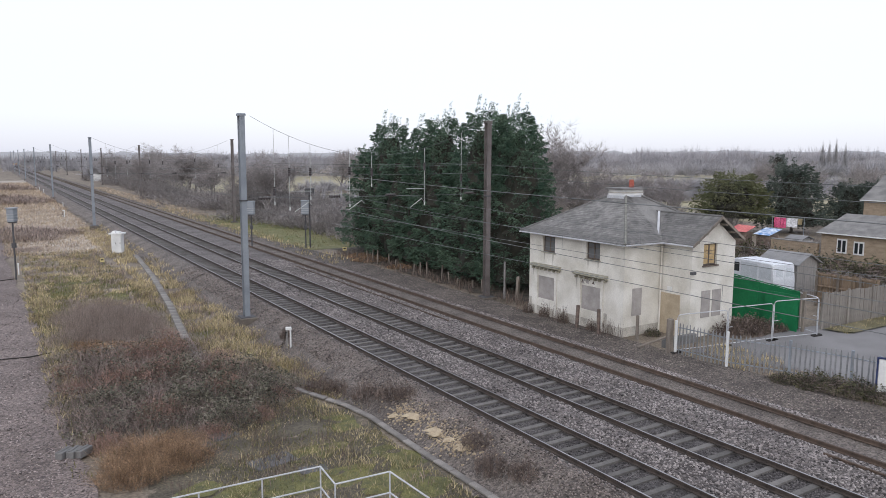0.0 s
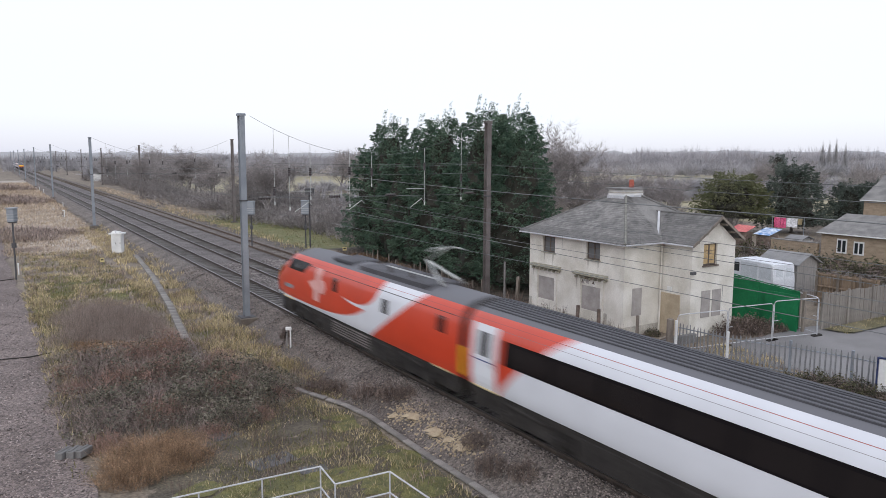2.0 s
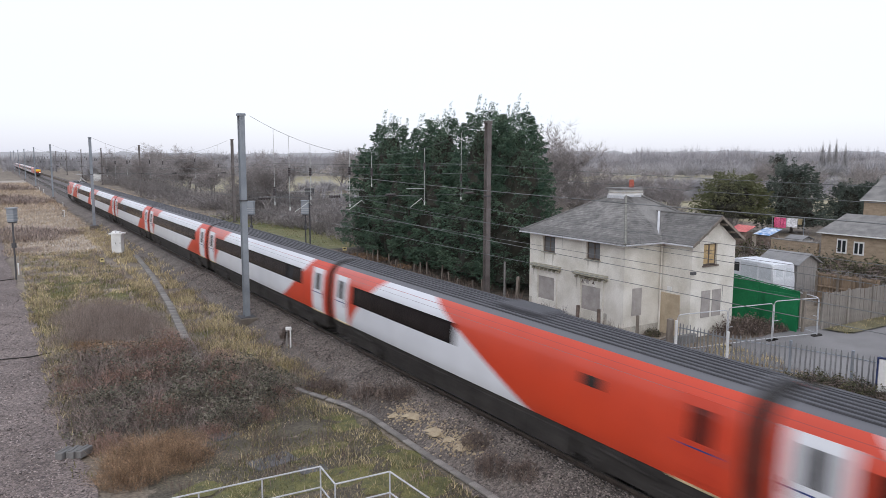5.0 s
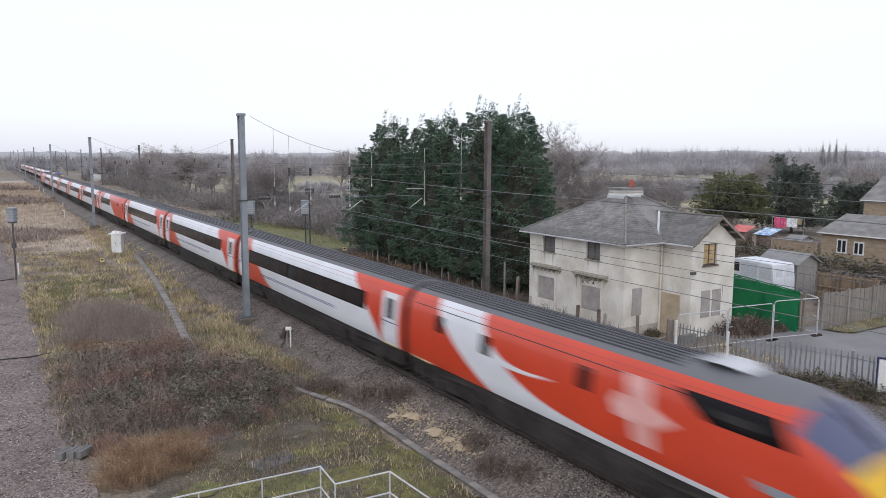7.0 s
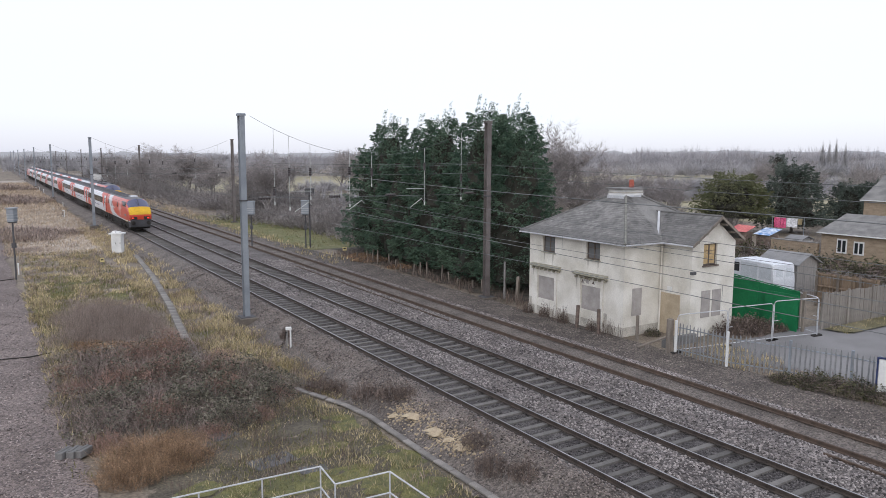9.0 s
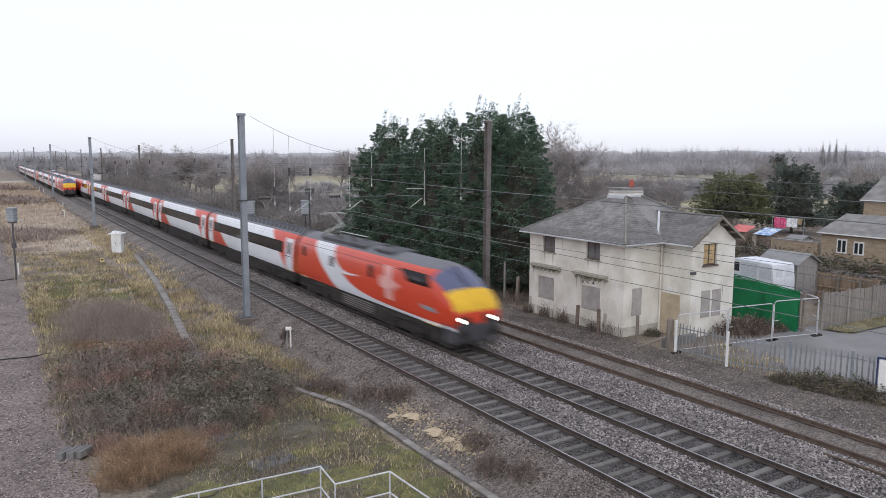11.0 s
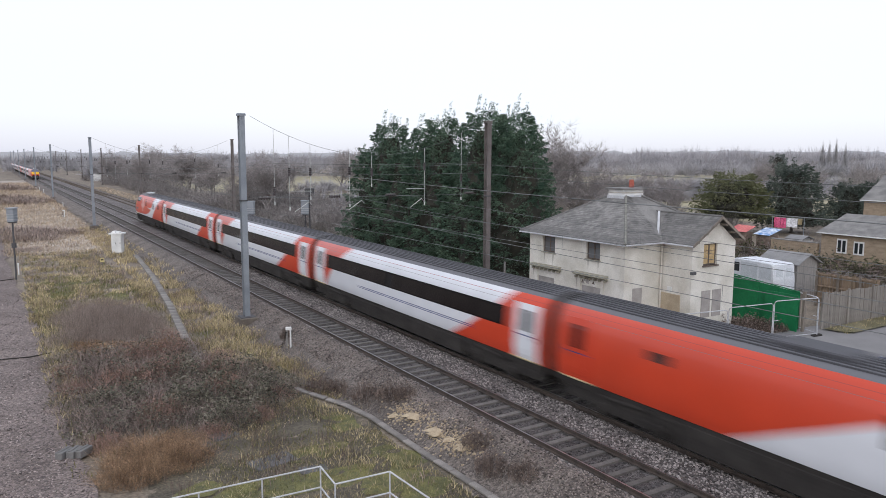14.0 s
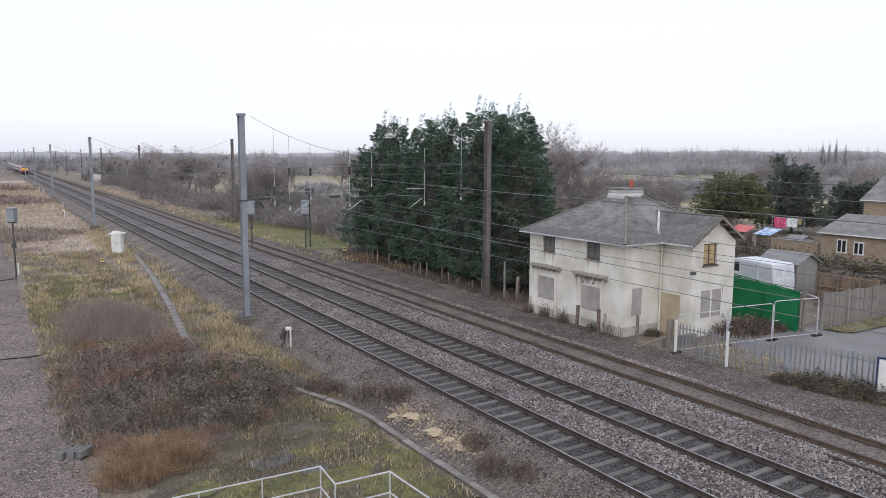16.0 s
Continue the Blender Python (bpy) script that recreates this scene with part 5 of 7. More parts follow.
# ---- far side of the line: fence, gates, yard ----
def palisade(points, label):
    ob = thing("palisade_fence", label, "fence", "palisade fence runs")
    for (x0, y0), (x1, y1) in zip(points, points[1:]):
        L = math.hypot(x1 - x0, y1 - y0)
        ux, uy = (x1 - x0) / L, (y1 - y0) / L
        n = max(2, round(L / 0.2))
        for i in range(n):
            t = (i + 0.5) / n
            x, y = x0 + (x1 - x0) * t, y0 + (y1 - y0) * t
            s = part("pale", PALE, M_PALE, ob)
            s.matrix_basis = pose(x, y, -0.62 + PAL.uniform(-0.03, 0.03), PAL.uniform(-1, 1), PAL.uniform(-1.5, 1.5), math.degrees(math.atan2(uy, ux)))
        for z in (-0.35, 0.75):
            part("rail", Shape().add([(x0 - uy * 0.03, y0 + ux * 0.03, z), (x1 - uy * 0.03, y1 + ux * 0.03, z), (x1 - uy * 0.03, y1 + ux * 0.03, z + 0.05), (x0 - uy * 0.03, y0 + ux * 0.03, z + 0.05), (x0 - uy * 0.07, y0 + ux * 0.07, z), (x1 - uy * 0.07, y1 + ux * 0.07, z), (x1 - uy * 0.07, y1 + ux * 0.07, z + 0.05), (x0 - uy * 0.07, y0 + ux * 0.07, z + 0.05)], [(0, 1, 2, 3), (7, 6, 5, 4), (3, 2, 6, 7), (0, 4, 5, 1), (0, 3, 7, 4), (1, 5, 6, 2)]), M_GALV, ob)
    for x, y in points:
        part("post", Shape().box(x - 0.05, y + 0.06, -0.7, x + 0.05, y + 0.16, 1.1, bevel=0.008), M_WHITE if (x, y) in points[:2] else M_GALV, ob)
    return ob


PAL = random.Random(11)
pale = Shape()
pale.add([(-0.034, 0, 0), (0, 0.018, 0), (0.034, 0, 0), (-0.034, 0, 1.5), (0, 0.018, 1.5), (0.034, 0, 1.5), (-0.03, 0.002, 1.56), (0.03, 0.002, 1.56), (0, 0.012, 1.66), (-0.034, -0.006, 0), (0.034, -0.006, 0), (-0.034, -0.006, 1.5), (0.034, -0.006, 1.5)],
         [(0, 1, 4, 3), (1, 2, 5, 4), (3, 4, 8, 6), (4, 5, 7, 8), (9, 11, 12, 10), (11, 6, 8, 7, 12), (0, 3, 11, 9), (2, 10, 12, 5), (3, 6, 11), (5, 12, 7)])
PALE = pale.mesh("pale", M_PALE)
palisade([(28.15, 23.55), (28.35, 20.75), (29.35, 18.3), (30.0, 15.95), (30.1, 14.9), (30.3, 12.5)], "grey galvanised steel palisade fence with pointed pales")


def mesh_gate(a, b, z0, z1, label):
    ob = thing("site_fence_panel", label, "fence panel", "site fence panels")
    (x0, y0), (x1, y1) = a, b
    L = math.hypot(x1 - x0, y1 - y0)
    def at(u, z):
        return (x0 + (x1 - x0) * u / L, y0 + (y1 - y0) * u / L, z)
    r = 0.15
    part("frame", Shape().tube([at(0, z0), at(0, z1 - r), at(0.04, z1 - 0.05), at(r, z1), at(L - r, z1), at(L - 0.04, z1 - 0.05), at(L, z1 - r), at(L, z0)], 0.026, 7), M_LEAD, ob, "bent galvanised tube frame", smooth=True)
    part("bottom_tube", Shape().tube([at(0, z0 + 0.15), at(L, z0 + 0.15)], 0.02, 7), M_LEAD, ob)
    part("middle_tube", Shape().tube([at(0.02, (z0 + z1) / 2), at(0.3, (z0 + z1) / 2)], 0.016, 6), M_LEAD, ob)
    for u in (0, L):
        x, y, _ = at(u, 0)
        part("foot_block", Shape().box(x - 0.35, y - 0.12, z0 - 0.08, x + 0.35, y + 0.12, z0 + 0.07, bevel=0.02), M_UNDER, ob, "black rubber foot block")
    return ob


mesh_gate((28.3, 23.7), (31.4, 23.2), -0.55, 1.35, "galvanised tube site fence panel on rubber feet")
mesh_gate((31.5, 23.2), (34.5, 22.75), -0.55, 1.45, "galvanised tube site fence panel on rubber feet")
mesh_gate((34.6, 22.75), (37.55, 22.1), -0.55, 1.55, "galvanised tube site fence panel on rubber feet")
mesh_gate((37.65, 22.2), (38.2, 23.9), -0.55, 1.55, "galvanised tube site fence panel turned sideways")

# weathering on the house: torn sheet over a boarded window and streaks under the sills
torn = random.Random(17)
for i in range(9):
    yy, zz = 29.5 + 0.95 * torn.random(), 1.84 + 0.28 * torn.random()
    part("torn_sheet", Shape().add([(HX0 - 0.015, yy, zz), (HX0 - 0.015, yy + 0.12 + 0.15 * torn.random(), zz + 0.05), (HX0 - 0.02, yy + 0.08, zz + 0.18 + 0.12 * torn.random())], [(0, 1, 2)]), M_BOARD if i % 2 else M_WEED, house)
for y0, z1 in ((33.9, 3.25), (33.1, 3.25), (30.1, 3.25), (29.3, 3.25), (34.9, 2.2), (31.0, 2.2)):
    part("streak", Shape().prism([(y0 - 0.05, z1), (y0 + 0.06, z1), (y0 + 0.02, z1 - 0.5 - 0.3 * torn.random()), (y0 - 0.01, z1 - 0.4)], "x", HX0 - 0.009, HX0 - 0.004), M_PLINTH, house)
# timber stakes beside the house
def stake(x, y, h, w, label, mat_, tilt=0.0):
    ob = solid("old_post", Shape().box(-w, -w, 0, w, w, h, bevel=0.012), mat_, label, "post", "old posts")
    ob.matrix_world = pose(x, y, -0.62, tilt, tilt * 0.5, 20)
    return ob


stake(27.75, 30.3, 1.35, 0.08, "dark old timber post beside the house wall", M_WEED, 2)
stake(27.7, 28.5, 1.45, 0.08, "dark old timber post beside the house wall", M_WEED, -1)
stake(28.3, 26.3, 1.45, 0.07, "grey weathered post beside the house", M_TIMBER, 0)
stake(29.3, 39.2, 2.6, 0.06, "tall pale concrete post beside the mast", M_CONC, 0)
stake(29.6, 38.2, 1.7, 0.1, "grey weathered post by the trees", M_TIMBER, 2)
stake(29.0, 40.8, 1.5, 0.06, "grey weathered post by the trees", M_TIMBER, -2)
for i in range(16):
    stake(29.4 + 0.25 * math.sin(i * 2.1), 42.0 + 1.45 * i, 1.0 + 0.35 * math.sin(i * 5.3), 0.05, "leaning weathered fence stake under the trees", M_TIMBER, 4 * math.sin(i * 3.7))
gp = thing("gate_post", "stout weathered timber gate post with diagonal strut", "post")
part("post", Shape().box(-0.13, -0.13, 0, 0.13, 0.13, 1.75, bevel=0.02), M_TIMBER, gp)
part("strut", Shape().tube([(-0.02, 0.1, 0.85), (-0.5, 1.6, 0.02)], 0.07, 6), M_TIMBER, gp)
gp.matrix_basis = pose(28.0, 23.9, -0.6)
lw = thing("low_wall", "dark mossy low wall beside the house", "wall")
part("wall", Shape().box(28.5, 24.6, -0.7, 30.9, 24.85, -0.1, bevel=0.03), M_CONC_DARK, lw)
nb = thing("notice_board", "white lineside board in a dark blue steel frame", "board")
part("board", Shape().box(-0.6, -0.03, 0.35, 0.6, 0.03, 1.7, bevel=0.02), M_WHITE, nb)
part("frame", Shape().box(-0.66, -0.05, 0, -0.6, 0.05, 1.76).box(0.6, -0.05, 0, 0.66, 0.05, 1.76).box(-0.6, -0.05, 1.7, 0.6, 0.05, 1.76), shade("navy_frame", (0.02, 0.03, 0.09), (0.03, 0.045, 0.12)), nb, "dark blue frame")
nb.matrix_basis = pose(30.0, 14.35, -0.62, 0, 0, -60)

# green hoarding
hd = thing("hoarding", "bright green sheeted hoarding on timber posts", "hoarding")
for i in range(4):
    y0, y1 = 23.5 + 1.3 * i, 23.5 + 1.3 * (i + 1) - 0.015
    t0 = 1.56 + 0.12 * i
    part("panel", Shape().add([(38, y0, -0.55), (38, y1, -0.55), (38, y1, t0 + 0.1), (38, y0, t0), (38.04, y0, -0.55), (38.04, y1, -0.55), (38.04, y1, t0 + 0.1), (38.04, y0, t0)], [(0, 1, 2, 3), (7, 6, 5, 4), (3, 2, 6, 7), (0, 3, 7, 4), (1, 5, 6, 2), (0, 4, 5, 1)]), M_GREEN, hd)
    part("post", Shape().box(38.06, y0, -0.6, 38.16, y0 + 0.1, t0 + 0.05), M_TIMBER, hd)
part("top_rail", Shape().tube([(37.98, 23.5, 1.6), (37.98, 28.7, 2.12)], 0.035, 6), M_GREEN, hd)
part("panel", Shape().box(37.4, 23.2, -0.55, 37.44, 25.2, 1.5), M_GREEN, hd)
part("end_post", Shape().box(37.7, 23.0, -0.6, 37.85, 23.15, 1.7, bevel=0.01), M_TIMBER, hd, "weathered timber end post")

# white van
van = thing("van", "white high-sided panel van parked behind the hoarding", "van")
v_side = [(0.0, 0.55), (0.02, 1.3), (0.14, 2.32), (0.3, 2.4), (3.6, 2.42), (3.95, 2.3), (4.6, 1.5), (5.4, 1.3), (5.55, 1.0), (5.55, 0.55)]
part("body", Shape().loft([[(x, y + (0.04 if k in (0, 3) else 0) * (y < 1), z - (0.07 if k in (0, 3) and z > 2 else 0)) for y, z in v_side] for k, x in enumerate((0.0, 0.1, 1.8, 1.9))]), M_VAN, van)
part("lower_body", Shape().box(0.02, 0.03, 0.3, 1.88, 5.5, 0.6, bevel=0.05), M_VAN, van)
part("cab_window", Shape().add([(-0.012, 3.3, 1.45), (-0.012, 4.45, 1.45), (-0.012, 3.95, 2.1), (-0.012, 3.3, 2.1), (0.02, 3.3, 1.45), (0.02, 4.45, 1.45), (0.02, 3.95, 2.1), (0.02, 3.3, 2.1)], [(3, 2, 1, 0), (4, 5, 6, 7), (0, 1, 5, 4), (1, 2, 6, 5), (2, 3, 7, 6), (3, 0, 4, 7)]), M_PANE, van)
part("side_panel", Shape().box(-0.015, 1.55, 0.75, 0.02, 3.15, 2.2, bevel=0.012), M_VAN_SHADE, van, "pale grey sliding side door")
part("side_panel", Shape().box(-0.015, 0.25, 1.25, 0.02, 1.4, 2.12, bevel=0.012), M_VAN_SHADE, van)
for x0, x1 in ((0.1, 0.93), (0.97, 1.8)):
    d_ = part("rear_door", Shape().loft([[(x0, -0.012, 0.6), (x1, -0.012, 0.6), (x1, 0.05, 0.6), (x0, 0.05, 0.6)], [(x0, 0.0, 1.3), (x1, 0.0, 1.3), (x1, 0.06, 1.3), (x0, 0.06, 1.3)], [(x0, 0.11, 2.22), (x1, 0.11, 2.22), (x1, 0.2, 2.22), (x0, 0.2, 2.22)]]), M_VAN, van)
    # Pale panel in van colours; there is no glass in this door.
    part("window", Shape().loft([[(x0 + 0.12, 0.015, 1.5), (x1 - 0.12, 0.015, 1.5), (x1 - 0.12, 0.06, 1.5), (x0 + 0.12, 0.06, 1.5)], [(x0 + 0.12, 0.085, 2.05), (x1 - 0.12, 0.085, 2.05), (x1 - 0.12, 0.14, 2.05), (x0 + 0.12, 0.14, 2.05)]]), M_VAN_SHADE, d_)
for y in (1.1, 4.5):
    for x in (0.02, 1.68):
        part("wheel", Shape().tube([(x, y, 0.33), (x + 0.2, y, 0.33)], 0.33, 16), M_UNDER, van)
van.matrix_basis = pose(45.2, 29.9, -0.6, 0, 0, -12)


def shed(x0, y0, x1, y1, ze, zr, along, wall_m, roof_m, label, name="shed", base=-0.6):
    ob = thing(name, label, "shed" if name == "shed" else "house")
    part("wall", Shape().box(x0, y0, base, x1, y1, ze), wall_m, ob)
    if along == "y":
        mid_ = (x0 + x1) / 2
        part("gable", Shape().prism([(x0, ze), (x1, ze), (mid_, zr - 0.05)], "y", y0, y1), wall_m, ob)
        part("roof", Shape().prism([(x0 - 0.25, ze - 0.12), (mid_, zr), (x1 + 0.25, ze - 0.12), (x1 + 0.25, ze - 0.04), (mid_, zr + 0.09), (x0 - 0.25, ze - 0.04)], "y", y0 - 0.25, y1 + 0.25), roof_m, ob)
    else:
        mid_ = (y0 + y1) / 2
        part("gable", Shape().prism([(y0, ze), (y1, ze), (mid_, zr - 0.05)], "x", x0, x1), wall_m, ob)
        part("roof", Shape().prism([(y0 - 0.25, ze - 0.12), (mid_, zr), (y1 + 0.25, ze - 0.12), (y1 + 0.25, ze - 0.04), (mid_, zr + 0.09), (y0 - 0.25, ze - 0.04)], "x", x0 - 0.25, x1 + 0.25), roof_m, ob)
    return ob


M_FELT = shade("grey_roof_felt", (0.2, 0.2, 0.2), (0.27, 0.27, 0.27), big=1, fine=12, relief=0.12)
M_SHEDWALL = shade("grey_shed_boards", (0.22, 0.21, 0.2), (0.3, 0.285, 0.27), fine=14, relief=0.2, streak=(4, 4, 0.5))
shed(48.0, 30.0, 50.4, 32.8, 1.62, 2.2, "y", M_SHEDWALL, M_FELT, "grey timber garden shed with a felt roof")


def boarded_fence(a, b, z0, z1, material, label, width=0.18):
    ob = thing("timber_fence", label, "fence", "timber fences")
    (x0, y0), (x1, y1) = a, b
    L = math.hypot(x1 - x0, y1 - y0)
    n = int(L / width)
    rng = random.Random(int(L * 100))
    me = Shape().box(-width / 2 + 0.006, -0.012, 0, width / 2 - 0.006, 0.012, z1 - z0, bevel=0.004).mesh("board", material)
    ang = math.degrees(math.atan2(y1 - y0, x1 - x0))
    for i in range(n):
        t = (i + 0.5) / n
        o = part("board", me, material, ob)
        o.matrix_basis = pose(x0 + (x1 - x0) * t, y0 + (y1 - y0) * t, z0 + rng.uniform(-0.05, 0.03), rng.uniform(-1, 1), 0, ang)
    for i in range(int(L / 2.4) + 1):
        t = min(1, 2.4 * i / L)
        x, y = x0 + (x1 - x0) * t, y0 + (y1 - y0) * t
        part("post", Shape().box(x - 0.06, y - 0.1, z0, x + 0.06, y + 0.02, z1 + 0.08, bevel=0.01), material, ob)
    return ob


boarded_fence((39.2, 22.9), (54.0, 22.3), -0.6, 1.5, M_GREYFENCE, "grey weathered close-boarded timber fence")
tan = boarded_fence((45.5, 27.1), (45.7, 23.2), -0.6, 1.65, M_TIMBER_WARM, "tan timber panel fence behind the yard")
for y in (27.0, 25.6, 24.2):
    part("post", Shape().box(45.36, y - 0.07, -0.6, 45.47, y + 0.07, 1.72, bevel=0.012), M_TIMBER, tan, "paler upright post")
for z in (1.5, 0.75, 0.0):
    part("rail", Shape().box(45.4, 23.3, z, 45.47, 27.05, z + 0.09, bevel=0.008), M_TIMBER_WARM, tan)
ragged("weedy_bank", [(21.3, 39.8, 43.5), (21.9, 39.4, 46.5), (22.7, 39.3, 48)], M_MOSSY_BANK, "weedy brown-green bank below the fence", "grass", z=-0.5, lift=0.05, jitter=0.3, steps=8)


# brick houses beyond the yard
def brick_house(x0, y0, x1, y1, ze, zr, along, label, wins):
    ob = shed(x0, y0, x1, y1, ze, zr, along, M_BRICK, M_SLATE, label, "brick_house")
    for y, z, w, h in wins:
        wn_ = part("window", Shape().box(x0 - 0.05, y - w / 2, z, x0 - 0.003, y + w / 2, z + h), M_WHITE, ob, "white framed window")
        part("pane", Shape().box(x0 - 0.06, y - w / 2 + 0.1, z + 0.12, x0 - 0.052, y - 0.06, z + h - 0.12), M_PANE, wn_)
        part("pane", Shape().box(x0 - 0.06, y + 0.06, z + 0.12, x0 - 0.052, y + w / 2 - 0.1, z + h - 0.12), M_PANE, wn_)
    part("gutter", Shape().box(x0 - 0.34, y0 - 0.25, ze - 0.16, x0 - 0.26, y1 + 0.25, ze - 0.06), M_WHITE, ob)
    return ob


brick_house(60, 22, 68, 35.5, 2.85, 4.1, "y", "low buff brick house with slate roof and white windows", [(33.7, 1.15, 0.85, 1.2), (32.3, 1.15, 0.85, 1.1), (27.0, 1.1, 1.2, 1.2)])
brick_house(72, 24.0, 83, 38.6, 5.1, 8.1, "y", "taller buff brick house with a slate roof", [(35.5, 1.6, 1.2, 1.4)])

gw = thing("garden_wall", "low buff brick garden wall beside the house", "wall")
part("wall", Shape().box(60.0, 35.8, -0.6, 60.25, 40.2, 1.75), M_BRICK, gw)
part("coping", Shape().box(59.96, 35.8, 1.75, 60.29, 40.2, 1.84, bevel=0.01), M_CONC, gw)

# washing line and clutter in the gardens
wash = thing("washing_line", "washing line hung with pink and white sheets", "washing line")
for x, y in ((71.4, 47.8), (71.4, 44.2)):
    part("pole", Shape().tube([(x, y, -1.3), (x, y, 2.2)], 0.04, 6), M_GALV, wash)
part("line", Shape().tube([(71.4, 47.8, 2.1), (71.4, 44.2, 2.1)], 0.015, 4), M_WIRE_LIGHT, wash)
M_PINK, M_SHEET = shade("pink_cloth", (0.62, 0.09, 0.2), (0.7, 0.14, 0.27), fine=6), shade("white_cloth", (0.72, 0.72, 0.74), (0.8, 0.8, 0.82), fine=6)
for i, (ya, yb, zl, mt) in enumerate(((47.6, 46.95, 1.0, M_PINK), (46.9, 46.25, 1.0, M_PINK), (46.2, 44.95, 1.15, M_SHEET), (44.9, 44.4, 1.5, M_STRAW))):
    rr = [[(71.4 + 0.08 * math.sin(j * 1.7 + i) * (k / 4), ya + (yb - ya) * j / 8, 2.1 + (zl - 2.1) * k / 4) for j in range(9)] for k in range(5)]
    part("sheet", Shape().loft(rr, close=False, caps=False), mt, wash, "hanging cloth sheet", smooth=True)
M_BLUE = shade("blue_white_tarpaulin", (0.10, 0.24, 0.5), (0.6, 0.66, 0.72), big=2.2, fine=6, relief=0.2)
M_REDTARP = shade("faded_red_sheet", (0.5, 0.12, 0.12), (0.62, 0.2, 0.18), big=1, fine=6)
for x, y, w, d, z, mt, lab in ((64.9, 46.8, 1.2, 1.7, 2.2, M_REDTARP, "low garden hutch with a faded red sheet"), (64.6, 43.7, 1.6, 1.4, 2.15, M_BLUE, "garden heap under blue and white sheeting")):
    h = thing("garden_hutch", lab, "hutch", "garden clutter")
    part("box", Shape().box(-w / 2, -d / 2, 0, w / 2, d / 2, z, bevel=0.05), M_WEED, h)
    part("cover", Shape().add([(-w / 2 - 0.2, -d / 2 - 0.2, z + 0.02), (w / 2 + 0.2, -d / 2 - 0.2, z + 0.55), (w / 2 + 0.2, d / 2 + 0.2, z + 0.6), (-w / 2 - 0.2, d / 2 + 0.2, z + 0.05)], [(0, 1, 2, 3)]), mt, h)
    h.matrix_basis = pose(x, y, -0.6)
wash.location = (0, 0, 0.65)
shed(67, 41.6, 68.4, 43.0, 1.2, 1.4, "y", M_LEAD, M_FELT, "small pale metal garden shed")
shed(33.6, 300.0, 36.2, 304.0, 1.9, 2.0, "y", M_WHITE, M_WHITE, "small white lineside equipment building")
# ---- plants ----
def blades(pts, height, width, lean, rng, droop=0.0):
    """Narrow pointed blades on points: arrays of vertices and triangles."""
    n = len(pts)
    h = height * (0.5 + rng.random(n))
    a = rng.random(n) * 2 * np.pi
    d = np.stack([np.cos(a), np.sin(a)], 1)
    off = d * (lean * h * rng.random(n))[:, None]
    a2 = rng.random(n) * 2 * np.pi
    wv = np.stack([np.cos(a2), np.sin(a2)], 1) * (width * (0.6 + 0.8 * rng.random(n)))[:, None]
    base, mid, tip = pts.copy(), pts.copy(), pts.copy()
    mid[:, :2] += off * 0.35
    mid[:, 2] += h * 0.6
    tip[:, :2] += off
    tip[:, 2] += h * (1 - droop * rng.random(n))
    b0, b1, m0, m1 = base.copy(), base.copy(), mid.copy(), mid.copy()
    b0[:, :2] -= wv / 2
    b1[:, :2] += wv / 2
    m0[:, :2] -= wv / 2.6
    m1[:, :2] += wv / 2.6
    v = np.stack([b0, b1, m1, m0, tip], 1).reshape(-1, 3)
    k = np.arange(n)[:, None] * 5
    f = np.concatenate([k + [0, 1, 2], k + [0, 2, 3], k + [3, 2, 4]])
    return v, f


TROUGHS = ([(12.13, 77.6), (11.06, 63.0), (9.81, 50.3), (8.61, 40.3), (8.2, 35.5)], [(9.4, 31.2), (10.6, 29.1), (11.55, 26.0), (11.84, 24.4), (11.86, 20.5), (11.95, 16.5), (12.0, 10.0)])
TROUGH_RUNS = [q for t_ in TROUGHS for q in zip(t_, t_[1:])]


def scatter(n, rng, x0, x1, y0, y1, clump=0.6, level=0.0, seed=0.0):
    """Points of ground in clumps."""
    pts = []
    while len(pts) < n:
        x, y = x0 + (x1 - x0) * rng.random(), y0 + (y1 - y0) * rng.random()
        if any(abs((x - ax) * (by - ay) - (y - ay) * (bx - ax)) / math.hypot(bx - ax, by - ay) < 0.32 and min(ay, by) <= y <= max(ay, by) for (ax, ay), (bx, by) in TROUGH_RUNS):
            continue
        if noise.noise((x * clump, y * clump, seed)) + 0.3 * rng.random() > level:
            pts.append((x, y, max(ground_z(x, y), -1.1) - 0.02))
    return np.array(pts)


def turf(name, label, specs, material, category="grass"):
    """specs: (count, x0, x1, y0, y1, height, width, lean, level, seed)"""
    rng = np.random.default_rng(len(specs) * 7 + len(name))
    vs, fs, o = [], [], 0
    for n, x0, x1, y0, y1, h, w, le, lev, sd in specs:
        v, f = blades(scatter(n, rng, x0, x1, y0, y1, 0.6, lev, sd), h, w, le, rng)
        vs.append(v)
        fs.append(f + o)
        o += len(v)
    return tagged(new(name, raw_mesh(name, np.concatenate(vs), np.concatenate(fs), material)), label, category, kind="stuff")


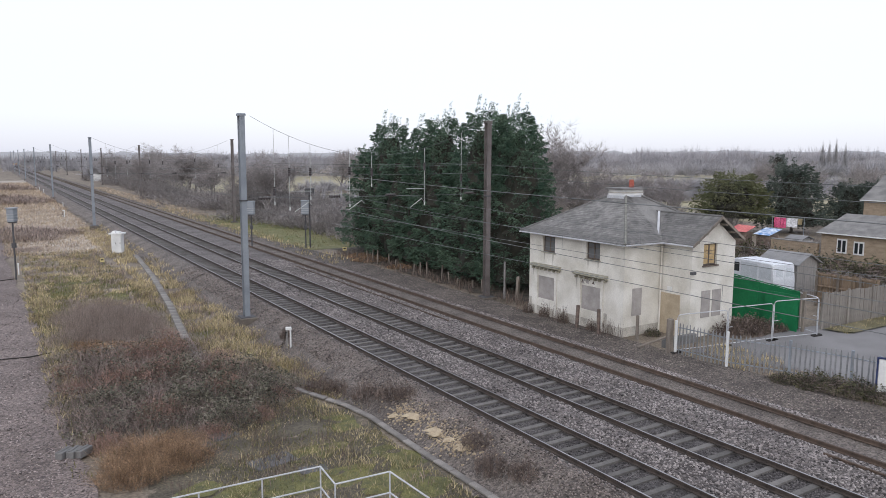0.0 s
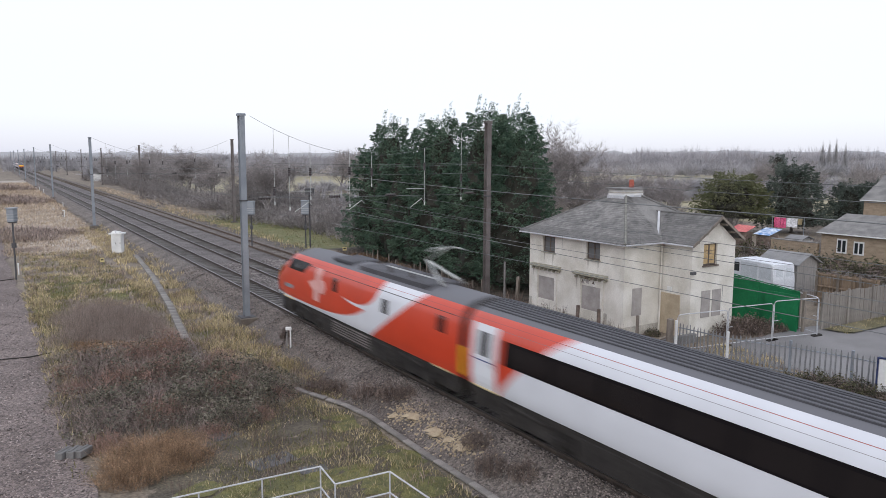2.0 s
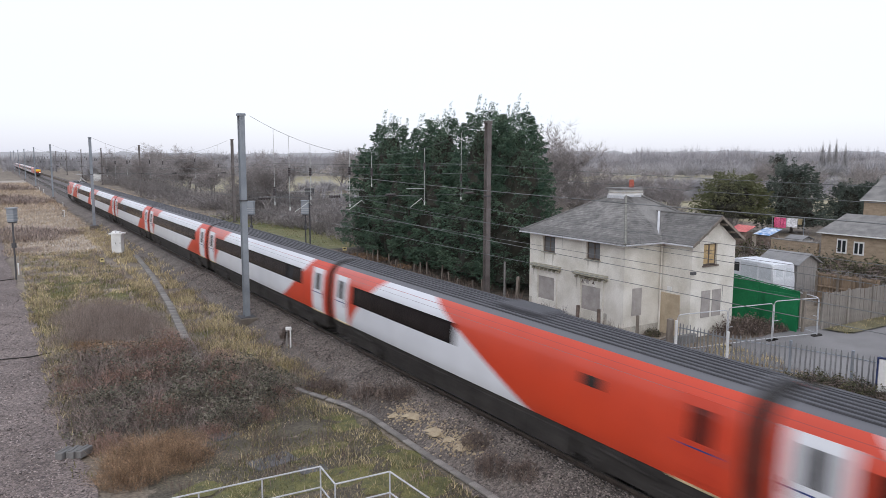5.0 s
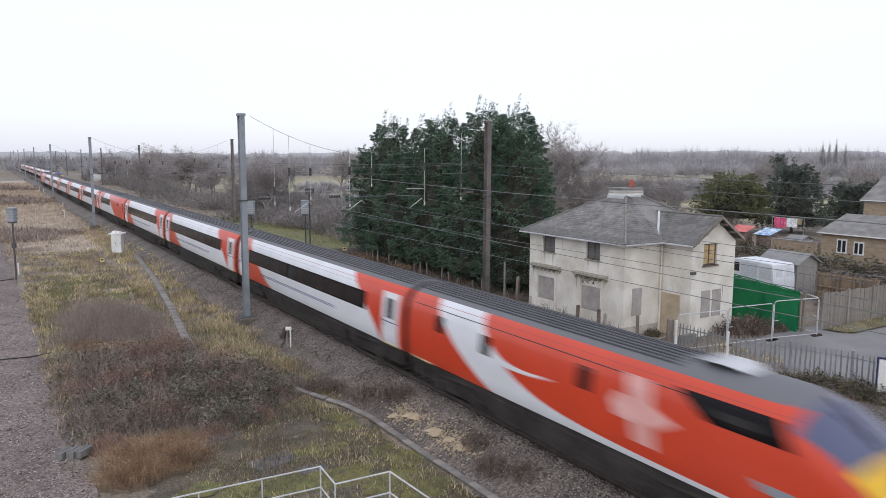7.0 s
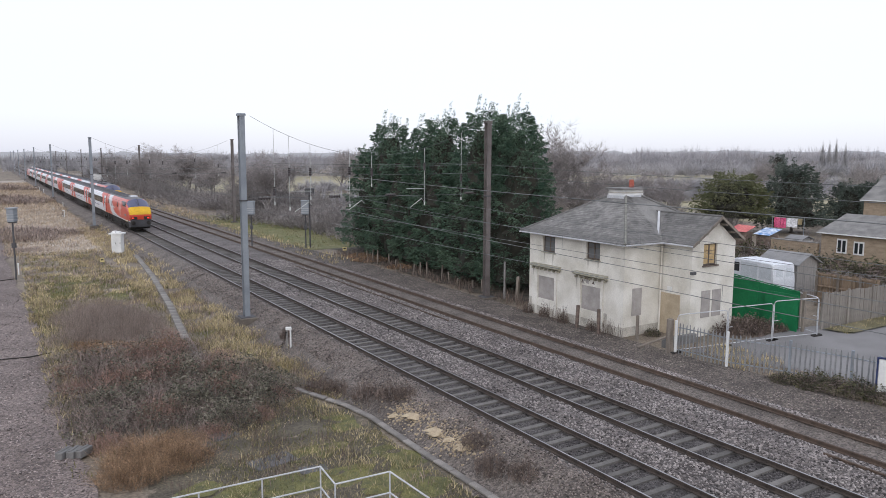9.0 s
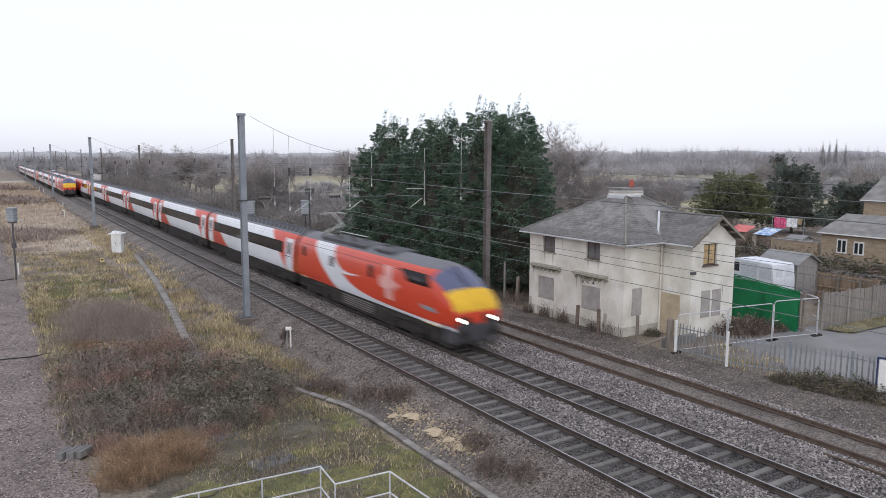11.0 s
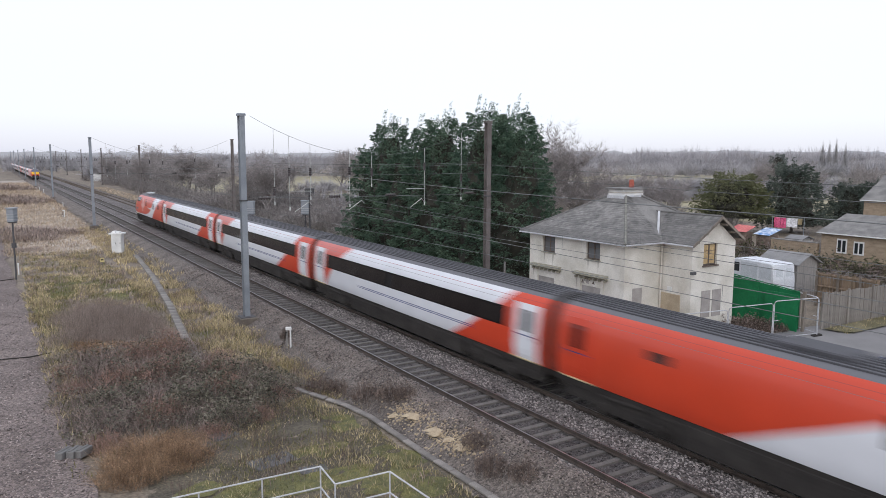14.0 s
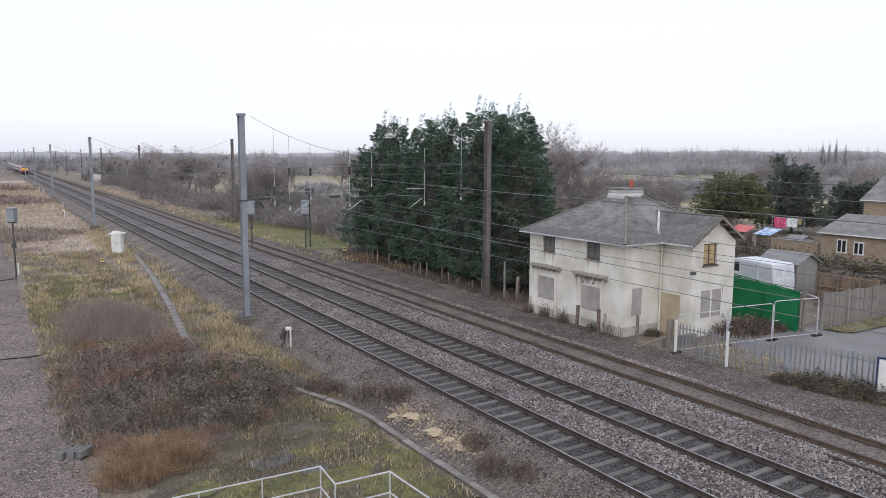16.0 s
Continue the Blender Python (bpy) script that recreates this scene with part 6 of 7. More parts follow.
turf("dry_grass", "straw-coloured dead grass tussocks on the verge", [
    (9000, 8.8, 12.6, 30, 60, 0.28, 0.028, 1.3, 0.1, 1), (4500, 9.6, 13.0, 60, 110, 0.33, 0.05, 1.2, 0.05, 2), (2600, 6.5, 12.2, 17, 30, 0.17, 0.02, 1.3, 0.3, 3),
    (8500, 2.0, 9.5, 50, 84, 0.24, 0.032, 1.5, 0.22, 4), (6500, 4.5, 11.6, 16, 28, 0.12, 0.015, 1.4, 0.0, 44), (5000, 8.7, 12.4, 27, 37, 0.16, 0.02, 1.5, -0.15, 45),
    (2500, 1.6, 3.2, 28, 60, 0.28, 0.028, 1.2, 0.1, 7), (1500, 25.6, 28.6, 60, 140, 0.3, 0.06, 0.9, 0.1, 9), (900, 28.3, 31.5, 18, 23.5, 0.22, 0.03, 0.9, 0.15, 10), (350, 39.4, 47, 21.5, 22.7, 0.22, 0.025, 0.9, 0.0, 18)], M_STRAW)
turf("bleached_grass", "pale bleached winter grass along the far verge", [
    (15000, 1.0, 11.8, 82, 150, 0.3, 0.04, 1.6, -0.45, 5), (15000, 0.5, 12.2, 150, 300, 0.42, 0.08, 1.4, -0.5, 6), (2500, 25.8, 30, 110, 240, 0.35, 0.07, 1.4, -0.3, 8)], M_STRAW_PALE)
turf("withered_weeds", "mauve-brown withered stalks through the verge grass", [
    (2500, 2.0, 9.5, 50, 84, 0.36, 0.028, 0.8, 0.25, 31), (1300, 1.0, 11.5, 84, 150, 0.45, 0.035, 0.7, 0.3, 32), (2500, 8.8, 12.4, 30, 60, 0.34, 0.02, 0.7, 0.2, 33), (900, 5.5, 11.8, 18, 30, 0.24, 0.014, 0.8, 0.3, 34), (1400, 0.5, 12, 150, 300, 0.5, 0.09, 0.6, 0.2, 35)], M_STALK, "weeds")
turf("green_grass", "short green winter grass and moss on the verge", [
    (9000, 5.5, 12.0, 15.5, 30, 0.12, 0.018, 0.9, 0.05, 11), (4500, 4.5, 11.5, 17.5, 23, 0.08, 0.016, 0.9, -0.3, 17), (3000, 8.5, 12.3, 30, 60, 0.2, 0.03, 0.8, 0.15, 12), (2500, 2.0, 9.0, 52, 84, 0.22, 0.04, 0.8, 0.15, 13),
    (4000, 27.2, 35, 72, 112, 0.13, 0.05, 0.9, -0.2, 14), (700, 39.4, 46.5, 21.4, 22.7, 0.16, 0.025, 0.9, 0.0, 15), (1500, 1.6, 3.4, 24, 60, 0.2, 0.03, 0.7, 0.0, 16), (4500, 1.9, 4.2, 30, 64, 0.12, 0.032, 0.9, -0.2, 41), (4500, 2.5, 9.2, 44, 66, 0.15, 0.036, 0.9, 0.08, 42), (4000, 8.8, 12.3, 26.5, 40, 0.1, 0.026, 0.9, -0.05, 43)], M_GRASS)
turf("dead_weeds", "dark brown dead weed stalks beside the cess", [
    (160, 11.2, 12.6, 26.5, 30.0, 0.35, 0.016, 0.6, 0.05, 21), (160, 12.0, 13.2, 24.0, 27.2, 0.35, 0.016, 0.6, 0.05, 22), (160, 12.1, 13.3, 16, 19.8, 0.35, 0.016, 0.6, 0.12, 23),
    (1300, 4.0, 10.5, 21, 28, 0.34, 0.014, 0.6, 0.25, 24), (200, 27.6, 28.2, 27, 36, 0.8, 0.014, 0.35, 0.15, 25), (1500, 28.2, 30.5, 36, 66, 0.5, 0.03, 0.6, 0.1, 26), (500, 12.0, 13.0, 29, 36, 0.3, 0.012, 0.5, 0.15, 27), (700, 28.3, 31.5, 12, 24, 0.32, 0.016, 0.6, 0.1, 28), (300, 33, 38, 23.6, 26, 0.45, 0.018, 0.6, 0.0, 29)], M_WEED, "weeds")


ragged("damp_soil", [(14, 5.5, 11.7), (17.5, 4.6, 11.7), (21, 3.6, 11.6), (25, 3.0, 11.4), (28, 3.4, 10.6), (30, 4.5, 9.4)], M_SOIL, "dark damp soil under thin turf", "soil", lift=0.006, jitter=0.6, steps=10)
M_MOSSY = shade("dull_moss", (0.085, 0.088, 0.04), (0.165, 0.158, 0.055), big=2.6, fine=30, relief=0.5, depth=0.02)
for i, (x, y, w, d) in enumerate(((7.2, 20.4, 1.5, 0.8), (8.6, 20.0, 1.2, 0.7), (9.8, 19.0, 1.3, 0.8), (6.0, 20.6, 1.2, 0.7), (8.9, 22.3, 1.2, 0.6), (10.6, 18.0, 0.9, 0.6), (4.9, 21.5, 0.9, 0.6), (10.9, 20.6, 0.9, 1.0), (10.7, 24.5, 0.5, 1.0), (10.6, 31.5, 0.7, 1.4), (11.0, 34.5, 0.6, 1.8), (2.7, 44.0, 0.5, 3.5), (2.6, 52.0, 0.6, 4.0), (3.6, 58.5, 1.4, 2.2), (6.0, 60.5, 1.8, 2.0), (4.6, 64.5, 1.8, 2.4), (7.6, 56.0, 0.8, 2.0), (3.0, 36.5, 0.4, 2.5))):
    ragged("moss_patch", [(y - d, x - 0.3 * w, x + 0.3 * w), (y - d * 0.5, x - 0.8 * w, x + 0.7 * w), (y, x - w, x + w), (y + d * 0.5, x - 0.7 * w, x + 0.9 * w), (y + d, x - 0.2 * w, x + 0.4 * w)], M_MOSSY, "bright yellow-green moss patch on the turf", "moss", lift=0.018, jitter=0.7, steps=6)


def canes_mesh(rng, count, radius, height, thick, mat_, name, arch=1.0, upright=0.0, flat=False):
    vs, fs = [], []
    for _ in range(count):
        a, r0 = rng.random() * 2 * np.pi, radius * np.sqrt(rng.random())
        x, y = r0 * np.cos(a), r0 * np.sin(a)
        b = rng.random() * 2 * np.pi
        ln = radius * (0.25 + 0.5 * rng.random()) * arch
        top = height * (0.45 + 0.6 * rng.random()) * (1 - 0.55 * (r0 / radius) ** 2)
        pts = [np.array((x, y, -0.05)), np.array((x + ln * 0.3 * np.cos(b), y + ln * 0.3 * np.sin(b), top * (0.75 if not upright else 0.55))), np.array((x + ln * np.cos(b), y + ln * np.sin(b), top * (0.85 if not upright else 1.0)))]
        side = np.array((-np.sin(b), np.cos(b), 0.0))
        up = np.array((0, 0, 1.0)) if not upright else np.array((np.cos(b), np.sin(b), 0))
        o = len(vs)
        for p, t in zip(pts, (1.0, 0.8, 0.25)):
            vs += [p - side * thick * t, p + side * thick * t, p + up * thick * t * 1.5]
        for i in (0, 3):
            fs += [(o + i, o + i + 1, o + i + 4), (o + i, o + i + 4, o + i + 3)] if flat else [(o + i, o + i + 1, o + i + 4), (o + i, o + i + 4, o + i + 3), (o + i + 1, o + i + 2, o + i + 5), (o + i + 1, o + i + 5, o + i + 4), (o + i + 2, o + i, o + i + 3), (o + i + 2, o + i + 3, o + i + 5)]
    return raw_mesh(name, vs, fs, mat_)


def leaves_mesh(rng, count, radius, height, size, mat_, name, low=0.1):
    """Small folded leaves through a mound."""
    a, r0 = rng.random(count) * 2 * np.pi, radius * np.sqrt(rng.random(count))
    top = height * (1 - 0.75 * (r0 / radius) ** 2) * (0.8 + 0.4 * np.sin(a * 3 + r0 * 2))
    z = top * (low + (1 - low) * np.sqrt(rng.random(count)))
    c = np.stack([r0 * np.cos(a), r0 * np.sin(a), z], 1)
    u = rng.normal(size=(count, 3))
    u[:, 2] *= 0.5
    u /= np.linalg.norm(u, axis=1)[:, None]
    w = np.cross(u, rng.normal(size=(count, 3)))
    w /= np.linalg.norm(w, axis=1)[:, None]
    s = (size * (0.6 + 0.8 * rng.random(count)))[:, None]
    nrm = np.cross(u, w)
    v = np.stack([c - u * s, c - w * s * 0.45 + nrm * s * 0.15, c + u * s, c + w * s * 0.45 + nrm * s * 0.15], 1).reshape(-1, 3)
    k = np.arange(count)[:, None] * 4
    return raw_mesh(name, v, np.concatenate([k + [0, 1, 2], k + [0, 2, 3]]), mat_)


def bush(name, label, seed, radius, height, canes, leaves, cane_m, leaf_m, leaf=0.05, thick=0.008, upright=0.0, arch=1.0, group="bushes", flat=False):
    rng = np.random.default_rng(seed)
    ob = thing(name, label, "bush", group)
    part("tangle", canes_mesh(rng, canes, radius, height, thick, cane_m, "tangle", arch, upright, flat), cane_m, ob)
    if leaves:
        part("foliage", leaves_mesh(rng, leaves, radius, height, leaf, leaf_m, "foliage"), leaf_m, ob)
    return ob


def spread(proto, places):
    for i, (x, y, s, sz, a) in enumerate(places):
        m = pose(x, y, (surf_z(x, y) if 11 < x < 14 else ground_z(x, y)) - 0.03, 0, 0, a) @ Matrix.Diagonal((s, s, sz, 1))
        if i == 0:
            proto.matrix_basis = m
        else:
            copy_thing(proto, m)


# Dark ground patches put shade into the gaps between bramble stems.
for i, (x, y, w, d) in enumerate(((6.6, 30.2, 2.9, 2.2), (5.6, 34.6, 2.8, 2.4), (4.2, 28.6, 1.4, 1.6), (4.9, 39.0, 1.6, 1.2), (5.2, 45.0, 1.8, 2.6), (4.0, 24.4, 1.1, 0.9))):
    ragged("leaf_litter", [(y - d, x - 0.3 * w, x + 0.3 * w), (y - d * 0.5, x - 0.8 * w, x + 0.7 * w), (y, x - w, x + w), (y + d * 0.5, x - 0.7 * w, x + 0.9 * w), (y + d, x - 0.2 * w, x + 0.4 * w)], M_DARKFLOOR, "dark ground painted as shade under the bramble", "leaf litter", lift=0.01, jitter=0.6, steps=8)
# Darker ground strip along the foot of the cypress row.
ragged("leaf_litter", [(37.5, 29.6, 35), (42, 28.9, 36), (52, 28.9, 36.5), (62, 29.0, 37), (70, 29.8, 36)], M_DARKFLOOR, "darker ground under the cypress trees", "leaf litter", z=-0.55, lift=0.03, jitter=0.5, steps=6)
br_a = bush("bramble_bush", "tangled brown bramble bush with a few green leaves", 1, 1.7, 1.2, 750, 3300, M_CANE, M_BRAMBLE, 0.06, 0.0075, upright=1.0, arch=0.8, flat=True)
br_b = bush("bramble_bush", "tangled leafless brown bramble and dead stems", 2, 1.6, 1.2, 800, 900, M_CANE, M_BRAMBLE, 0.05, 0.007, upright=1.0, arch=0.6, flat=True)
spread(br_a, [(8.7, 31.5, 1.0, 1.0, 10), (7.3, 29.5, 1.1, 0.95, 80), (8.9, 28.6, 0.9, 0.8, 150), (5.9, 28.5, 1.0, 0.9, 220), (6.6, 33.0, 1.1, 1.0, 300), (9.8, 30.0, 0.8, 0.7, 30), (4.2, 31.0, 0.9, 0.8, 60), (7.2, 26.8, 0.75, 0.7, 99)])
spread(br_b, [(5.2, 33.8, 1.2, 0.8, 0), (3.7, 34.5, 1.1, 1.2, 70), (5.0, 36.6, 1.2, 1.3, 140), (7.2, 36.0, 1.0, 0.8, 200), (3.4, 38.0, 1.0, 0.9, 260), (6.8, 38.6, 1.1, 1.1, 330), (4.5, 29.2, 1.2, 1.0, 20), (3.2, 31.5, 1.0, 0.9, 50), (3.6, 27.6, 1.0, 0.9, 111), (5.9, 31.2, 1.1, 1.0, 190), (8.0, 34.2, 0.9, 0.9, 40), (5.2, 26.6, 0.8, 0.8, 250), (2.9, 29.2, 0.7, 0.7, 15), (9.6, 33.3, 0.8, 0.6, 15)])
br_d = bush("bramble_bush", "red-brown dead stems among the bramble", 12, 1.2, 1.1, 600, 500, M_REDCANE, M_REDCANE, 0.045, 0.006, upright=1.0, arch=0.8, flat=True)
spread(br_d, [(5.6, 36.8, 1.1, 1.1, 0), (7.1, 37.4, 1.0, 0.9, 60), (6.2, 33.2, 1.0, 1.15, 120), (8.4, 32.6, 0.8, 1.0, 180), (4.3, 32.6, 1.0, 1.1, 240), (7.9, 29.9, 0.7, 1.05, 300), (5.0, 28.0, 0.7, 1.0, 20), (9.7, 28.4, 0.5, 0.5, 70), (10.1, 31.9, 0.5, 0.5, 110), (2.6, 33.2, 0.6, 0.6, 150), (2.5, 36.2, 0.5, 0.6, 190), (8.2, 26.5, 0.5, 0.5, 230), (6.3, 25.6, 0.5, 0.5, 270), (2.9, 26.2, 0.5, 0.6, 310), (9.2, 35.6, 0.6, 0.5, 350), (7.8, 41.5, 0.6, 0.6, 33)])
ragged("dry_turf", [(83, 3.4, 9.5), (90, 2.4, 11.2), (120, 2.0, 11.6), (200, 1.6, 12.0), (330, 1.2, 12.2)], M_DRYTURF, "pale dry winter turf beside the line", "grass", lift=0.03, jitter=0.8, steps=6)
wl_a = bush("willow_scrub", "upright bare grey-brown willow scrub", 4, 1.7, 2.0, 900, 0, M_WILLOW, M_BRAMBLE, 0.05, 0.006, upright=1.0, arch=0.5)
spread(wl_a, [(4.7, 44.5, 1.1, 0.95, 0), (6.0, 46.5, 1.0, 0.9, 90), (4.2, 47.5, 1.0, 0.85, 170), (6.6, 42.6, 0.9, 0.75, 250), (5.5, 49.5, 0.9, 0.7, 30), (7.2, 45.0, 0.8, 0.7, 10), (3.6, 42.5, 0.9, 0.7, 60), (5.6, 41.6, 0.8, 0.6, 200)])
bk = bush("dead_bracken", "rust-coloured clump of dead bracken", 6, 1.3, 0.85, 1500, 1500, M_BRACKEN, M_BRACKEN, 0.03, 0.005, upright=1.0, arch=1.1, flat=True)
spread(bk, [(3.8, 24.6, 1.0, 1.0, 0), (4.7, 24.0, 0.9, 0.9, 100), (3.2, 23.4, 0.8, 0.8, 40), (4.9, 25.2, 0.7, 0.8, 200)])
bk2 = bush("dead_bracken", "faded red-brown dead fern clump", 7, 1.1, 0.55, 400, 1800, M_BRACKEN, M_BRACKEN, 0.045, 0.006)
spread(bk2, [(4.6, 39.4, 1.3, 1.1, 0), (5.9, 38.4, 1.2, 1.0, 90), (7.2, 39.2, 0.9, 0.9, 130), (3.8, 41.0, 0.7, 0.8, 10), (29.8, 55.0, 0.8, 0.6, 30), (29.6, 60.5, 1.2, 0.8, 80), (29.8, 63.0, 0.9, 0.7, 120)])
dk = bush("scrub_thicket", "low dark leafless scrub on the verge", 8, 3.0, 1.3, 900, 0, M_STALK, M_BRAMBLE, 0.05, 0.014, arch=0.7, flat=True)
spread(dk, [(4.0, 98, 1.2, 1.0, 0), (6.5, 104, 1.1, 0.9, 80), (3.0, 108, 1.3, 1.0, 160), (3.0, 87, 0.7, 0.4, 15), (4.5, 172, 1.8, 1.4, 30), (7.5, 180, 1.5, 1.3, 60), (3.0, 190, 1.8, 1.5, 100), (6.0, 240, 2.0, 1.6, 10), (1.5, 262, 2.0, 1.6, 50)])
dock = bush("dead_weed_clump", "dark brown dead dock and willowherb clump", 14, 0.6, 0.75, 220, 420, M_WEED, M_WEED, 0.04, 0.007, upright=1.0, arch=0.6, flat=True)
spread(dock, [(11.5, 28.4, 1.1, 1.1, 0), (12.0, 27.7, 0.8, 0.9, 60), (12.5, 25.9, 1.0, 0.9, 120), (13.1, 24.9, 1.0, 0.8, 200), (13.4, 24.2, 0.7, 0.7, 20), (13.2, 19.0, 0.8, 0.8, 80), (12.7, 17.5, 0.9, 0.8, 150), (13.1, 16.4, 0.8, 0.7, 10), (12.9, 36.4, 0.5, 0.9, 70), (33.6, 25.0, 1.5, 1.2, 30), (34.6, 24.5, 1.7, 1.3, 110), (35.8, 24.7, 1.6, 1.2, 190), (36.8, 24.3, 1.4, 1.0, 250), (27.9, 31.6, 0.5, 1.1, 40), (27.95, 33.4, 0.5, 1.2, 90), (27.9, 34.9, 0.5, 1.0, 150), (28.0, 29.4, 0.5, 0.9, 210)])
br_c = bush("bramble_bush", "dark green and brown bramble under the palisade fence", 9, 0.9, 0.8, 300, 1600, M_CANE, M_IVY, 0.05, 0.006)
spread(br_c, [(29.0, 17.0, 1.0, 1.0, 0), (29.4, 15.8, 1.1, 1.0, 80), (29.7, 14.6, 1.0, 0.9, 140), (28.6, 18.1, 0.7, 0.6, 10), (30.4, 13.4, 1.2, 1.0, 200), (52.5, 34.5, 2.4, 2.4, 0), (54.5, 36.5, 2.4, 2.5, 120), (56.5, 35.0, 2.6, 2.6, 70), (54.5, 32.5, 2.4, 2.4, 200), (57.0, 32.2, 2.4, 2.7, 250), (51.0, 37.0, 2.2, 2.4, 20), (57.5, 38.4, 2.4, 2.5, 90), (60.5, 42.6, 2.4, 2.6, 30), (57.5, 29.6, 2.4, 2.6, 140), (36.4, 25.4, 1.0, 0.9, 40), (35.5, 26.0, 0.9, 0.9, 70), (30.0, 26.8, 0.5, 0.6, 90)])


# ---- trees ----
def conifer(seed, height, radius, material, label, spires=66, per=210, lean=0.5, name="cypress_tree", size=0.35, low=0.02, dome=1.5, leaders=6):
    """The crown is built of upright plumes set over its outline; the topmost stand free as leaning leaders."""
    rng = np.random.default_rng(seed)
    ob = thing(name, label, "tree", "evergreen trees")
    part("trunk", Shape().tube([(0, 0, -0.2), (0.05, 0, height * 0.4), (0, 0.05, height * 0.85)], [0.2, 0.13, 0.03], 7), M_BARK, ob, smooth=True)
    n0 = spires
    t = low + (0.92 - low) * (np.arange(n0) + rng.random(n0)) / n0
    a = np.arange(n0) * 2.399 + rng.normal(size=n0) * 0.4
    R = radius * (1 - t ** dome) ** 0.75 * (0.6 + 0.36 * rng.random(n0)) * np.minimum(1, 0.7 + 2.5 * (t - low))
    base = np.stack([R * np.cos(a), R * np.sin(a), t * height], 1)
    length = radius * (0.42 + 0.3 * rng.random(n0)) * (1 - 0.3 * t)
    wide = (0.28 + 0.14 * rng.random(n0)) * (1 - 0.35 * t) * radius
    la = rng.random(leaders) * 6.28
    lr = 0.5 * radius * np.sqrt(rng.random(leaders)) * (np.arange(leaders) > 0)
    lb = np.stack([lr * np.cos(la), lr * np.sin(la), height * (0.74 - 0.16 * lr / radius)], 1)
    base = np.concatenate([base, lb])
    length = np.concatenate([length, height * (0.35 - 0.11 * rng.random(leaders))])
    wide = np.concatenate([wide, 0.22 + 0.12 * rng.random(leaders)])
    out_a = np.concatenate([a, la])
    top = np.concatenate([np.zeros(n0), np.ones(leaders)])
    k = np.repeat(np.arange(len(base)), per)
    n = len(k)
    q = rng.random(n) ** 0.85
    b = rng.random(n) * 6.28
    w = wide[k] * (1 - q) ** 0.9 * np.sqrt(rng.random(n)) + 0.03
    sh = lean * top[k] * q ** 2 * 0.75
    bough = (1 - top[k]) * q * length[k]
    rise = top[k] * q * length[k] + bough * (0.75 - 0.35 * q) - 0.3 * w
    c = base[k] + np.stack([w * np.cos(b) + sh * 0.85 + 0.7 * bough * np.cos(out_a[k]), w * np.sin(b) - sh * 0.5 + 0.7 * bough * np.sin(out_a[k]), rise], 1)
    side_on = np.where(top[k] > 0, 0.35, 1.1)
    out = np.stack([0.7 * np.cos(b) + side_on * np.cos(out_a[k]), 0.7 * np.sin(b) + side_on * np.sin(out_a[k]), 0.3 + 0.2 * q + 0.8 * top[k]], 1) + rng.normal(size=(n, 3)) * 0.3
    out[:, 0] += lean * 0.4 * top[k] * q
    out /= np.linalg.norm(out, axis=1)[:, None]
    s = size * (0.55 + 0.8 * rng.random(n)) * (1 - 0.45 * q)
    side = np.cross(out, rng.normal(size=(n, 3)))
    side /= np.linalg.norm(side, axis=1)[:, None]
    vs = []
    for ang, part_len in ((-0.62, 0.7), (0.0, 1.0), (0.62, 0.7)):
        d = out * np.cos(ang) + side * np.sin(ang)
        wv = side * np.cos(ang) - out * np.sin(ang)
        L = (s * part_len)[:, None]
        p0 = c + out * (s * 0.18)[:, None] * (ang != 0)
        m = p0 + d * L * 0.45
        vs.append(np.stack([p0, m + wv * L * 0.1, p0 + d * L - np.array((0, 0, 0.3)) * L, m - wv * L * 0.1], 1))
    v = np.stack(vs, 1).reshape(-1, 3)
    kk = np.arange(n * 3)[:, None] * 4
    part("foliage", raw_mesh("foliage", v, np.concatenate([kk + [0, 1, 2], kk[1::3] + [0, 2, 3]]), material), material, ob)
    # Dark core behind the plumes: shade put in as colour, filling the gaps.
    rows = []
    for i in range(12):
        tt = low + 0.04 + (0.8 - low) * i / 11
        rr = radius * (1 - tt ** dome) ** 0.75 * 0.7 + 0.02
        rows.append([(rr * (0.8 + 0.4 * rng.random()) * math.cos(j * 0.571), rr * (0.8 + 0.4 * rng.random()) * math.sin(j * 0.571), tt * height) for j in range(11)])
    part("inner_wood", Shape().loft(rows), M_CROWNSHADE, ob, "dark core painted as shade inside the crown")
    return ob


def plant(proto, places):
    for i, (x, y, z, sw, sh, a) in enumerate(places):
        m = pose(x, y, z, 0, 0, a) @ Matrix.Diagonal((sw, sw, sh, 1))
        if i == 0:
            proto.matrix_basis = m
        else:
            copy_thing(proto, m)


cy_label = "tall dense dark green cypress with wispy leaning tips"
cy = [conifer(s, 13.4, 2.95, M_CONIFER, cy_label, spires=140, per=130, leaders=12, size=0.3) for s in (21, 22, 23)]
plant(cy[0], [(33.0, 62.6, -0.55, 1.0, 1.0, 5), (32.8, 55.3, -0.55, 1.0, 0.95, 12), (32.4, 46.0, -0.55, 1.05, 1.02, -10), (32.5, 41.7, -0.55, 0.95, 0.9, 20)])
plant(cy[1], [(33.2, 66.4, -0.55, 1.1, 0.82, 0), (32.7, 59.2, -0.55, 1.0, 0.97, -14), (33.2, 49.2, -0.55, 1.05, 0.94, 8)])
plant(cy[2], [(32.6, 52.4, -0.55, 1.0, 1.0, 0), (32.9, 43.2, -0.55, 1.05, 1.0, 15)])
gold = conifer(31, 7.6, 4.4, M_CONIFER_Y, "broad olive-green garden cypress", 130, 85, 0.0, size=0.42, low=0.24, dome=2.4, leaders=5)
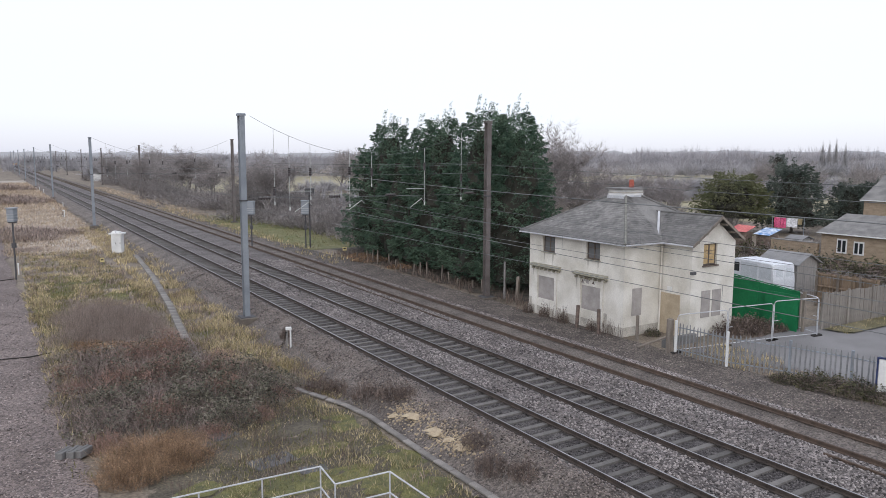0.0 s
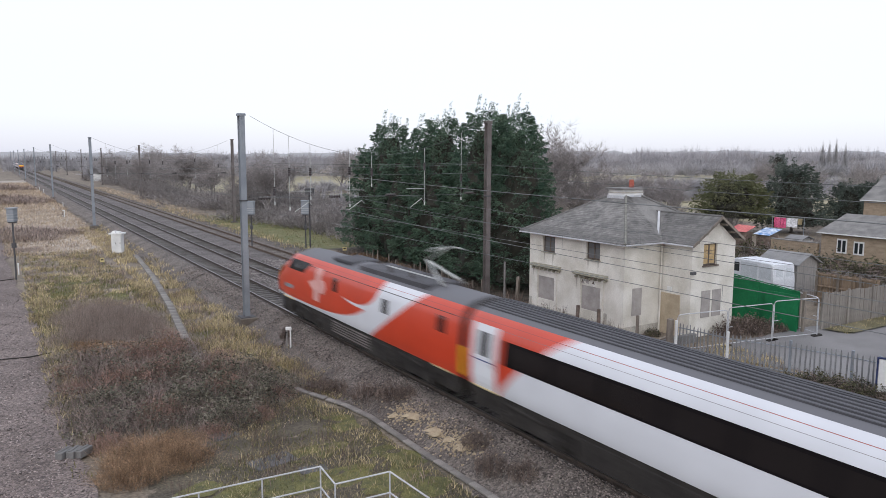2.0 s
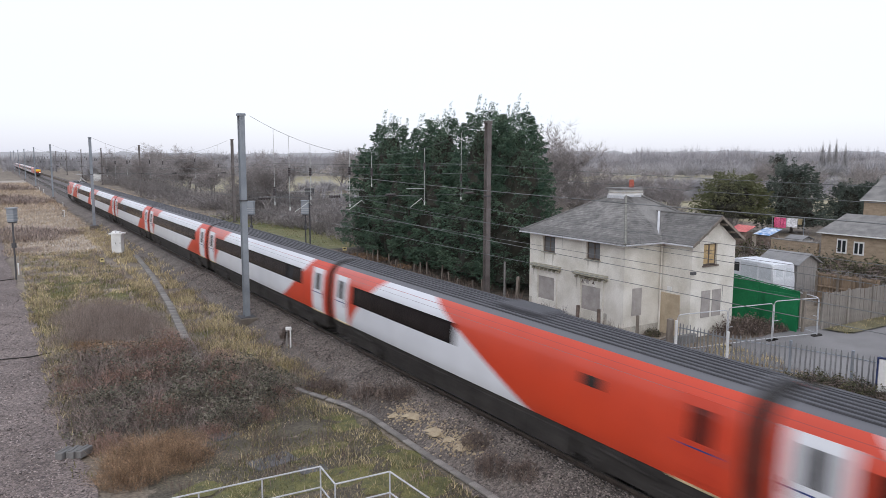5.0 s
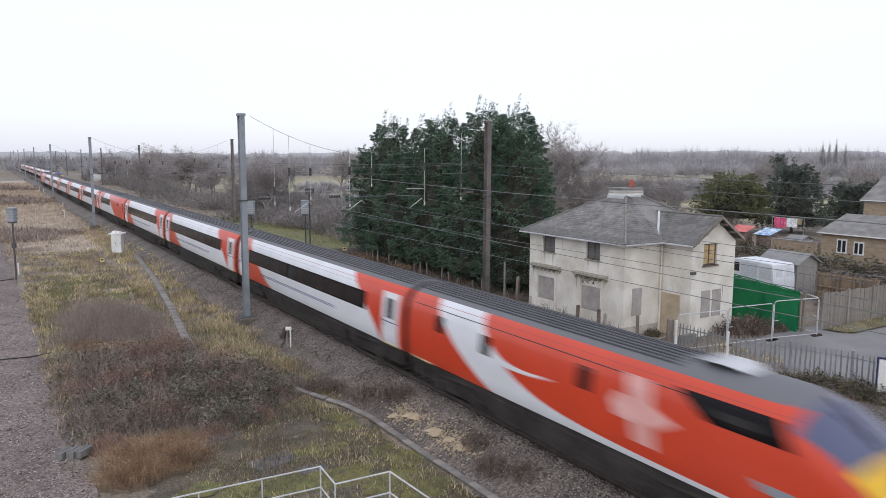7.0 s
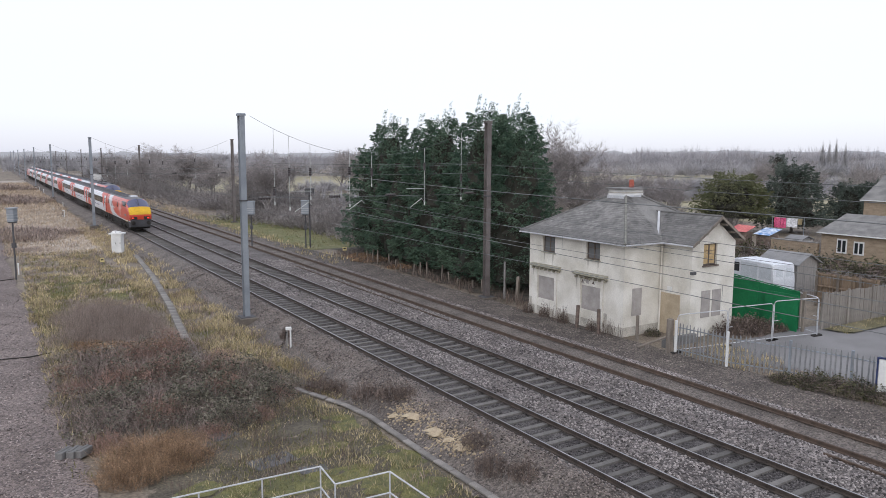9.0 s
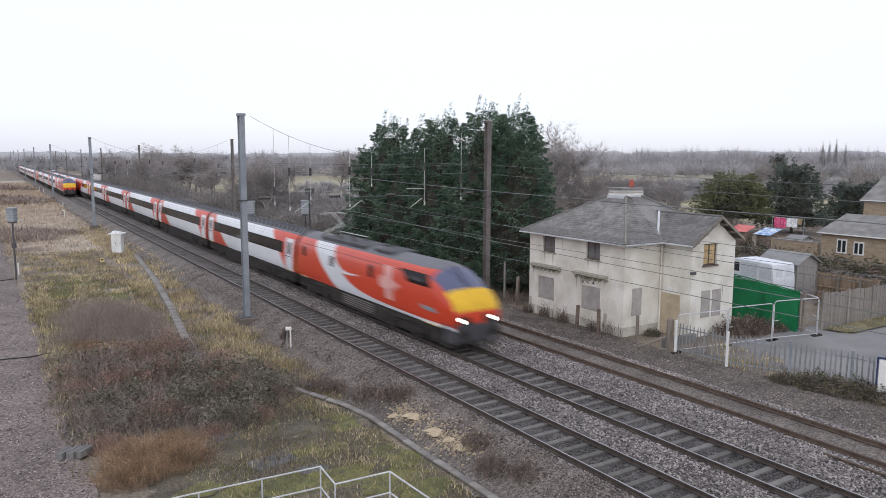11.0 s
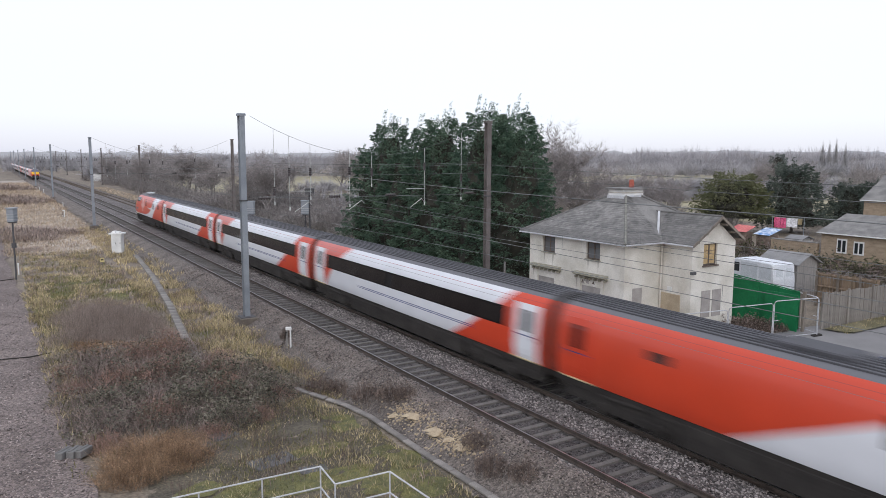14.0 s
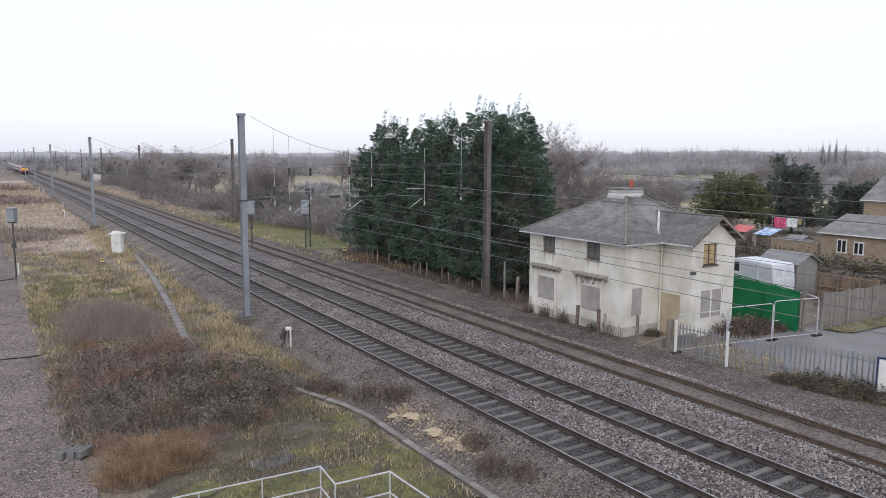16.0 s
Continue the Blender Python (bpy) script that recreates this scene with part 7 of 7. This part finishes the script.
plant(gold, [(81, 60, -0.6, 1.0, 1.0, 0)])
dark = conifer(32, 9.4, 4.4, M_CONIFER_G, "dark green spreading garden conifer", 130, 80, 0.0, size=0.46, low=0.08, dome=1.0, leaders=4)
plant(dark, [(88, 56.2, -0.6, 1.0, 0.96, 0), (96, 53.4, -0.6, 0.75, 0.72, 60), (98, 51, -0.6, 0.7, 0.75, 110)])


def bare_tree(seed, height, spread_, label, twigs=4, name="bare_tree", material=None, upright=0.25, thick=0.16):
    material = material or M_TWIG
    rng = random.Random(seed)
    ob = thing(name, label, "tree", "bare trees")
    trunk, limbs = Shape(), Shape()
    vs, fs = [], []

    def twig(p, d, ln, w):
        s = d.cross(Vector((rng.uniform(-1, 1), rng.uniform(-1, 1), rng.uniform(-1, 1)))).normalized()
        o = len(vs)
        q = p + d * ln
        vs.extend([p - s * w, p + s * w, q])
        fs.append((o, o + 1, o + 2))

    def grow(p, d, ln, r, level):
        pts, rad = [p], [r]
        q, dd = p, d
        for i in range(3):
            dd = (dd + Vector((rng.uniform(-1, 1), rng.uniform(-1, 1), rng.uniform(-0.3, 1) * upright)) * 0.22).normalized()
            q = q + dd * ln / 3
            pts.append(q)
            rad.append(r * (1 - 0.2 * (i + 1)))
        if level < 3:
            (trunk if level == 0 else limbs).tube(pts, rad, 6 if level == 0 else (4 if level == 1 else 3), cap=False)
        else:
            for i in range(3):
                twig(pts[i], (pts[i + 1] - pts[i]).normalized(), ln / 3 * 1.5, rad[i])
        if level >= twigs:
            return
        kids = (6, 5, 4, 4)[min(level, 3)]
        for j in range(kids):
            i = 1 + j % 3
            ax = Vector((rng.uniform(-1, 1), rng.uniform(-1, 1), rng.uniform(-0.2, 0.9))).normalized()
            nd = (dd * 0.75 + ax * spread_).normalized()
            if level == twigs - 1:
                for _ in range(7):
                    e = (nd + Vector((rng.uniform(-1, 1), rng.uniform(-1, 1), rng.uniform(-0.5, 1))) * 0.7).normalized()
                    twig(pts[rng.randint(1, 3)], e, ln * rng.uniform(0.5, 1.0), 0.009)
            else:
                grow(pts[i], nd, ln * rng.uniform(0.58, 0.8), rad[i] * 0.6, level + 1)

    grow(Vector((0, 0, -0.2)), Vector((0, 0, 1)), height * 0.36, thick, 0)
    part("trunk", trunk, M_BARK, ob)
    part("branchwork", limbs, material, ob)
    part("twig_crown", raw_mesh("twig_crown", [tuple(v) for v in vs], fs, material), material, ob)
    return ob


bt_label = "leafless grey-brown tree with a rounded crown of fine twigs"
bt = [bare_tree(s, 10.0, 0.85, bt_label, 5, thick=0.2, upright=0.6) for s in (41, 42, 43)]
plant(bt[0], [(36.5, 110, -0.6, 1.3, 1.08, 0), (40, 178, -0.6, 1.6, 1.15, 40), (48.4, 57.5, -0.6, 1.05, 1.3, 80), (78, 78, -0.6, 0.9, 0.85, 10), (120, 84, -0.6, 1.1, 1.0, 70), (46, 250, -0.6, 1.5, 1.3, 70), (112, 150, -0.6, 1.4, 1.2, 20)])
plant(bt[1], [(34.5, 116, -0.6, 1.2, 1.05, 0), (44, 188, -0.6, 1.4, 1.1, 140), (51.2, 58.6, -0.6, 1.15, 1.22, 15), (85, 74, -0.6, 0.9, 0.85, 120), (132, 84, -0.6, 1.2, 1.05, 30), (52, 240, -0.6, 1.4, 1.2, 10), (84, 190, -0.6, 1.6, 1.3, 90), (128, 66, -0.6, 1.1, 0.9, 150)])
plant(bt[2], [(40, 122, -0.6, 1.3, 1.0, 0), (38, 215, -0.6, 1.6, 1.2, 60), (52, 64, -0.6, 1.2, 1.15, 200), (92, 84, -0.6, 0.9, 0.85, 45), (36, 270, -0.6, 1.4, 1.25, 33), (95, 200, -0.6, 1.5, 1.25, 10), (140, 75, -0.6, 1.1, 1.0, 66)])
LT = random.Random(19)
line_trees = [(37 + LT.uniform(0, 9), 118 + 20 * i + LT.uniform(-7, 7), -0.6, LT.uniform(1.0, 1.4), LT.uniform(0.75, 1.2), LT.uniform(0, 360)) for i in range(12)]
for x, y, z, sw, sh, a in line_trees:
    copy_thing(bt[int(a) % 3], pose(x, y, z, 0, 0, a) @ Matrix.Diagonal((sw, sw, sh, 1)))


def thicket(seed, radius, height, stems, twigs):
    """Slender stems with fine side twigs, thinning out upwards."""
    rng = np.random.default_rng(seed)
    ob = thing("scrub_thicket", "tall leafless brown hedge scrub beside the line", "bush", "lineside scrub")
    vs = []

    def sliver(p, d, ln, w):
        s = np.cross(d, rng.normal(size=d.shape))
        s *= (w / np.linalg.norm(s, axis=1))[:, None]
        vs.append(np.stack([p - s, p + s, p + d * ln[:, None]], 1).reshape(-1, 3))

    a, r0 = rng.random(stems) * 6.28, radius * np.sqrt(rng.random(stems))
    p = np.stack([r0 * np.cos(a), r0 * np.sin(a), np.full(stems, -0.1)], 1)
    d = rng.normal(size=(stems, 3)) * 0.2 + np.stack([0.25 * np.cos(a), 0.25 * np.sin(a), np.ones(stems)], 1)
    d /= np.linalg.norm(d, axis=1)[:, None]
    ln = height * (0.45 + 0.55 * rng.random(stems)) * (1 - 0.5 * (r0 / radius) ** 2)
    sliver(p, d, ln, np.full(stems, 0.035))
    k = np.repeat(np.arange(stems), twigs)
    t = 0.15 + 0.8 * rng.random(len(k))
    e = d[k] + rng.normal(size=(len(k), 3)) * 0.55
    e /= np.linalg.norm(e, axis=1)[:, None]
    q, l2 = p[k] + d[k] * (ln[k] * t)[:, None], height * (0.1 + 0.2 * rng.random(len(k))) * (1.2 - t)
    sliver(q, e, l2, np.full(len(k), 0.022))
    e2 = e + rng.normal(size=e.shape) * 0.6
    e2 /= np.linalg.norm(e2, axis=1)[:, None]
    sliver(q + e * (l2 * 0.4)[:, None], e2, l2 * 0.7, np.full(len(k), 0.017))
    v = np.concatenate(vs)
    part("twig_crown", raw_mesh("twig_crown", v, np.arange(len(v)).reshape(-1, 3), M_SCRUB), M_SCRUB, ob)
    return ob


sc = [thicket(s, 2.6, 4.2, 100, 14) for s in (51, 52)]
SC = random.Random(8)
spots = []
for i in range(46):
    y = 78 + 5.2 * i * (1 + i * 0.006)
    spots.append((36.5 + 0.035 * (y - 78) * (0.4 if y > 200 else 0) + SC.uniform(-3.5, 4) + (2.5 if y < 100 else 0), y, SC.uniform(0.9, 1.6), SC.uniform(0.6, 1.4), SC.uniform(0, 360)))
for i in range(40):
    spots.append((36 + SC.uniform(0, 11), 72 + SC.uniform(0, 62), SC.uniform(1.0, 1.5), SC.uniform(0.85, 1.35), SC.uniform(0, 360)))
for i in range(26):
    spots.append((50 + SC.uniform(0, 70), 52 + SC.uniform(0, 38), SC.uniform(0.8, 1.2), SC.uniform(0.5, 0.9), SC.uniform(0, 360)))
for i in range(34):
    spots.append((48 + SC.uniform(0, 24), 30 + SC.uniform(0, 14), SC.uniform(0.5, 0.8), SC.uniform(0.35, 0.55), SC.uniform(0, 360)))
spread(sc[0], spots[0::2])
spread(sc[1], spots[1::2])


# ---- distance ----
def far_woods(name, label, rows, seed, material):
    """Rows of far bare trees as fans of slender twigs. rows: (x0, y0, x1, y1, count, height, width)."""
    rng = np.random.default_rng(seed)
    vs = []
    for x0, y0, x1, y1, n, h, w in rows:
        t = np.sort(rng.random(n))
        for q in t:
            x, y = x0 + (x1 - x0) * q + rng.normal() * w, y0 + (y1 - y0) * q + rng.normal() * w
            hh = h * (0.6 + 0.55 * rng.random())
            m = 150
            a = rng.random(m) * 2 * np.pi
            el = np.clip(rng.normal(0.9, 0.4, m), 0.15, 1.5)
            st = hh * (0.08 + 0.35 * rng.random(m))
            ln = hh * (0.3 + 0.32 * rng.random(m))
            rad_ = hh * 0.28 * np.sqrt(rng.random(m))
            p = np.stack([x + rad_ * np.cos(a), y + rad_ * np.sin(a), st - 0.6], 1)
            d = np.stack([np.cos(a) * np.cos(el), np.sin(a) * np.cos(el), np.sin(el)], 1)
            s = np.cross(d, rng.normal(size=(m, 3)))
            s *= (hh * 0.012 / np.linalg.norm(s, axis=1))[:, None]
            vs.append(np.stack([p - s, p + s, p + d * ln[:, None]], 1).reshape(-1, 3))
    v = np.concatenate(vs)
    return tagged(new(name, raw_mesh(name, v, np.arange(len(v)).reshape(-1, 3), material)), label, "trees", kind="stuff")


# Haze is painted into the pale bluish twigs of these far rows.
far_woods("far_woods", "far leafless woods along the horizon, haze in their grey", [
    (-200, 420, 60, 470, 60, 9, 5), (40, 330, 160, 300, 60, 10, 4), (150, 300, 420, 210, 110, 9, 5), (60, 480, 420, 420, 130, 12, 8), (300, 260, 640, 120, 130, 10, 8), (420, 420, 900, 160, 170, 13, 12), (20, 620, 300, 700, 100, 13, 10), (-300, 640, 20, 760, 90, 13, 10), (310, 195, 430, 130, 70, 10, 5), (500, 560, 1000, 300, 220, 22, 16), (250, 480, 620, 360, 120, 17, 12), (100, 640, 520, 560, 130, 16, 12)], 71, M_TWIG_HAZE)
far_woods("hedgerow", "leafless hedgerow across the fields, greyed with painted haze", [(44, 128, 130, 108, 90, 4.5, 1.5), (130, 108, 260, 60, 110, 5, 2), (60, 185, 250, 150, 110, 4.5, 1.5), (120, 60, 210, 30, 80, 6, 2), (160, 150, 420, 80, 120, 5.5, 2.5), (-60, 130, -15, 330, 120, 5, 2)], 72, M_TWIG_HAZE)
pop = bush("poplar_tree", "slender leafless poplar on the horizon, tinted with haze", 61, 1.5, 18.5, 420, 0, M_TWIG_HAZE, M_TWIG_HAZE, 0.05, 0.08, upright=1.0, arch=0.35, group="poplars", flat=True)
pop["category"] = "tree"
plant(pop, [(360, 215.5, -0.6, 1.0, 1.0, 0), (360, 212, -0.6, 0.9, 1.0, 60), (361, 209.3, -0.6, 0.9, 1.08, 120), (362, 205, -0.6, 0.8, 0.95, 200)])
far_con = conifer(33, 12, 4.5, shade("far_dark_conifer", (0.12, 0.14, 0.13), (0.17, 0.19, 0.18), depth=0), "distant dark rounded conifer above the hedges", 40, 40, 0.0, size=1.2, dome=2.5, leaders=2)
plant(far_con, [(320, 213, -0.6, 1.0, 1.0, 0)])
# Jagged far skyline; its pale blue-grey is haze put into the colour.
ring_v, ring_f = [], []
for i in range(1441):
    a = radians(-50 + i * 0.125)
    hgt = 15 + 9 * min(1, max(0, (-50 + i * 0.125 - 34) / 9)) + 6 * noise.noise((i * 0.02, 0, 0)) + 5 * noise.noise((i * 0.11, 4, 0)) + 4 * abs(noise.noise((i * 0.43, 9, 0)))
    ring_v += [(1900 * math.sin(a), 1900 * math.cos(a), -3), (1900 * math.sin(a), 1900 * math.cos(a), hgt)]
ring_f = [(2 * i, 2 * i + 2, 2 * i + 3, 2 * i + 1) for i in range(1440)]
tagged(new("backdrop", raw_mesh("backdrop", ring_v, ring_f, shade("misty_distance", (0.50, 0.52, 0.57), (0.55, 0.57, 0.61), rough=1.0, big=0.004, fine=0.02, relief=0.05, depth=0))), "far horizon strip with haze painted into its grey", "backdrop", kind="structure")
# ---- pieces: sleepers, trough lids, slates, stones ----
sl = Shape()
o_ = [(-1.25, -0.13), (1.25, -0.13), (1.25, 0.13), (-1.25, 0.13)]
sl.add([(x, y, -0.36) for x, y in o_] + [(x * 0.985, y * 0.8, -0.165 if abs(x) > 0 else -0.2) for x, y in o_] + [(0, -0.1, -0.185), (0, 0.1, -0.185)], [(3, 2, 1, 0), (0, 1, 5, 8, 4), (2, 3, 7, 9, 6), (1, 2, 6, 5), (3, 0, 4, 7), (4, 8, 9, 7), (8, 5, 6, 9)])
SLEEPER, SLEEPER_B = sl.mesh("sleeper", M_SLEEPER), sl.mesh("sleeper", M_SLEEPER_OLD)
rs = random.Random(2)
for tr, rusty in zip(track_things, (False, False, True)):
    for i in range(260):
        s = part("sleeper", SLEEPER_B if rusty else SLEEPER, None, tr)
        s.location = (rs.uniform(-0.02, 0.02), 2.0 + 0.7 * i + rs.uniform(-0.02, 0.02), (-0.035 + rs.uniform(-0.02, 0.015)) if rusty else 0.005)
    rest = Shape()
    for i in range(260, 760):
        y = 2.0 + 0.7 * i
        rest.box(-1.25, y - 0.12, -0.3, 1.25, y + 0.12, -0.165)
    tagged(part("far_sleepers", rest, M_SLEEPER_OLD if rusty else M_SLEEPER, tr), kind="stuff")

lid = Shape().box(-0.12, -0.485, 0, 0.12, 0.485, 0.06, bevel=0.012).mesh("lid", M_TROUGH)
for pts, broad in zip(TROUGHS, (1.75, 1.0)):
    tro = thing("cable_trough", "line of grey concrete cable trough lids along the verge", "cable trough", "cable troughs")
    for (x0, y0), (x1, y1) in zip(pts, pts[1:]):
        L = math.hypot(x1 - x0, y1 - y0)
        n = max(1, round(L / 0.98))
        for i in range(n):
            t = (i + 0.5) / n
            x, y = x0 + (x1 - x0) * t, y0 + (y1 - y0) * t
            q = part("lid", lid, None, tro)
            q.matrix_basis = pose(x, y, -0.9 + rs.uniform(-0.01, 0.015), rs.uniform(-1, 1), rs.uniform(-1.5, 1.5), 90 + math.degrees(math.atan2(y1 - y0, x1 - x0)) - 180 + rs.uniform(-1, 1)) @ Matrix.Diagonal((broad, 1, 1, 1))

# slates on the visible slopes, laid in courses; the nearest are single pieces
slate = Shape().add([(-0.097, 0, 0), (0.097, 0, 0), (0.097, 0.3, 0), (-0.097, 0.3, 0), (-0.097, 0, 0.013), (0.097, 0, 0.013), (0.097, 0.3, 0.005), (-0.097, 0.3, 0.005)], [(3, 2, 1, 0), (4, 5, 6, 7), (0, 1, 5, 4), (1, 2, 6, 5), (2, 3, 7, 6), (3, 0, 4, 7)])
SLATE = slate.mesh("slate", M_SLATE)


def slope(a, b, top_a, top_b, parent, limit, rise=0.175):
    """Slates over a slope with eaves a-b and top edge top_a-top_b."""
    a, b, top_a, top_b = map(Vector, (a, b, top_a, top_b))
    up0 = ((top_a + top_b) / 2 - (a + b) / 2)
    along = (b - a).normalized()
    up = (up0 - along * up0.dot(along))
    H = up.length
    up.normalize()
    nrm = along.cross(up).normalized()
    if nrm.z < 0:
        nrm = -nrm
    count = 0
    rows = int(H / rise)
    turn_ = Matrix((along, up, nrm)).transposed().to_4x4()
    rest = Shape()
    for r in range(rows):
        t = r * rise / H
        l0 = (a + (top_a - a) * t - a).dot(along)
        l1 = (b + (top_b - b) * t - a).dot(along)
        n = int((l1 - l0) / 0.2)
        for i in range(n):
            u = l0 + (l1 - l0 - n * 0.2) / 2 + 0.2 * (i + 0.5) + (0.0 if r % 2 else 0.08)
            m = Matrix.Translation(a + along * u + up * (r * rise) + nrm * (0.012 + rs.uniform(0, 0.006))) @ turn_ @ pose(0, 0, 0, -1.6, rs.uniform(-0.4, 0.4), rs.uniform(-0.7, 0.7))
            if count < limit:
                part("slate", SLATE, None, parent).matrix_basis = m
                count += 1
            else:
                rest.add([m @ Vector(v) for v in slate.v], slate.f)
    if rest.v:
        tagged(part("slate_field", rest, M_SLATE, parent), kind="stuff")


slope(corners[3], corners[0], apex4[3], apex4[0], house, 150)
slope(corners[0], (WX0 - OV, HY0 - OV, EXT), apex4[0], (WX0 + 0.9, AY - ridge, AZ), house, 60)
slope((WX0 - OV, HY0 - OV + 0.3, EXT), (WX0 - OV, WY0 - 0.4, EXT), (wr, HY0 + 1.6, WRZ), (wr, WY0 - 0.4, WRZ), house, 90)

# loose ballast stones
srng = np.random.default_rng(12)


def stones(name, label, n, x0, x1, y0, y1, size, zf, material):
    y = y0 + (y1 - y0) * srng.random(n) ** 1.6
    x = x0 + (x1 - x0) * srng.random(n)
    keep = np.all([abs(x - t_) > 0.84 for t_ in TRACKS], axis=0)
    x, y, n = x[keep], y[keep], int(keep.sum())
    z = np.array([zf(a, b) for a, b in zip(x, y)])
    s = size * (0.55 + 0.9 * srng.random(n))
    dirs = np.array([(1, 0, 0), (-1, 0, 0), (0, 1, 0), (0, -1, 0), (0, 0, 1), (0, 0, -1)], float)
    v = dirs[None] * (0.6 + 0.7 * srng.random((n, 6, 1)))
    ang = srng.random((n, 3)) * 6.28
    ca, sa = np.cos(ang[:, 0]), np.sin(ang[:, 0])
    cb, sb = np.cos(ang[:, 1]), np.sin(ang[:, 1])
    vx, vy, vz = v[..., 0], v[..., 1], v[..., 2]
    vx, vy = vx * ca[:, None] - vy * sa[:, None], vx * sa[:, None] + vy * ca[:, None]
    vy, vz = vy * cb[:, None] - vz * sb[:, None], vy * sb[:, None] + vz * cb[:, None]
    P = np.stack([vx, vy, vz * 0.75], -1) * s[:, None, None] + np.stack([x, y, z], -1)[:, None]
    tri = np.array([(0, 2, 4), (2, 1, 4), (1, 3, 4), (3, 0, 4), (2, 0, 5), (1, 2, 5), (3, 1, 5), (0, 3, 5)])
    F = (tri[None] + np.arange(n)[:, None, None] * 6).reshape(-1, 3)
    return tagged(new(name, raw_mesh(name, P.reshape(-1, 3), F, material)), label, "ballast", kind="stuff")


def bed_z(x, y):
    for (xa, za), (xb, zb_) in zip(prof, prof[1:]):
        if xa <= x <= xb:
            return za + (zb_ - za) * (x - xa) / (xb - xa) + 0.035 * noise.noise((x * 1.1, y * 0.9, 0)) + 0.005
    return -0.6


stones("ballast_stones", "loose grey granite ballast stones between the tracks", 80000, 14.3, 25.3, 7, 62, 0.045, bed_z, M_STONE)
stones("shoulder_stones", "loose brown stones on the near ballast shoulder", 15000, 12.8, 14.4, 7, 62, 0.038, bed_z, M_STONE_BROWN)
stones("gravel_stones", "loose pinkish stones on the gravel way", 16000, -6, 2.0, 18, 60, 0.038, lambda a, b: ground_z(a, b) + 0.065, M_GRAVELSTONE)
stones("cess_stones", "scattered brown stones beside the track", 9000, 11.9, 13.2, 14, 50, 0.03, lambda a, b: ground_z(a, b) + 0.035, M_STONE_BROWN)
stones("far_cess_stones", "scattered dark stones beside the disused track", 9000, 25.2, 28.2, 10, 60, 0.04, lambda a, b: -0.545, M_STONE_BROWN)


M_CRIBSTONE = shade("dark_crib_stones", (0.06, 0.055, 0.055), (0.115, 0.105, 0.103), big=0.6, fine=30, relief=0.2, island=0.7, depth=0)


def crib_stones(tx, n, material, label, zc):
    y = 7 + 50 * srng.random(n) ** 1.6
    x = tx + srng.uniform(-0.68, 0.68, n)
    s = 0.034 * (0.55 + 0.9 * srng.random(n))
    keep = abs((y - 2.0 + 0.35) % 0.7 - 0.35) > 0.13
    x, y, s = x[keep], y[keep], s[keep]
    n = len(x)
    v = np.array([(1, 0, 0), (-1, 0, 0), (0, 1, 0), (0, -1, 0), (0, 0, 1), (0, 0, -1)], float)[None] * (0.6 + 0.7 * srng.random((n, 6, 1)))
    a = srng.random(n) * 6.28
    vx, vy = v[..., 0] * np.cos(a)[:, None] - v[..., 1] * np.sin(a)[:, None], v[..., 0] * np.sin(a)[:, None] + v[..., 1] * np.cos(a)[:, None]
    P = np.stack([vx, vy, v[..., 2] * 0.8], -1) * s[:, None, None] + np.stack([x, y, np.full(n, zc)], -1)[:, None]
    tri = np.array([(0, 2, 4), (2, 1, 4), (1, 3, 4), (3, 0, 4), (2, 0, 5), (1, 2, 5), (3, 1, 5), (0, 3, 5)])
    tagged(new("crib_stones", raw_mesh("crib_stones", P.reshape(-1, 3), (tri[None] + np.arange(n)[:, None, None] * 6).reshape(-1, 3), material)), label, "ballast", kind="stuff")


crib_stones(TRACKS[0], 9000, M_CRIBSTONE, "oily dark stones between the sleepers", -0.225)
crib_stones(TRACKS[1], 9000, M_CRIBSTONE, "oily dark stones between the sleepers", -0.225)


# ---- motion of the trains ----
def motions():
    for ob, x, y0, speed, turn in trains:
        walk(ob, [(t, pose(x, y0 + speed * t, 0, 0, 0, turn)) for t in (0, 2, 4, 6, 8, 10, 12, 14, 16)])


motions()
